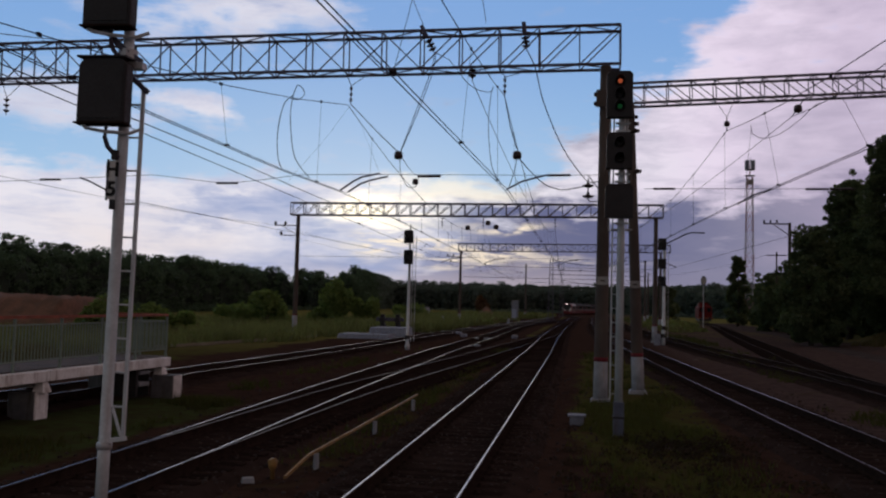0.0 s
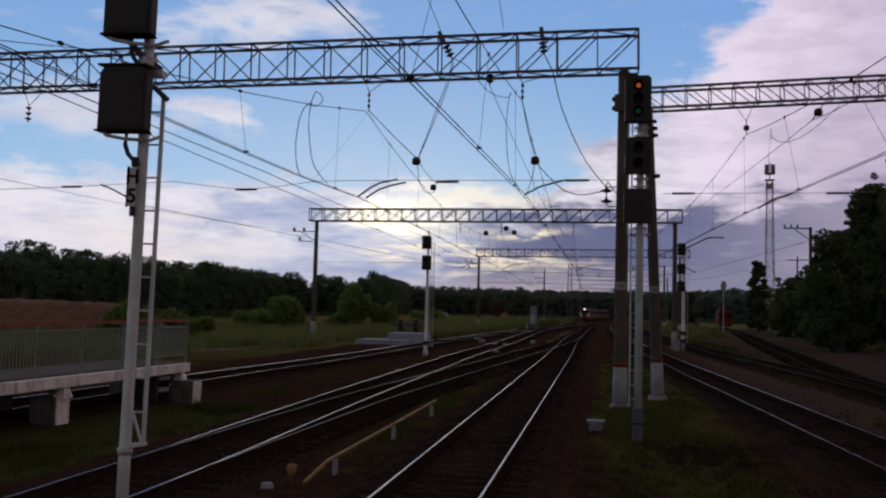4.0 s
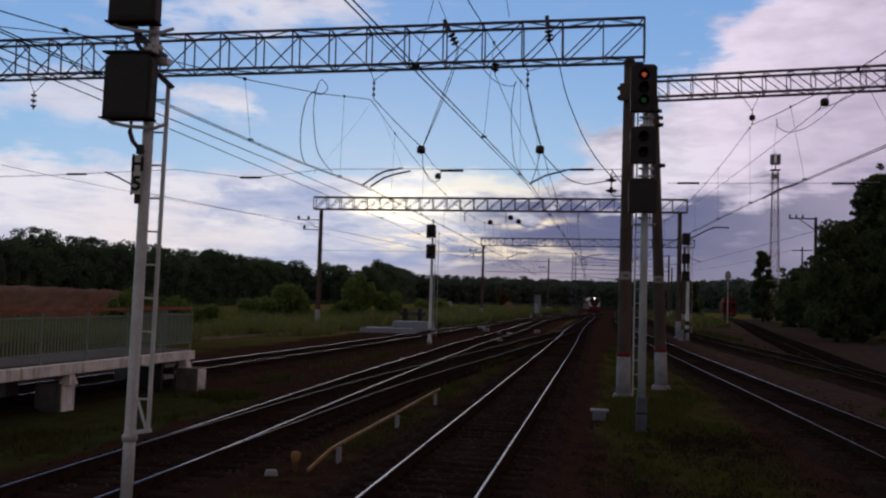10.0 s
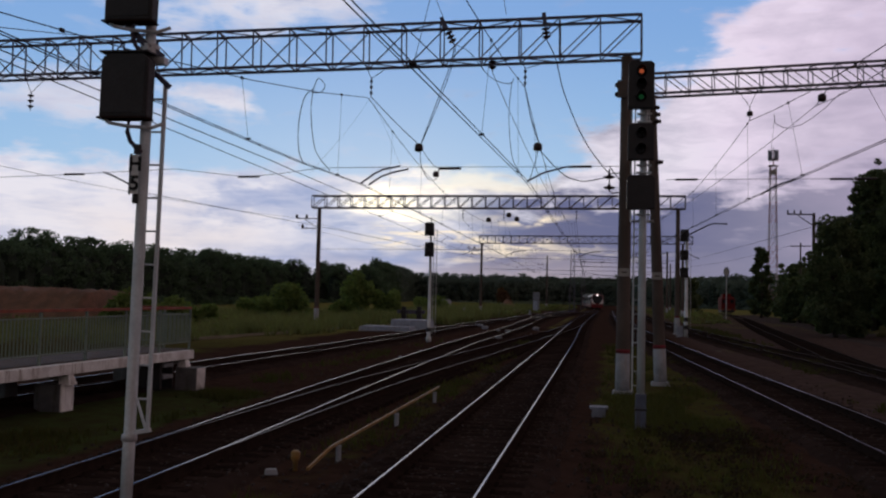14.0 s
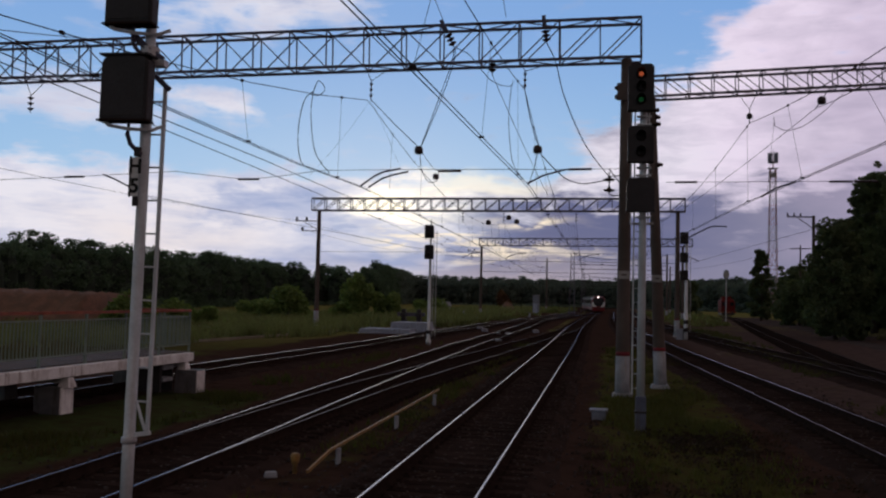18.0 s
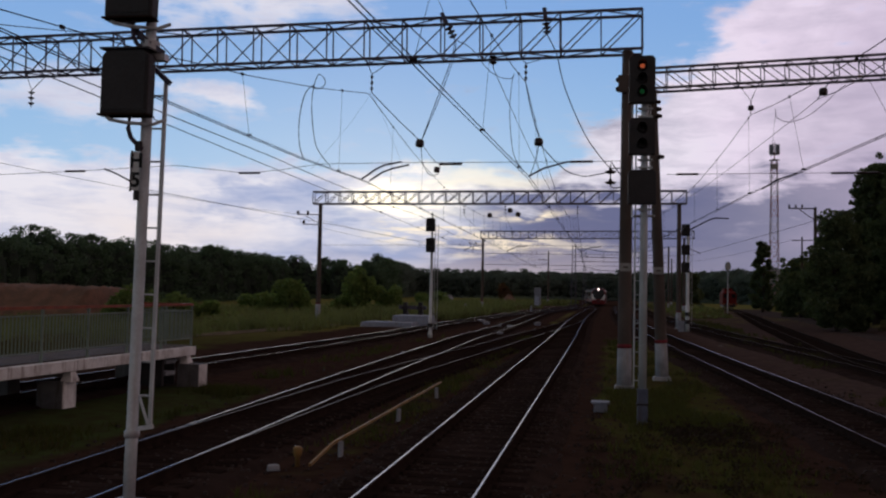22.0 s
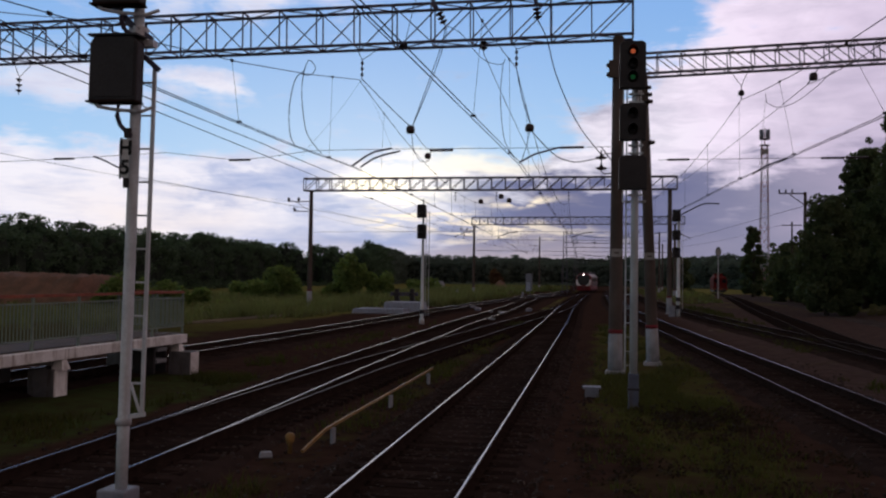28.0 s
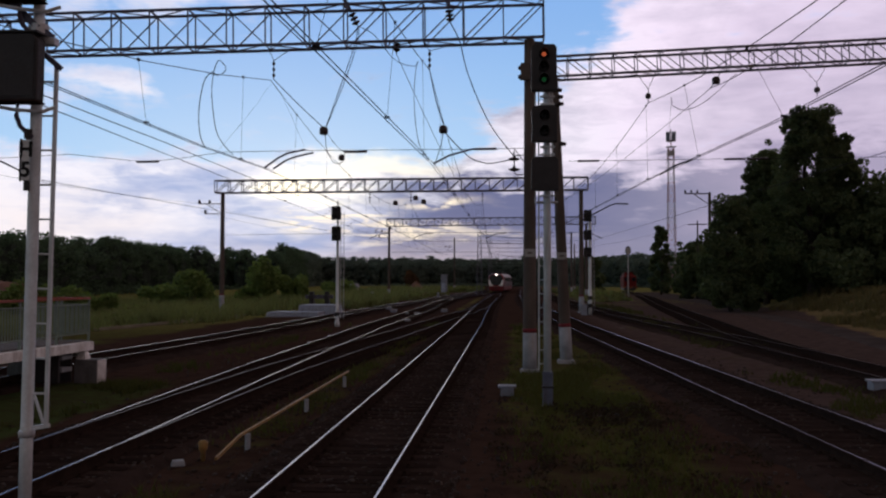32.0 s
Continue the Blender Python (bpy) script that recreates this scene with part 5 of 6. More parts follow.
# jumper cables: soft curves from insulator to insulator
for pts, r in (
    ([(-1.86, 29.1, 11.0), (-1.57, 29.2, 10.4), (-1.28, 29.3, 9.29), (-0.63, 29.4, 7.81), (0.1, 29.4, 6.80), (0.3, 29.4, 6.72), (0.6, 29.4, 6.74)], 0.017),
    ([(-2.13, 29.6, 7.6), (-1.75, 29.5, 7.15), (-1.24, 29.4, 6.66), (-0.85, 29.4, 6.5), (-0.52, 29.4, 6.47), (0.19, 29.4, 6.60)], 0.017),
    ([(-6.0, 29.5, 7.75), (-5.47, 29.4, 9.17), (-5.0, 29.2, 10.4), (-4.9, 29.1, 10.95)], 0.013),
    ([(-6.0, 29.5, 7.72), (-5.40, 29.4, 9.14), (-4.93, 29.2, 10.4), (-4.86, 29.1, 10.95)], 0.013),
    ([(-4.9, 29.1, 10.95), (-4.4, 29.2, 10.7), (-3.97, 29.4, 10.18), (-3.69, 29.4, 9.89), (-3.35, 29.4, 9.72), (-3.03, 29.4, 9.69), (-2.95, 29.4, 9.85)], 0.012),
    ([(-3.0, 29.4, 9.75), (-3.07, 29.4, 9.0), (-3.07, 29.4, 8.39), (-3.0, 29.4, 7.6), (-2.89, 29.4, 7.09), (-2.6, 29.4, 6.6)], 0.012),
    ([(-2.57, 29.4, 9.55), (-2.35, 29.5, 8.5), (-2.13, 29.6, 7.8)], 0.015),
    ([(-2.13, 29.6, 7.5), (-2.22, 29.5, 7.0), (-2.40, 29.4, 6.42)], 0.012),
    ([(-7.75, 29.4, 9.31), (-6.9, 29.5, 8.45), (-6.1, 29.6, 7.7)], 0.015),
    ([(-6.05, 29.6, 7.5), (-6.0, 29.6, 7.0), (-5.8, 29.6, 6.6), (-5.62, 29.6, 6.52), (-5.45, 29.6, 6.6), (-5.4, 29.6, 6.9)], 0.012),
    ([(-6.0, 29.6, 7.55), (-5.5, 29.6, 6.95), (-4.9, 29.6, 6.87)], 0.010),
    ([(-8.13, 24.5, 8.47), (-8.35, 24.5, 8.3), (-8.47, 24.5, 8.0), (-8.55, 24.5, 7.5), (-8.56, 24.5, 7.03), (-8.5, 24.5, 6.6), (-8.34, 24.4, 6.32)], 0.013),
    ([(-8.25, 24.6, 8.40), (-8.0, 24.6, 8.37), (-7.84, 24.6, 8.56), (-8.05, 24.6, 8.78), (-8.2, 24.6, 8.35), (-8.23, 24.6, 7.75), (-8.11, 24.6, 6.86), (-8.0, 24.9, 6.5), (-8.05, 26.0, 6.33)], 0.012),
    ([(-6.6, 29.4, 6.82), (-6.95, 29.4, 7.6), (-7.2, 29.4, 8.2), (-7.75, 29.4, 9.3)], 0.003),
    ([(-9.0, 27.0, 6.4), (-8.3, 28.5, 8.0), (-7.75, 29.4, 9.3)], 0.003),
):
    ctrl = [Vector(p) for p in pts]
    soft = []
    for i in range(len(ctrl) - 1):
        a, b, c, d = ctrl[max(i - 1, 0)], ctrl[i], ctrl[i + 1], ctrl[min(i + 2, len(ctrl) - 1)]
        for k in range(5):
            t = k / 5
            soft.append(tuple(0.5 * ((2 * b) + (c - a) * t + (2 * a - 5 * b + 4 * c - d) * t * t + (3 * b - a - 3 * c + d) * t**3)))
    soft.append(tuple(ctrl[-1]))
    part("jumper_cable", Shape().path(soft, r, 6), M_WIRE, hw, smooth=True)
pulley(hw, (-5.5, 29.6, 6.72), 0.1)
# cross-span wires that hold the contact wires sideways, with rod insulators
part("cross_span_wire", Shape().path([(-31, 29.4, 6.4), (-21.5, 29.4, 6.57), (-18.8, 29.4, 6.67), (-14.7, 29.4, 6.87), (-12.1, 29.4, 6.59), (-10.9, 29.4, 6.70), (-9.46, 29.4, 6.90), (-6.5, 29.4, 6.93), (-1.2, 29.4, 6.93), (0.62, 29.4, 6.95)], 0.010, 5), M_WIRE, hw)
part("cross_span_wire", Shape().path([(2.2, 33.1, 7.0), (6.0, 33.1, 7.03), (25.3, 33.1, 7.15)], 0.010, 5), M_WIRE, hw)
for x, y, z in ((-12.0, 29.4, 6.60), (-18.55, 29.4, 6.68), (-0.75, 29.4, 6.935), (-5.0, 29.4, 6.875), (2.9, 33.1, 7.005), (8.1, 33.1, 7.035), (8.9, 33.1, 7.04)):
    part("rod_insulator", Shape().tube((x - 0.38, y, z - 0.004), (x + 0.38, y, z + 0.004), 0.04, None, 8), M_INSUL, hw)
# registration arms
for pts in (
    [(-8.02, 29.4, 6.38), (-7.5, 29.2, 6.68), (-7.2, 29.1, 6.80), (-6.6, 29.0, 6.90)],
    [(-7.75, 29.4, 6.33), (-7.3, 29.4, 6.62), (-6.95, 29.4, 6.74), (-6.4, 29.4, 6.86)],
    [(-2.44, 29.4, 6.46), (-1.95, 29.4, 6.72), (-1.75, 29.4, 6.78), (-1.15, 29.4, 6.94)],
    [(5.45, 33.1, 6.48), (5.9, 33.1, 6.78), (6.1, 33.1, 6.86), (6.62, 33.1, 7.02)],
    [(-17.43, 29.4, 6.76), (-17.03, 29.4, 6.62), (-16.48, 29.4, 6.36), (-16.12, 29.4, 6.07)],
):
    part("registration_arm", Shape().path(pts, 0.032, 6), M_STEEL, hw)
# pole-top fittings
for x, y, z, n in ((0.42, 29.3, 9.55, 2), (0.42, 29.3, 9.25, 2), (1.8, 32.85, 9.55, 1), (1.84, 32.85, 9.3, 1), (1.86, 32.85, 9.05, 1), (1.95, 32.9, 7.6, 1)):
    part("pin_insulator", Shape().lathe((x, y, z), [(-0.1, 0.05), (0.0, 0.1), (0.05, 0.06), (0.1, 0.08), (0.14, 0.03)], 10, axis="x"), M_INSUL, hw, smooth=True)
part("bracket", Shape().box((0.55, 29.2, 9.4), (0.3, 0.1, 0.55)), M_COLUMN, hw)
part("bracket", Shape().box((1.66, 32.84, 9.3), (0.3, 0.1, 0.5)), M_COLUMN, hw)
# supports at the side gantry
hs = thing("catenary_support", (0, 0, 0), "insulator strings and jumper loop under the side gantry", "catenary support")
for x, z in ((5.05, 9.1), (11.0, 9.25)):
    for dx in (-0.5, 0.3):
        part("hanger", Shape().path([(x + dx, 33.1, 10.3), (x, 33.1, z + 0.5)], 0.010, 5), M_WIRE, hs)
    part("insulator_rod", Shape().path([(x, 33.1, z + 0.5), (x, 33.1, z)], 0.018, 6), M_STEEL, hs)
    pulley(hs, (x, 33.1, z + 0.25), 0.10)
part("insulator_rod", Shape().path([(7.68, 33.1, 10.25), (7.26, 33.1, 9.6)], 0.02, 6), M_STEEL, hs)
pulley(hs, (7.46, 33.1, 9.88), 0.14)
part("jumper_cable", Shape().path([(5.87, 33.1, 9.3), (5.9, 33.1, 9.0), (6.15, 33.1, 8.85), (6.4, 33.1, 8.82), (6.8, 33.1, 8.95), (7.15, 33.1, 9.17), (7.6, 33.1, 9.55), (7.98, 33.1, 9.95), (8.2, 33.1, 10.1)], 0.012, 6), M_WIRE, hs, smooth=True)
part("feeder_wire", Shape().path(hang((5.87, 33.1, 9.1), (5.3, 31.0, 6.4), 0.0, 4), 0.005, 4), M_WIRE, hs)
# hangers and arms at the second and third gantry
hf = thing("catenary_support", (0, 0, 0), "insulators and arms under the second gantry", "catenary support")
for x, z in ((-13.0, 9.9), (-9.1, 9.9), (-2.4, 9.9), (2.4, 9.9)):
    disc_string(hf, (x, 84.5, 10.9), (x, 84.5, z), 3, 0.13)
for x, d in ((-13.0, 1), (-8.9, 1), (-2.1, 1), (2.2, 1), (8.6, -1)):
    part("registration_arm", Shape().path([(x, 84.5, 6.55), (x + d * 0.9, 84.5, 6.95), (x + d * 1.9, 84.5, 7.05)], 0.04, 6), M_STEEL, hf)
part("cantilever_arm", Shape().path([(6.75, 84.3, 8.2), (7.4, 84.3, 8.55), (9.4, 84.3, 9.6), (9.85, 84.3, 9.73), (11.0, 84.3, 9.70)], 0.07, 6), M_STEEL, hf)
part("cross_span_wire", Shape().path([(-27, 84.5, 6.9), (-10, 84.5, 7.1), (6.7, 84.5, 7.1)], 0.014, 5), M_WIRE, hf)
for x, y, z in ((-7.75, 62.0, 7.97), (-6.35, 62.0, 8.32), (-5.80, 62.0, 8.05)):
    pulley(hf, (x, y, z), 0.17)
for y, x0, x1, z in ((146.9, -19, 12, 7.2), (146.9, -19, 12, 9.0), (225, -13, 14, 8.6)):
    part("cross_span_wire", Shape().path([(x0, y + 0.2, z), (x1, y + 0.2, z)], 0.03, 4), M_WIRE, hf)
# wires running back on the meadow side
fw = thing("feeder_line", (0, 0, 0), "feeder wires on pole brackets along the meadow side", "overhead wire")
for p, q, sag in (((-19.5, 8, 6.6), (-29.2, 84.3, 9.9), 0.5), ((-8.6, 6, 5.2), (-16.0, 29.1, 11.4), 0.1), ((-29.2, 84.3, 10.0), (-22.0, 147, 10.6), 0.9),
                  ((-29.2, 84.3, 9.2), (-22.0, 147, 9.8), 0.9), ((-1.2, 3, 9.6), (-3.2, 29.1, 11.9), 0.3), ((-2.8, 3, 9.9), (-5.3, 29.1, 11.9), 0.3)):
    part("feeder_wire", Shape().path(hang(p, q, sag), 0.010, 5), M_WIRE, fw)
for y, x, z in ((84.3, -27.1, 9.85), (147.0, -19.4, 10.5), (226.0, -13.4, 10.9)):
    br = part("bracket", Shape().bar((x, y, z), (x - 2.3, y, z), 0.09).bar((x, y, z - 0.95), (x - 1.7, y, z - 0.95), 0.08).bar((x, y, z - 0.9), (x - 1.6, y, z), 0.05), M_STEEL_FAR, fw)
    for dx in (-2.2, -1.2):
        part("pin_insulator", Shape().lathe((x + dx, y, z + 0.05), [(0, 0.05), (0.1, 0.16), (0.2, 0.1), (0.26, 0.14), (0.34, 0.03)], 10), M_INSUL, br)
    part("pin_insulator", Shape().lathe((x - 1.6, y, z - 0.9), [(0, 0.05), (0.1, 0.16), (0.2, 0.1), (0.26, 0.14), (0.34, 0.03)], 10), M_INSUL, br)
# single poles along the lines
for x, y, top in ((16, 222, 11.5), (-13.4, 226, 13.2)):
    po = thing("line_pole", (0, 0, 0), "concrete overhead line pole far along the tracks", "pole", "line poles")
    column(po, x, y, top, 0.22, 0.16, 1.3, plinth=False)
# street-side pole with a crossarm beside the bushes
po = thing("utility_pole", (0, 0, 0), "dark wooden utility pole with a crossarm and three insulators", "pole")
part("pole", Shape().lathe((28.5, 131, 0), [(-0.4, 0.28), (15.2, 0.2)], 10), M_BARK, po, smooth=True)
part("crossarm", Shape().bar((28.5, 131, 15.0), (25.0, 131, 15.03), 0.18).bar((28.35, 131, 13.5), (26.4, 131, 14.9), 0.1), M_STEEL, po)
for x in (25.1, 25.95, 26.8):
    part("pin_insulator", Shape().lathe((x, 131, 15.1), [(0, 0.06), (0.15, 0.15), (0.3, 0.09), (0.4, 0.12), (0.5, 0.03)], 10), M_INSUL, po)
po = thing("utility_pole", (0, 0, 0), "second utility pole carrying wires behind the bushes", "pole")
part("pole", Shape().lathe((32.1, 157, 0), [(-0.4, 0.18), (12.8, 0.12)], 10), M_BARK, po, smooth=True)
part("crossarm", Shape().bar((30.5, 157, 12.2), (33.7, 157, 12.25), 0.16), M_STEEL, po)
part("wire", Shape().path(hang((30.6, 157, 12.3), (15.0, 262, 12.0), 1.2), 0.02, 5), M_WIRE, po)


# ---------------------------------------------------------------- plants
def leaf_cloud(s, rng, centre, radii, count, size, slot=0):
    """Leaf sprays scattered through a lump: each a small bent quad."""
    for _ in range(count):
        while True:
            p = Vector((rng.uniform(-1, 1), rng.uniform(-1, 1), rng.uniform(-1, 1)))
            if 0.25 < p.length < 1:
                break
        c = Vector((centre[0] + p.x * radii[0], centre[1] + p.y * radii[1], centre[2] + p.z * radii[2]))
        a = Vector((rng.gauss(0, 1), rng.gauss(0, 1), rng.gauss(0, 0.7))).normalized()
        b = a.cross(Vector((rng.gauss(0, 1), rng.gauss(0, 1), rng.gauss(0, 1)))).normalized()
        u, w = size * rng.uniform(0.5, 1.25), size * rng.uniform(0.35, 0.8)
        n = a.cross(b) * (u * 0.2)
        i = len(s.v)
        s.v += [tuple(c - a * u), tuple(c + b * w + n), tuple(c + a * u), tuple(c - b * w + n)]
        s.f.append((i, i + 1, i + 2, i + 3))
        s.m.append(slot)


def raw_mesh(s, name, mats):
    me = bpy.data.meshes.new(name)
    me.from_pydata(s.v, [], s.f)
    for m in mats:
        me.materials.append(m)
    me.polygons.foreach_set("material_index", s.m)
    return me


def tree(x, y, h, spread, label, seed, leaves=5200, size=0.34, low=0.12, category="tree", leaf=None, lumps=26, group="", lump_k=1.0, k=1.0):
    """A tapered trunk with limbs and a crown of many small leaf sprays in uneven lumps."""
    rng = random.Random(seed)
    top = EYE_Z + (h + 0.2 - EYE_Z) * k
    x, y, spread, size = x * k, y * k, spread * k, size * k
    z0 = bank_height(x, y) - 0.1
    h = top - z0
    t = thing("tree", (x, y, z0), label, category, group)
    trunk, crown = Shape(), Shape()
    r = 0.022 * h
    bend = [Vector((rng.uniform(-0.3, 0.3) * k, rng.uniform(-0.3, 0.3) * k, h * 0.86 * k / 4)) for k in range(5)]
    for k in range(4):
        trunk.tube(bend[k], bend[k + 1], r * (1 - k * 0.2), r * (0.8 - k * 0.2), 9)
    for k in range(lumps):
        f = (k + 0.5) / lumps
        zz = h * (low + (0.97 - low) * f)
        a = k * 2.399 + rng.uniform(-0.4, 0.4)
        wide = spread * (0.45 + 0.75 * math.sin(math.pi * min(1, 0.2 + f * 0.78))) * rng.uniform(0.45, 1.0) * (1 - 0.25 * f)
        tip = Vector((math.cos(a) * wide, math.sin(a) * wide, zz))
        root = bend[min(3, int(f * 4))].lerp(bend[min(4, int(f * 4) + 1)], 0.3)
        root.z = min(root.z, zz - 0.1)
        if k % 2 == 0:
            trunk.tube(root, tip, r * 0.3, r * 0.06, 6)
        lump = spread * rng.uniform(0.24, 0.46) * lump_k
        leaf_cloud(crown, rng, tip, (lump * 1.15, lump * 1.15, lump * 0.85), leaves // lumps, size)
        for _ in range(3):
            off = Vector((rng.gauss(0, 1), rng.gauss(0, 1), rng.gauss(0, 0.8))).normalized() * lump * rng.uniform(0.9, 1.45)
            leaf_cloud(crown, rng, tip + off, (lump * 0.3,) * 3, leaves // lumps // 8, size * 0.85)
    part("trunk", trunk, M_BARK, t, smooth=True)
    part("crown", raw_mesh(crown, "crown", [leaf or M_LEAF]), None, t)
    return t


def bush(x, y, h, w, label, seed, leaf=None, leaves=1500, size=0.25, group="shrubs", k=1.0):
    x, y, w, h, size = x * k, y * k, w * k, h * k, size * k
    rng = random.Random(seed)
    b = thing("bush", (x, y, bank_height(x, y) - 0.1), label, "bush", group)
    s, st = Shape(), Shape()
    for k in range(9):
        a, q = k * 2.4, rng.uniform(0.1, 0.75)
        c = (math.cos(a) * w * q, math.sin(a) * w * q, h * rng.uniform(0.25, 0.85) * (1 - 0.35 * q))
        leaf_cloud(s, rng, c, (w * 0.42, w * 0.42, h * 0.3), leaves // 9, size)
        st.tube((0, 0, 0), c, 0.05, 0.015, 5)
    part("stems", st, M_BARK, b)
    part("foliage", raw_mesh(s, "foliage", [leaf or M_LEAF]), None, b)
    return b


DARK = "tall dark broadleaf tree with an uneven crown beside the sidings"
tree(24.6, 76, 16.8, 3.4, DARK, 11, 34000, 0.15, 0.10, lumps=90, lump_k=0.66, k=1.2)
tree(27.3, 76.5, 14.6, 1.7, DARK, 31, 12000, 0.165, 0.15, lumps=40, lump_k=0.9, k=1.2)
tree(19.4, 70, 12.4, 2.0, "mid-height dark tree at the edge of the thicket", 12, 16000, 0.16, 0.05, lumps=46, lump_k=1.0, k=1.43)
tree(21.3, 89, 10.6, 2.5, "mid-height dark tree at the edge of the thicket", 32, 13000, 0.2, 0.05, lumps=40, lump_k=1.0)
tree(22.4, 78, 11.8, 2.8, "dark slender tree within the thicket", 22, 11000, 0.21, 0.05, lumps=34, lump_k=0.85, k=1.41)
tree(31.0, 77, 8.6, 3.4, DARK, 13, 12000, 0.24, 0.08, lumps=34, k=1.2)
tree(27.0, 68, 9.5, 4.2, "broad dark tree low over the bank", 14, 12000, 0.22, 0.02, k=1.35)
tree(34.5, 72, 9.6, 4.6, "broad dark tree low over the bank", 15, 6000, 0.34, 0.02, k=1.25)
tree(41.0, 78, 11.0, 5.0, "broad dark tree low over the bank", 16, 5000, 0.36, 0.02, k=1.2)
tree(25.0, 88, 7.6, 3.0, "rounded dark tree in the thicket", 17, 5000, 0.34, 0.02, k=1.25)
tree(22.5, 66, 8.2, 4.0, "rounded dark tree in the thicket", 18, 11000, 0.22, 0.0, k=1.45)
tree(27.8, 100, 6.6, 3.0, "rounded dark tree in the thicket", 19, 4500, 0.38, 0.0, k=1.15)
tree(31.4, 118, 7.0, 3.2, "rounded dark tree in the thicket", 20, 4000, 0.42, 0.0)
tree(36.2, 140, 8.6, 4.6, "rounded dark tree in the thicket", 21, 4000, 0.45, 0.0)
tree(31.4, 190, 13.9, 1.75, "narrow upright dark tree by the tower", 23, 4200, 0.5, 0.05)
tree(40.0, 165, 9.6, 5.0, "rounded dark tree in the thicket", 24, 3600, 0.5, 0.0)
tree(30.6, 150, 6.4, 2.8, "rounded dark tree in the thicket", 51, 4000, 0.34, 0.0)
tree(32.2, 142, 8.2, 2.8, "rounded dark tree in the thicket", 52, 4000, 0.34, 0.0)
tree(31.2, 127, 8.4, 2.6, "rounded dark tree in the thicket", 53, 4500, 0.32, 0.0)
tree(44.0, 215, 11.0, 5.0, "rounded dark tree beyond the wagon", 25, 3600, 0.6, 0.0)
tree(22.5, 250, 9.0, 3.0, "small dark tree beyond the wagon", 26, 2600, 0.55, 0.0)
for i, (x, y, h, w) in enumerate(((29.8, 97, 4.6, 3.4), (31, 84, 4.4, 3.6), (36, 82, 4.6, 3.8), (42.5, 82, 5.0, 4.2), (31.2, 112, 5.0, 3.4), (30.5, 92, 4.8, 3.6), (31.5, 104, 5.0, 3.6), (49, 84, 5, 4.2), (28.8, 125, 4.6, 2.8), (33.4, 150, 4.2, 2.4), (31.5, 128, 5.4, 3.8), (37.5, 150, 5.8, 4.4))):
    bush(x, y, h, w, "dense dark shrub at the foot of the thicket", 40 + i, M_LEAF, 2600, 0.30)
for x, y, h, w in ((-38.6, 78, 3.0, 2.3), (-36.9, 80, 2.4, 1.7), (-40.6, 79, 2.3, 1.8)):
    bush(x, y, h, w, "bright green leafy shrub at the meadow edge", int(-x * 10), M_LEAF_BUSH, 2200, 0.26)
MEADOW = "light green rounded shrub standing in the meadow"
for i, (x, y, h, w) in enumerate(((-43.3, 78, 3.6, 2.7), (-47.5, 84, 2.6, 2.2), (-41.0, 116, 5.0, 2.7), (-45.0, 118, 2.8, 2.2), (-32.6, 120, 6.2, 2.5), (-29.0, 122, 4.2, 2.4), (-36.0, 124, 3.2, 2.6), (-56, 98, 3.2, 2.6), (-50, 128, 3.4, 3.0), (-33, 175, 4.0, 3.6))):
    bush(x, y, h, w, MEADOW, 60 + i, M_LEAF_BUSH, 2000, 0.30)


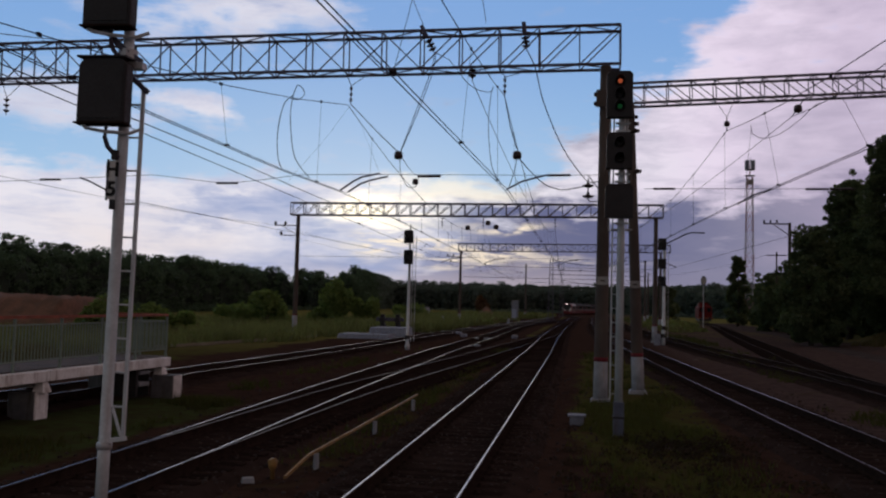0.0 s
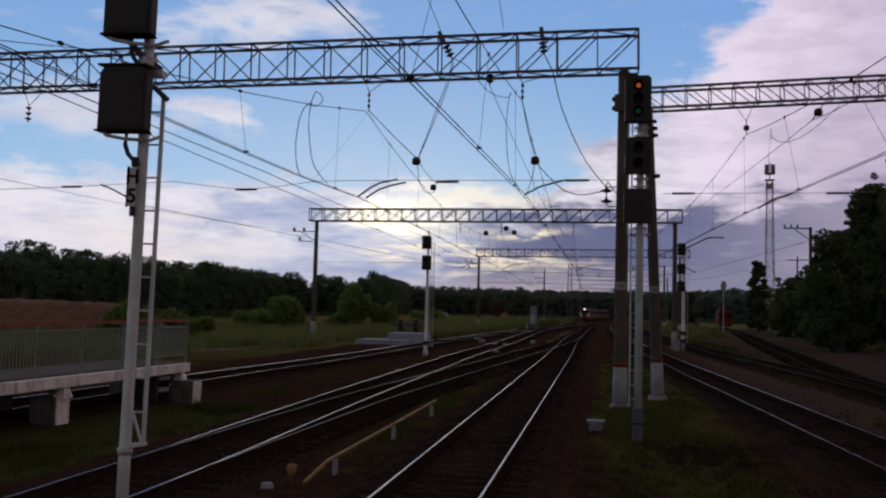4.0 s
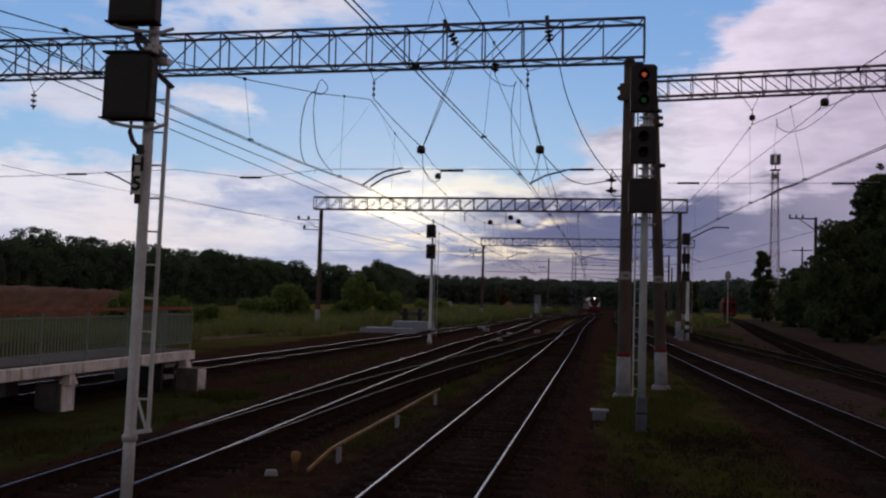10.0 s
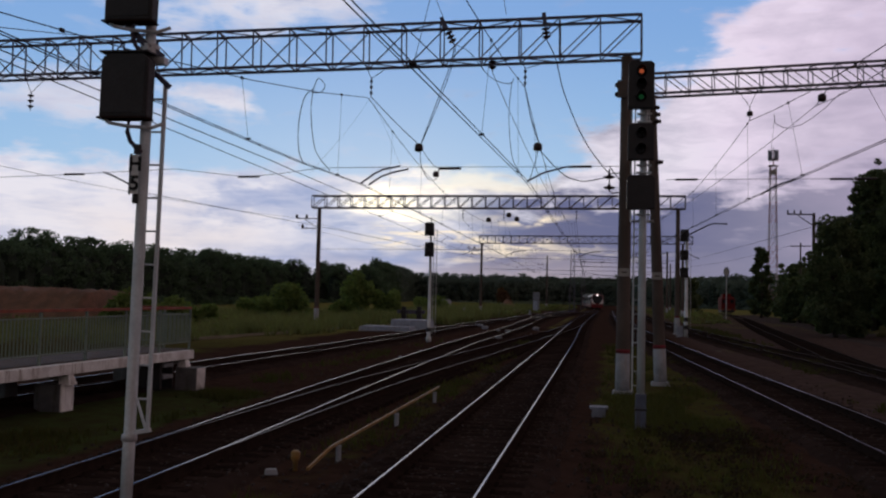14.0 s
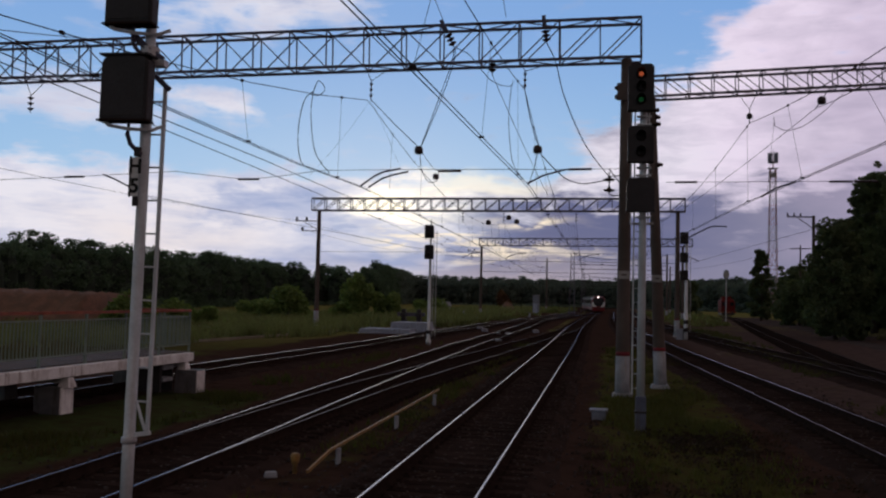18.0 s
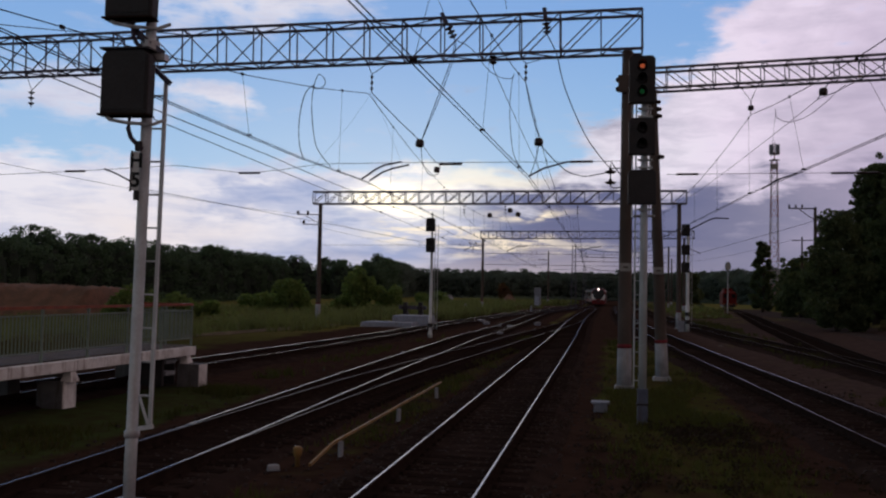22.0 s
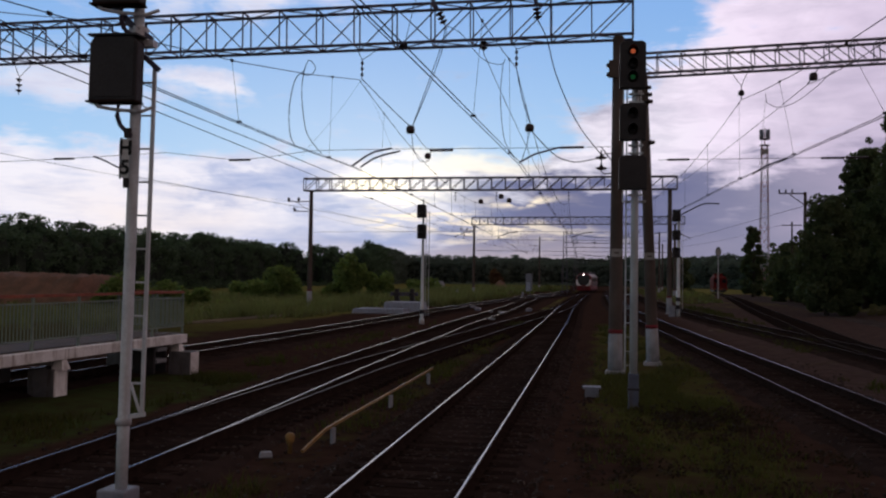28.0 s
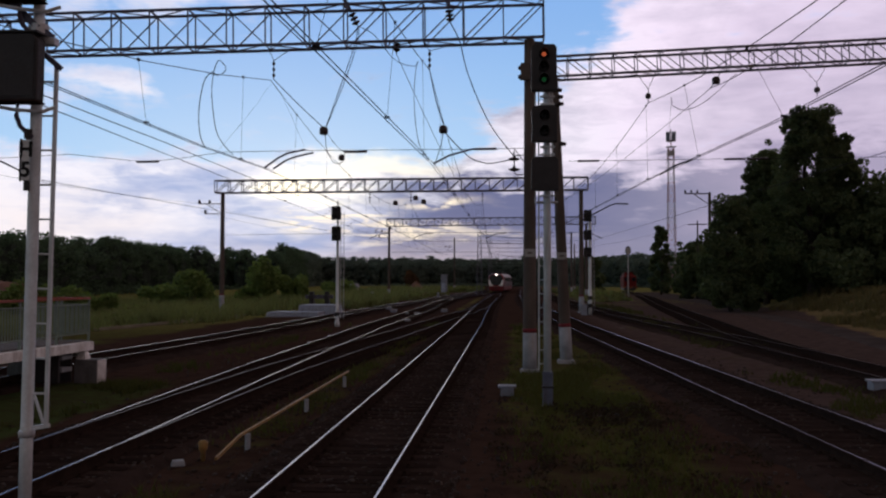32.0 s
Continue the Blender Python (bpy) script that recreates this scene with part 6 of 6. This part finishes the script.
def forest():
    """The wood behind the meadow: leaf lumps in two uneven rows along its edge."""
    edge = [(47, 150), (41, 158), (35.9, 172), (30, 200), (25, 245), (20, 298), (14.7, 305), (13.2, 380), (12.2, 455), (7.6, 445), (2.2, 480), (-2, 470), (-5.6, 430), (-9.2, 390), (-14, 330), (-20, 300)]
    rng = random.Random(5)
    near, off = Shape(), Shape()
    for (a0, d0), (a1, d1) in zip(edge, edge[1:]):
        p = Vector((-math.sin(radians(a0)) * d0, math.cos(radians(a0)) * d0, 0))
        q = Vector((-math.sin(radians(a1)) * d1, math.cos(radians(a1)) * d1, 0))
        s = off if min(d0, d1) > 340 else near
        n = max(3, int((q - p).length / (3.4 if d0 > 340 else 4.2)))
        for i in range(n):
            for row in range(3):
                c = p.lerp(q, (i + rng.random()) / n)
                c = c * (1 + row * 0.035 + rng.uniform(0, 0.02))
                dist = c.length
                h = (10.4 + row * 1.5 + rng.uniform(-0.75, 0.75) * (0.5 if dist > 290 else 1.0) + 1.7 * max(0.0, min(1.0, (330 - dist) / 60))) * (1.22 if dist > 350 else 1.0)
                if rng.random() < 0.08:
                    h += 1.3
                if 12.5 < a0 < 26:
                    h += 1.5
                elif a0 > 35:
                    h -= 1.2 if a0 > 40 else 0.4
                z0, w = -1.4, rng.uniform(2.8, 4.6) * (1.3 if dist > 340 else 1.0)
                size = 0.20 + dist * 0.0006
                # a rounded heart coloured dark for inner shade, then leaf clumps over its crown
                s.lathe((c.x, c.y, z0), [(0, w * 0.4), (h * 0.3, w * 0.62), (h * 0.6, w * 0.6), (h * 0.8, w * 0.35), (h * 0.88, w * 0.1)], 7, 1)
                for k in range(20 if row else 30):
                    f = 0.10 + 0.87 * rng.random() ** 0.75
                    rr = w * math.sqrt(max(0.05, 1 - (max(f - 0.4, 0) / 0.6) ** 2)) * rng.uniform(0.6, 1.05)
                    ang = rng.uniform(0, 6.283)
                    cl = rng.uniform(0.8, 1.6) * (1.2 if dist > 340 else 1.0)
                    leaf_cloud(s, rng, (c.x + math.cos(ang) * rr, c.y + math.sin(ang) * rr, z0 + h * f * 0.97), (cl * 1.2, cl * 1.2, cl * 0.75), 42, size)
                leaf_cloud(s, rng, (c.x, c.y, z0 + h * 0.93), (w * 0.45, w * 0.45, 0.8), 60, size)
            # low growth along the edge of the wood
            c = p.lerp(q, (i + rng.random()) / n) * 0.975
            low = rng.uniform(1.2, 2.6)
            for k in range(4):
                leaf_cloud(s, rng, (c.x + rng.uniform(-3, 3), c.y + rng.uniform(-2, 2), -1.2 + low * 0.5), (1.7, 1.7, low * 0.6), 60, size)
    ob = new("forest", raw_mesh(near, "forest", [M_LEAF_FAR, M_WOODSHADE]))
    tagged(ob, "dark mixed wood lining the far side of the meadow", "forest", kind="stuff")
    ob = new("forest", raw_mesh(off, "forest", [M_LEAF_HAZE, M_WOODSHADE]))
    tagged(ob, "hazy dark wood beyond the bend of the line", "forest", kind="stuff")
    ridge = Shape()
    r2 = random.Random(8)
    for i in range(150):
        a = radians(18 - 38 * i / 149)
        d = 640 + r2.uniform(0, 60)
        leaf_cloud(ridge, r2, (-math.sin(a) * d, math.cos(a) * d, 7), (9, 9, 9.5 + 2.5 * math.sin(i * 0.11)), 170, 1.5)
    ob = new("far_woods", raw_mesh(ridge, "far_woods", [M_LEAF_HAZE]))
    tagged(ob, "low wooded ridge on the horizon", "forest", kind="stuff")


forest()


def grass(name, label, boxes, seed, mat, blade=0.16, width=0.012, gaps=-0.05):
    """Tufts of narrow blades over stretches (x0, x1, y0, y1, count)."""
    rng = random.Random(seed)
    s = Shape()
    for x0, x1, y0, y1, count in boxes:
        for _ in range(count):
            x, y = rng.uniform(x0, x1), y0 + (y1 - y0) * rng.random() ** 1.5
            if noise.noise((x * 0.5, y * 0.35, 7.0)) < gaps + 0.25 * rng.random():
                continue
            if rng.random() > min(x - x0, x1 - x, (y - y0) * 0.5, (y1 - y) * 0.5) / 0.9:
                continue
            if x > 12 and x < ROAD(max(20, min(y, 230))) + 2.0:
                continue
            z = bank_height(x, y) - 0.02
            for _ in range(4):
                a, h = rng.uniform(0, 6.28), blade * rng.uniform(0.4, 1.3) * (1 + 0.012 * y)
                w = width * (1 + 0.03 * y)
                dx, dy = math.cos(a), math.sin(a)
                lx, ly = rng.gauss(0, 0.35) * h, rng.gauss(0, 0.35) * h
                px, py = x + rng.uniform(-0.08, 0.08), y + rng.uniform(-0.08, 0.08)
                i = len(s.v)
                s.v += [(px - dx * w, py - dy * w, z), (px + dx * w, py + dy * w, z), (px + lx + dx * w * 0.3, py + ly + dy * w * 0.3, z + h)]
                s.f.append((i, i + 1, i + 2))
                s.m.append(0)
    ob = new(name, raw_mesh(s, name, [mat]))
    return tagged(ob, label, "grass", kind="stuff")


grass("yard_grass", "sparse low grass on the island and verges", [(0.0, 3.7, 27, 60, 4000), (-0.3, 3.9, 7, 19, 1300), (8.4, 15.0, 40, 110, 4200), (-11.8, -9.3, 9, 27, 5000), (-5.5, -4.0, 9, 60, 2600), (7.4, 9.6, 20, 30, 900), (-12.0, -9.8, 27, 60, 800)], 3, M_GRASSDRY)
grass("island_grass", "patch of short green grass round the signal foot", [(0.0, 3.4, 20.2, 31, 5200), (-0.2, 3.8, 12, 21, 800)], 6, M_GRASSGREEN, 0.12, 0.012, -0.28)
grass("meadow_grass", "tall rough grass of the meadow beyond the tracks", [(-80, -24, 45, 150, 16000), (-30, -20, 60, 200, 5000), (-20, -14, 90, 200, 2500)], 4, M_GRASS, 0.55, 0.02)


def scrub():
    """Low rough scrub and weeds over the far meadow."""
    rng, s = random.Random(77), Shape()
    for x0, x1, y0, y1, count in ((-75, -24, 62, 150, 260), (-42, -13, 130, 270, 240), (10.5, 23, 125, 260, 110), (-22, -9, 215, 330, 90)):
        for _ in range(count):
            x, y = rng.uniform(x0, x1), rng.uniform(y0, y1)
            if abs(x - LINE_F(max(34, min(y, 238)))) < 3 and x > 0:
                continue
            w, h = rng.uniform(0.7, 2.4), rng.uniform(0.35, 1.1)
            leaf_cloud(s, rng, (x, y, bank_height(x, y) + h * 0.45), (w, w, h * 0.6), int(26 + 22 * w), 0.16 + 0.0011 * y)
    ob = new("meadow_scrub", raw_mesh(s, "meadow_scrub", [M_SCRUB]))
    tagged(ob, "low rough scrub and weeds scattered over the meadow", "scrub", kind="stuff")


scrub()


def dead_weeds():
    """Low brown dead growth in clumps on the island before the signal foot."""
    rng, s = random.Random(31), Shape()
    for _ in range(60):
        x, y = rng.gauss(2.35, 0.75), rng.gauss(20.3, 1.0)
        leaf_cloud(s, rng, (x, y, GROUND_Z + 0.06), (0.26, 0.26, rng.uniform(0.05, 0.16)), 34, 0.045)
    for _ in range(150):
        x, y = rng.uniform(-0.2, 4.2), rng.uniform(8.5, 19.5)
        leaf_cloud(s, rng, (x, y, GROUND_Z + 0.03), (0.22, 0.3, rng.uniform(0.03, 0.09)), 22, 0.04)
    ob = new("dead_weeds", raw_mesh(s, "dead_weeds", [M_DEADWEED]))
    tagged(ob, "low dark brown dead weeds in clumps on the grass island", "weeds", kind="stuff")


dead_weeds()


def earth_bank():
    """A long heap of dug earth at the meadow's edge."""
    s = Shape()
    nx, ny = 200, 26
    for j in range(ny + 1):
        for i in range(nx + 1):
            x = -120 + 68 * i / nx
            y = 84 + 18 * j / ny
            side = max(0.0, min(1.0, 1.6 * math.sin(math.pi * j / ny))) ** 0.8
            end = min(1.0, (nx - i) / 3.0) ** 0.7
            z = -1.3 + 4.0 * side * end * (0.90 + 0.07 * noise.noise((x * 0.10, y * 0.2, 2.0)) + 0.07 * noise.noise((x * 0.8, y * 0.8, 4.0)) + 0.10 * noise.noise((x * 1.9, y * 1.9, 6.0)))
            s.v.append((x + 0.4 * noise.noise((x, y, 1.0)), y, z))
    k = nx + 1
    for j in range(ny):
        s.quad_faces([(j * k + i, j * k + i + 1, j * k + k + i + 1, j * k + k + i) for i in range(nx)])
    tagged(part("earth_bank", s, M_EARTH, smooth=True), "long heap of bare brown earth at the meadow edge", "earth bank", kind="structure")


earth_bank()

grass("bank_grass", "dry brownish grass on the bank beside the gravel track", [(17.5, 26, 36, 52, 3500), (21, 36, 48, 70, 6000), (25, 46, 66, 92, 7000)], 9, M_GRASSBROWN, 0.30, 0.016, -0.3)


def gravel_track():
    """A worn service road from the wagon past the thicket."""
    mid = ROAD
    wide = smooth_line([(20, 2.2), (55, 2.4), (75, 2.8), (95, 3.8), (120, 6), (150, 9), (180, 11), (230, 12)])
    s, ys = Shape(), list(np.arange(20, 231, 2.0))
    for y in ys:
        w = wide(y) * (1 + 0.15 * noise.noise((y * 0.3, 0, 0)))
        for k in range(7):
            x = mid(y) + w * (k / 6 - 0.5)
            s.v.append((x, y, bank_height(x, y) + (0.045 if 0 < k < 6 else -0.05)))
    for j in range(len(ys) - 1):
        s.quad_faces([(j * 7 + k, j * 7 + k + 1, j * 7 + 8 + k, j * 7 + 7 + k) for k in range(6)])
    tagged(part("road", s, M_GRAVEL, smooth=True), "grey-brown gravel service road beside the sidings", "road", kind="structure")


gravel_track()
stones("ballast_stones", [LINE_A, LINE_A, LINE_B1, LINE_D], 5, 40, 9000, 21)

hp = Shape()
for j in range(13):
    for i in range(17):
        u, w = i / 8 - 1, j / 6 - 1
        q = max(0.0, 1 - math.hypot(u * 1.0, w))
        hp.v.append((-18.9 + u * 3.0, 186 + w * 3.5, -0.8 + 3.6 * q ** 0.8 * (0.9 + 0.2 * noise.noise((u * 4, w * 4, 1.0)))))
for j in range(12):
    hp.quad_faces([(j * 17 + i, j * 17 + i + 1, j * 17 + i + 18, j * 17 + i + 17) for i in range(16)])
tagged(part("earth_mound", hp, M_EARTH, smooth=True), "small mound of pale brown earth in the meadow", "earth mound")
bush(-20.8, 195, 5.2, 2.0, "rusty brown dry shrub beside the earth heap", 91, M_LEAF_RUST, 1500, 0.35)


# ---------------------------------------------------------------- tower, wagon, houses
def lattice_tower():
    t = thing("lattice_tower", (53.0, 300, -0.3), "tall red and white lattice communications tower with antennas", "tower")
    h = 46.5
    half = lambda z: 1.5 - 0.65 * z / h
    for sx, sy in ((-1, -1), (1, -1), (1, 1), (-1, 1)):
        part("leg", Shape().bar((sx * half(0), sy * half(0), 0), (sx * half(h), sy * half(h), h), 0.13), M_TOWER, t)
    n = 16
    for i in range(n):
        z0, z1 = h * i / n, h * (i + 1) / n
        for (ax, ay), (bx, by) in (((-1, -1), (1, -1)), ((1, -1), (1, 1)), ((1, 1), (-1, 1)), ((-1, 1), (-1, -1))):
            part("brace", Shape().bar((ax * half(z0), ay * half(z0), z0), (bx * half(z1), by * half(z1), z1), 0.085), M_TOWER, t)
            part("brace", Shape().bar((bx * half(z0), by * half(z0), z0), (ax * half(z1), ay * half(z1), z1), 0.085), M_TOWER, t)
            part("girt", Shape().bar((ax * half(z1), ay * half(z1), z1), (bx * half(z1), by * half(z1), z1), 0.085), M_TOWER, t)
    part("platform", Shape().lathe((0, 0, h), [(0, 1.7), (0.15, 1.7)], 12), M_STEEL_FAR, t)
    part("mast", Shape().tube((0, 0, h), (0, 0, h + 6), 0.2, 0.1, 8), M_TOWER, t)
    for i in range(9):
        a = i * 2 * math.pi / 9
        part("antenna", Shape().box((1.35 * math.cos(a), 1.35 * math.sin(a), h + 3.6), (0.5, 0.3, 2.9), 0, math.degrees(a)), M_GREYBOX, t)
        part("antenna", Shape().box((1.0 * math.cos(a), 1.0 * math.sin(a), h - 2.0), (0.35, 0.35, 1.5), 0, math.degrees(a)), M_HOUSE, t)
    part("railing", Shape().lathe((0, 0, h + 1.9), [(0, 1.6), (0.2, 1.6)], 12), M_STEEL_FAR, t)


lattice_tower()
wg = thing("service_wagon", (27.4, 208, 0), "small red-orange rail service wagon parked on the siding", "rail wagon")
part("body", Shape().box((0, 2.5, 2.3), (2.9, 6.0, 2.6)), M_LOCORED, wg, bevel=0.12)
part("roof", Shape().box((0, 2.5, 3.7), (2.8, 5.8, 0.5), 0, 0, 0.8), M_LOCORED, wg, bevel=0.1)
part("cab_top", Shape().box((0, 3.5, 4.2), (2.0, 3.0, 0.7), 0, 0, 0.85), M_LOCORED, wg)
part("end_beam", Shape().box((0, -0.7, 1.1), (3.3, 0.4, 0.35)), M_ORANGE, wg, "orange buffer beam")
part("underframe", Shape().box((0, 2.6, 0.75), (2.6, 6.6, 0.5)), M_BLACK, wg)
for dx in (-0.8, 0.8):
    part("window", Shape().box((dx, -0.52, 2.9), (0.8, 0.06, 0.8)), M_GLASS, wg)
    part("buffer", Shape().lathe((dx, -0.9, 1.1), [(-0.3, 0.24), (-0.25, 0.25), (-0.2, 0.1), (0.2, 0.1)], 12, axis="y"), M_BLACK, wg)
    for y in (0.9, 4.3):
        part("wheel", Shape().lathe((dx * 0.95, y, 0.475), [(-0.06, 0.47), (0.06, 0.475)], 18, axis="x"), M_BLACK, wg)
mp = thing("marker_board", (25.3, 110, bank_height(25.3, 110)), "slim pale post on a concrete footing beside the gravel road", "post")
part("post", Shape().tube((0, 0, -0.1), (0, 0, 3.2), 0.06, 0.05, 8), M_GALV, mp)
part("footing", Shape().box((0, 0, 0.2), (0.7, 0.6, 0.5), 0, 0, 0.85), M_COLUMN, mp, bevel=0.04)
part("cap", Shape().box((0, -0.02, 3.2), (0.3, 0.1, 0.2)), M_GALV, mp)
sp = thing("loading_gauge_sign", (21.5, 165.5, GROUND_Z), "tall thin grey post with an oval sign plate", "sign")
part("post", Shape().tube((0, 0, -0.2), (0, 0, 8.2), 0.10, 0.08, 10), M_GALV, sp)
for nm, r, y, m in (("plate_rim", 0.52, -0.08, M_GREYBOX), ("plate", 0.40, -0.13, M_HOUSE)):
    el = Shape().lathe((0, y, 0), [(-0.02, r), (0.02, r)], 20, axis="y")
    el.v = [(x, yy, 8.3 + z * 1.65) for x, yy, z in el.v]
    part(nm, el, m, sp)
for x, y, w, d, h, m in ((-38, 215, 4.5, 3, 1.6, M_HOUSE), (1.5, 560, 12, 9, 6, M_HOUSE), (14, 600, 14, 9, 7, M_HOUSE), (-9, 620, 12, 9, 6, M_HOUSE)):
    hs = thing("small_house", (x, y, -0.8), "small pale house with a dull pitched roof in the distance", "house", "distant houses")
    part("wall", Shape().box((0, 0, h / 2), (w, d, h)), m, hs)
    r = Shape()
    r.v = [(-w * 0.55, -d * 0.55, h), (w * 0.55, -d * 0.55, h), (w * 0.55, d * 0.55, h), (-w * 0.55, d * 0.55, h), (-w * 0.5, 0, h + d * 0.35), (w * 0.5, 0, h + d * 0.35)]
    r.quad_faces([(0, 1, 5, 4), (2, 3, 4, 5), (0, 4, 3), (1, 2, 5), (0, 3, 2, 1)])
    part("roof", r, M_ROOF, hs)
    part("window", Shape().box((w * 0.2, -d / 2 - 0.02, h * 0.55), (w * 0.16, 0.06, h * 0.3)), M_GLASS, hs)


# ---------------------------------------------------------------- the train
CAR_LEN, CAR_GAP = 21.5, 0.6


def loft(sections, slot=0, caps=True):
    """A skin over cross-sections, each a list of (x, z) at its y."""
    s = Shape()
    n = len(sections[0][1])
    for y, prof in sections:
        s.v += [(x, y, z) for x, z in prof]
    for i in range(len(sections) - 1):
        s.quad_faces([(i * n + k, i * n + (k + 1) % n, (i + 1) * n + (k + 1) % n, (i + 1) * n + k) for k in range(n)], slot)
    if caps:
        s.quad_faces([tuple(range(n)), tuple(range((len(sections) - 1) * n, len(sections) * n))], slot)
    return s


def body_profile(w, z0, z1, top):
    """Rounded coach section from floor z0 to roof top."""
    h = w / 2
    return [(-h * 0.94, z0), (h * 0.94, z0), (h, z0 + 0.25), (h, z1), (h * 0.9, z1 + 0.32), (h * 0.62, top - 0.1), (0, top), (-h * 0.62, top - 0.1), (-h * 0.9, z1 + 0.32), (-h, z1), (-h, z0 + 0.25)]


def coach(front, group):
    """One car; its own space has y running from its front (0) backwards (positive), rail heads at z = 0."""
    lab = "white and red electric train head car with lit headlamp" if front else "dark grey and red electric train coach with dark windows"
    c = thing("train_car", (0, 0, 0), lab, "train", group)
    nose = 1.5 if front else 0.0
    part("body", loft([(nose, body_profile(3.46, 1.25, 3.35, 4.15)), (CAR_LEN, body_profile(3.46, 1.25, 3.35, 4.15))]), M_TRAINBODY if front else M_TRAINDARK, c)
    for sx in (-1, 1):
        part("side_panel", Shape().box((sx * 1.735, CAR_LEN / 2 + nose / 2, 1.75), (0.03, CAR_LEN - nose - 0.3, 0.8)), M_TRAINGREY, c, "pale lower side panel")
    part("skirt", Shape().box((0, CAR_LEN / 2 + nose / 2, 0.85), (3.3, CAR_LEN - nose - 0.2, 0.8)), M_TRAINRED, c, "red painted skirt")
    part("roof_equipment", Shape().box((0, 6.5, 4.3), (2.0, 4.0, 0.45), 0, 0, 0.9).box((0, 14.5, 4.3), (2.0, 5.0, 0.45), 0, 0, 0.9), M_TRAINDARK, c)
    for sx in (-1, 1):
        for k in range(8):
            part("window", Shape().box((sx * 1.735, 3.6 + k * 2.25, 2.75), (0.03, 1.6, 0.95)), M_GLASS, c)
        for y in (5.0, 16.5):
            part("door", Shape().box((sx * 1.74, y + 0.1, 2.2), (0.03, 1.2, 2.0)), M_TRAINRED, c, "red sliding door")
        for y in (2.2, 4.6, CAR_LEN - 4.6, CAR_LEN - 2.2):
            part("wheel", Shape().lathe((sx * 0.79, y, 0.46), [(-0.06, 0.46), (0.07, 0.46)], 16, axis="x"), M_BLACK, c)
    for y in (3.4, CAR_LEN - 3.4):
        part("bogie", Shape().box((0, y, 0.55), (2.3, 3.6, 0.45)), M_BLACK, c)
    if front:
        full = body_profile(3.46, 1.25, 3.35, 4.15)
        mid = [(x * 0.985, z - 0.06 if z > 3.4 else z) for x, z in full]
        tip = [(x * 0.9, z - 0.30 if z > 3.4 else z) for x, z in full]
        part("nose", loft([(1.5, full), (0.5, mid), (0.0, tip)]), M_TRAINRED, c, "dark red nose")
        for sx in (-1, 1):
            ck = Shape()
            cheek = [(0.30, 1.42), (1.45, 1.35), (1.60, 1.9), (1.60, 2.75), (1.36, 2.75), (1.16, 2.0), (0.70, 1.5)]
            ck.v = [(sx * x, -0.07, z) for x, z in cheek] + [(sx * x, 0.25, z) for x, z in cheek]
            ck.quad_faces([tuple(range(7)), tuple(range(13, 6, -1))] + [(k, (k + 1) % 7, 7 + (k + 1) % 7, 7 + k) for k in range(7)])
            part("cheek_panel", ck, M_TRAINWHITE, c, "white front cheek panel")
        w = Shape()
        face = [(-0.7, 1.5), (0.7, 1.5), (1.25, 2.1), (1.42, 3.3), (1.05, 3.84), (-1.05, 3.84), (-1.42, 3.3), (-1.25, 2.1)]
        w.v = [(x, -0.05, z) for x, z in face] + [(x, 0.3, z) for x, z in face]
        w.quad_faces([tuple(range(8)), tuple(range(15, 7, -1))] + [(k, (k + 1) % 8, 8 + (k + 1) % 8, 8 + k) for k in range(8)])
        part("windscreen", w, M_SCREEN, c, "dark windscreen")
        part("front_apron", Shape().box((0, 0.35, 0.80), (3.0, 0.9, 1.0), 0, 0, 1.04), M_TRAINRED, c, "red front apron", bevel=0.1)
        part("coupler", Shape().box((0, -0.35, 1.0), (0.4, 0.8, 0.4)), M_BLACK, c)
        part("headlamp", Shape().lathe((0, 0.12, 3.86), [(-0.22, 0.05), (-0.20, 0.16), (0.1, 0.18)], 16, axis="y"), M_HEADLIGHT, c, "bright white headlamp")
        for sx in (-1, 1):
            part("marker_lamp", Shape().box((sx * 1.2, -0.06, 1.55), (0.3, 0.12, 0.16)), M_GLASS, c)
    return c


TRAIN = [coach(True, "train cars")]
TRAIN += [coach(False, "train cars")]
for _ in range(2):
    TRAIN.append(copy_thing(TRAIN[1], Matrix.Identity(4)))


def train_front(t):
    """Where the head of the train is along the line: it slows down on the way in."""
    late = max(0.0, t - 24.0)
    return 350.0 - 7.6 * t + 0.085 * t * t + 0.13 * late * late


def on_line(y_start, dist):
    """The y that lies dist metres further along the main line than y_start."""
    y, left = y_start, dist
    while left > 0:
        step = min(1.0, left)
        y += step / math.hypot(1, LINE_B1(y + 0.5) - LINE_B1(y - 0.5))
        left -= step
    return y


def motions():
    """All that moves: the cars of the train, which leave the main line over the crossover."""
    for i, car in enumerate(TRAIN):
        rows = []
        for k in range(17):
            t = 2.0 * k
            yf = on_line(train_front(t), i * (CAR_LEN + CAR_GAP))
            a, b = on_line(yf, 3.0), on_line(yf, CAR_LEN - 3.0)
            d = Vector((LINE_B1(b) - LINE_B1(a), b - a, 0)).normalized()
            p = Vector((LINE_B1(a), a, 0)) - d * 3.0
            rows.append((t, pose(p.x, p.y, 0, 0, 0, math.degrees(math.atan2(-d.x, d.y)))))
        walk(car, rows)


motions()
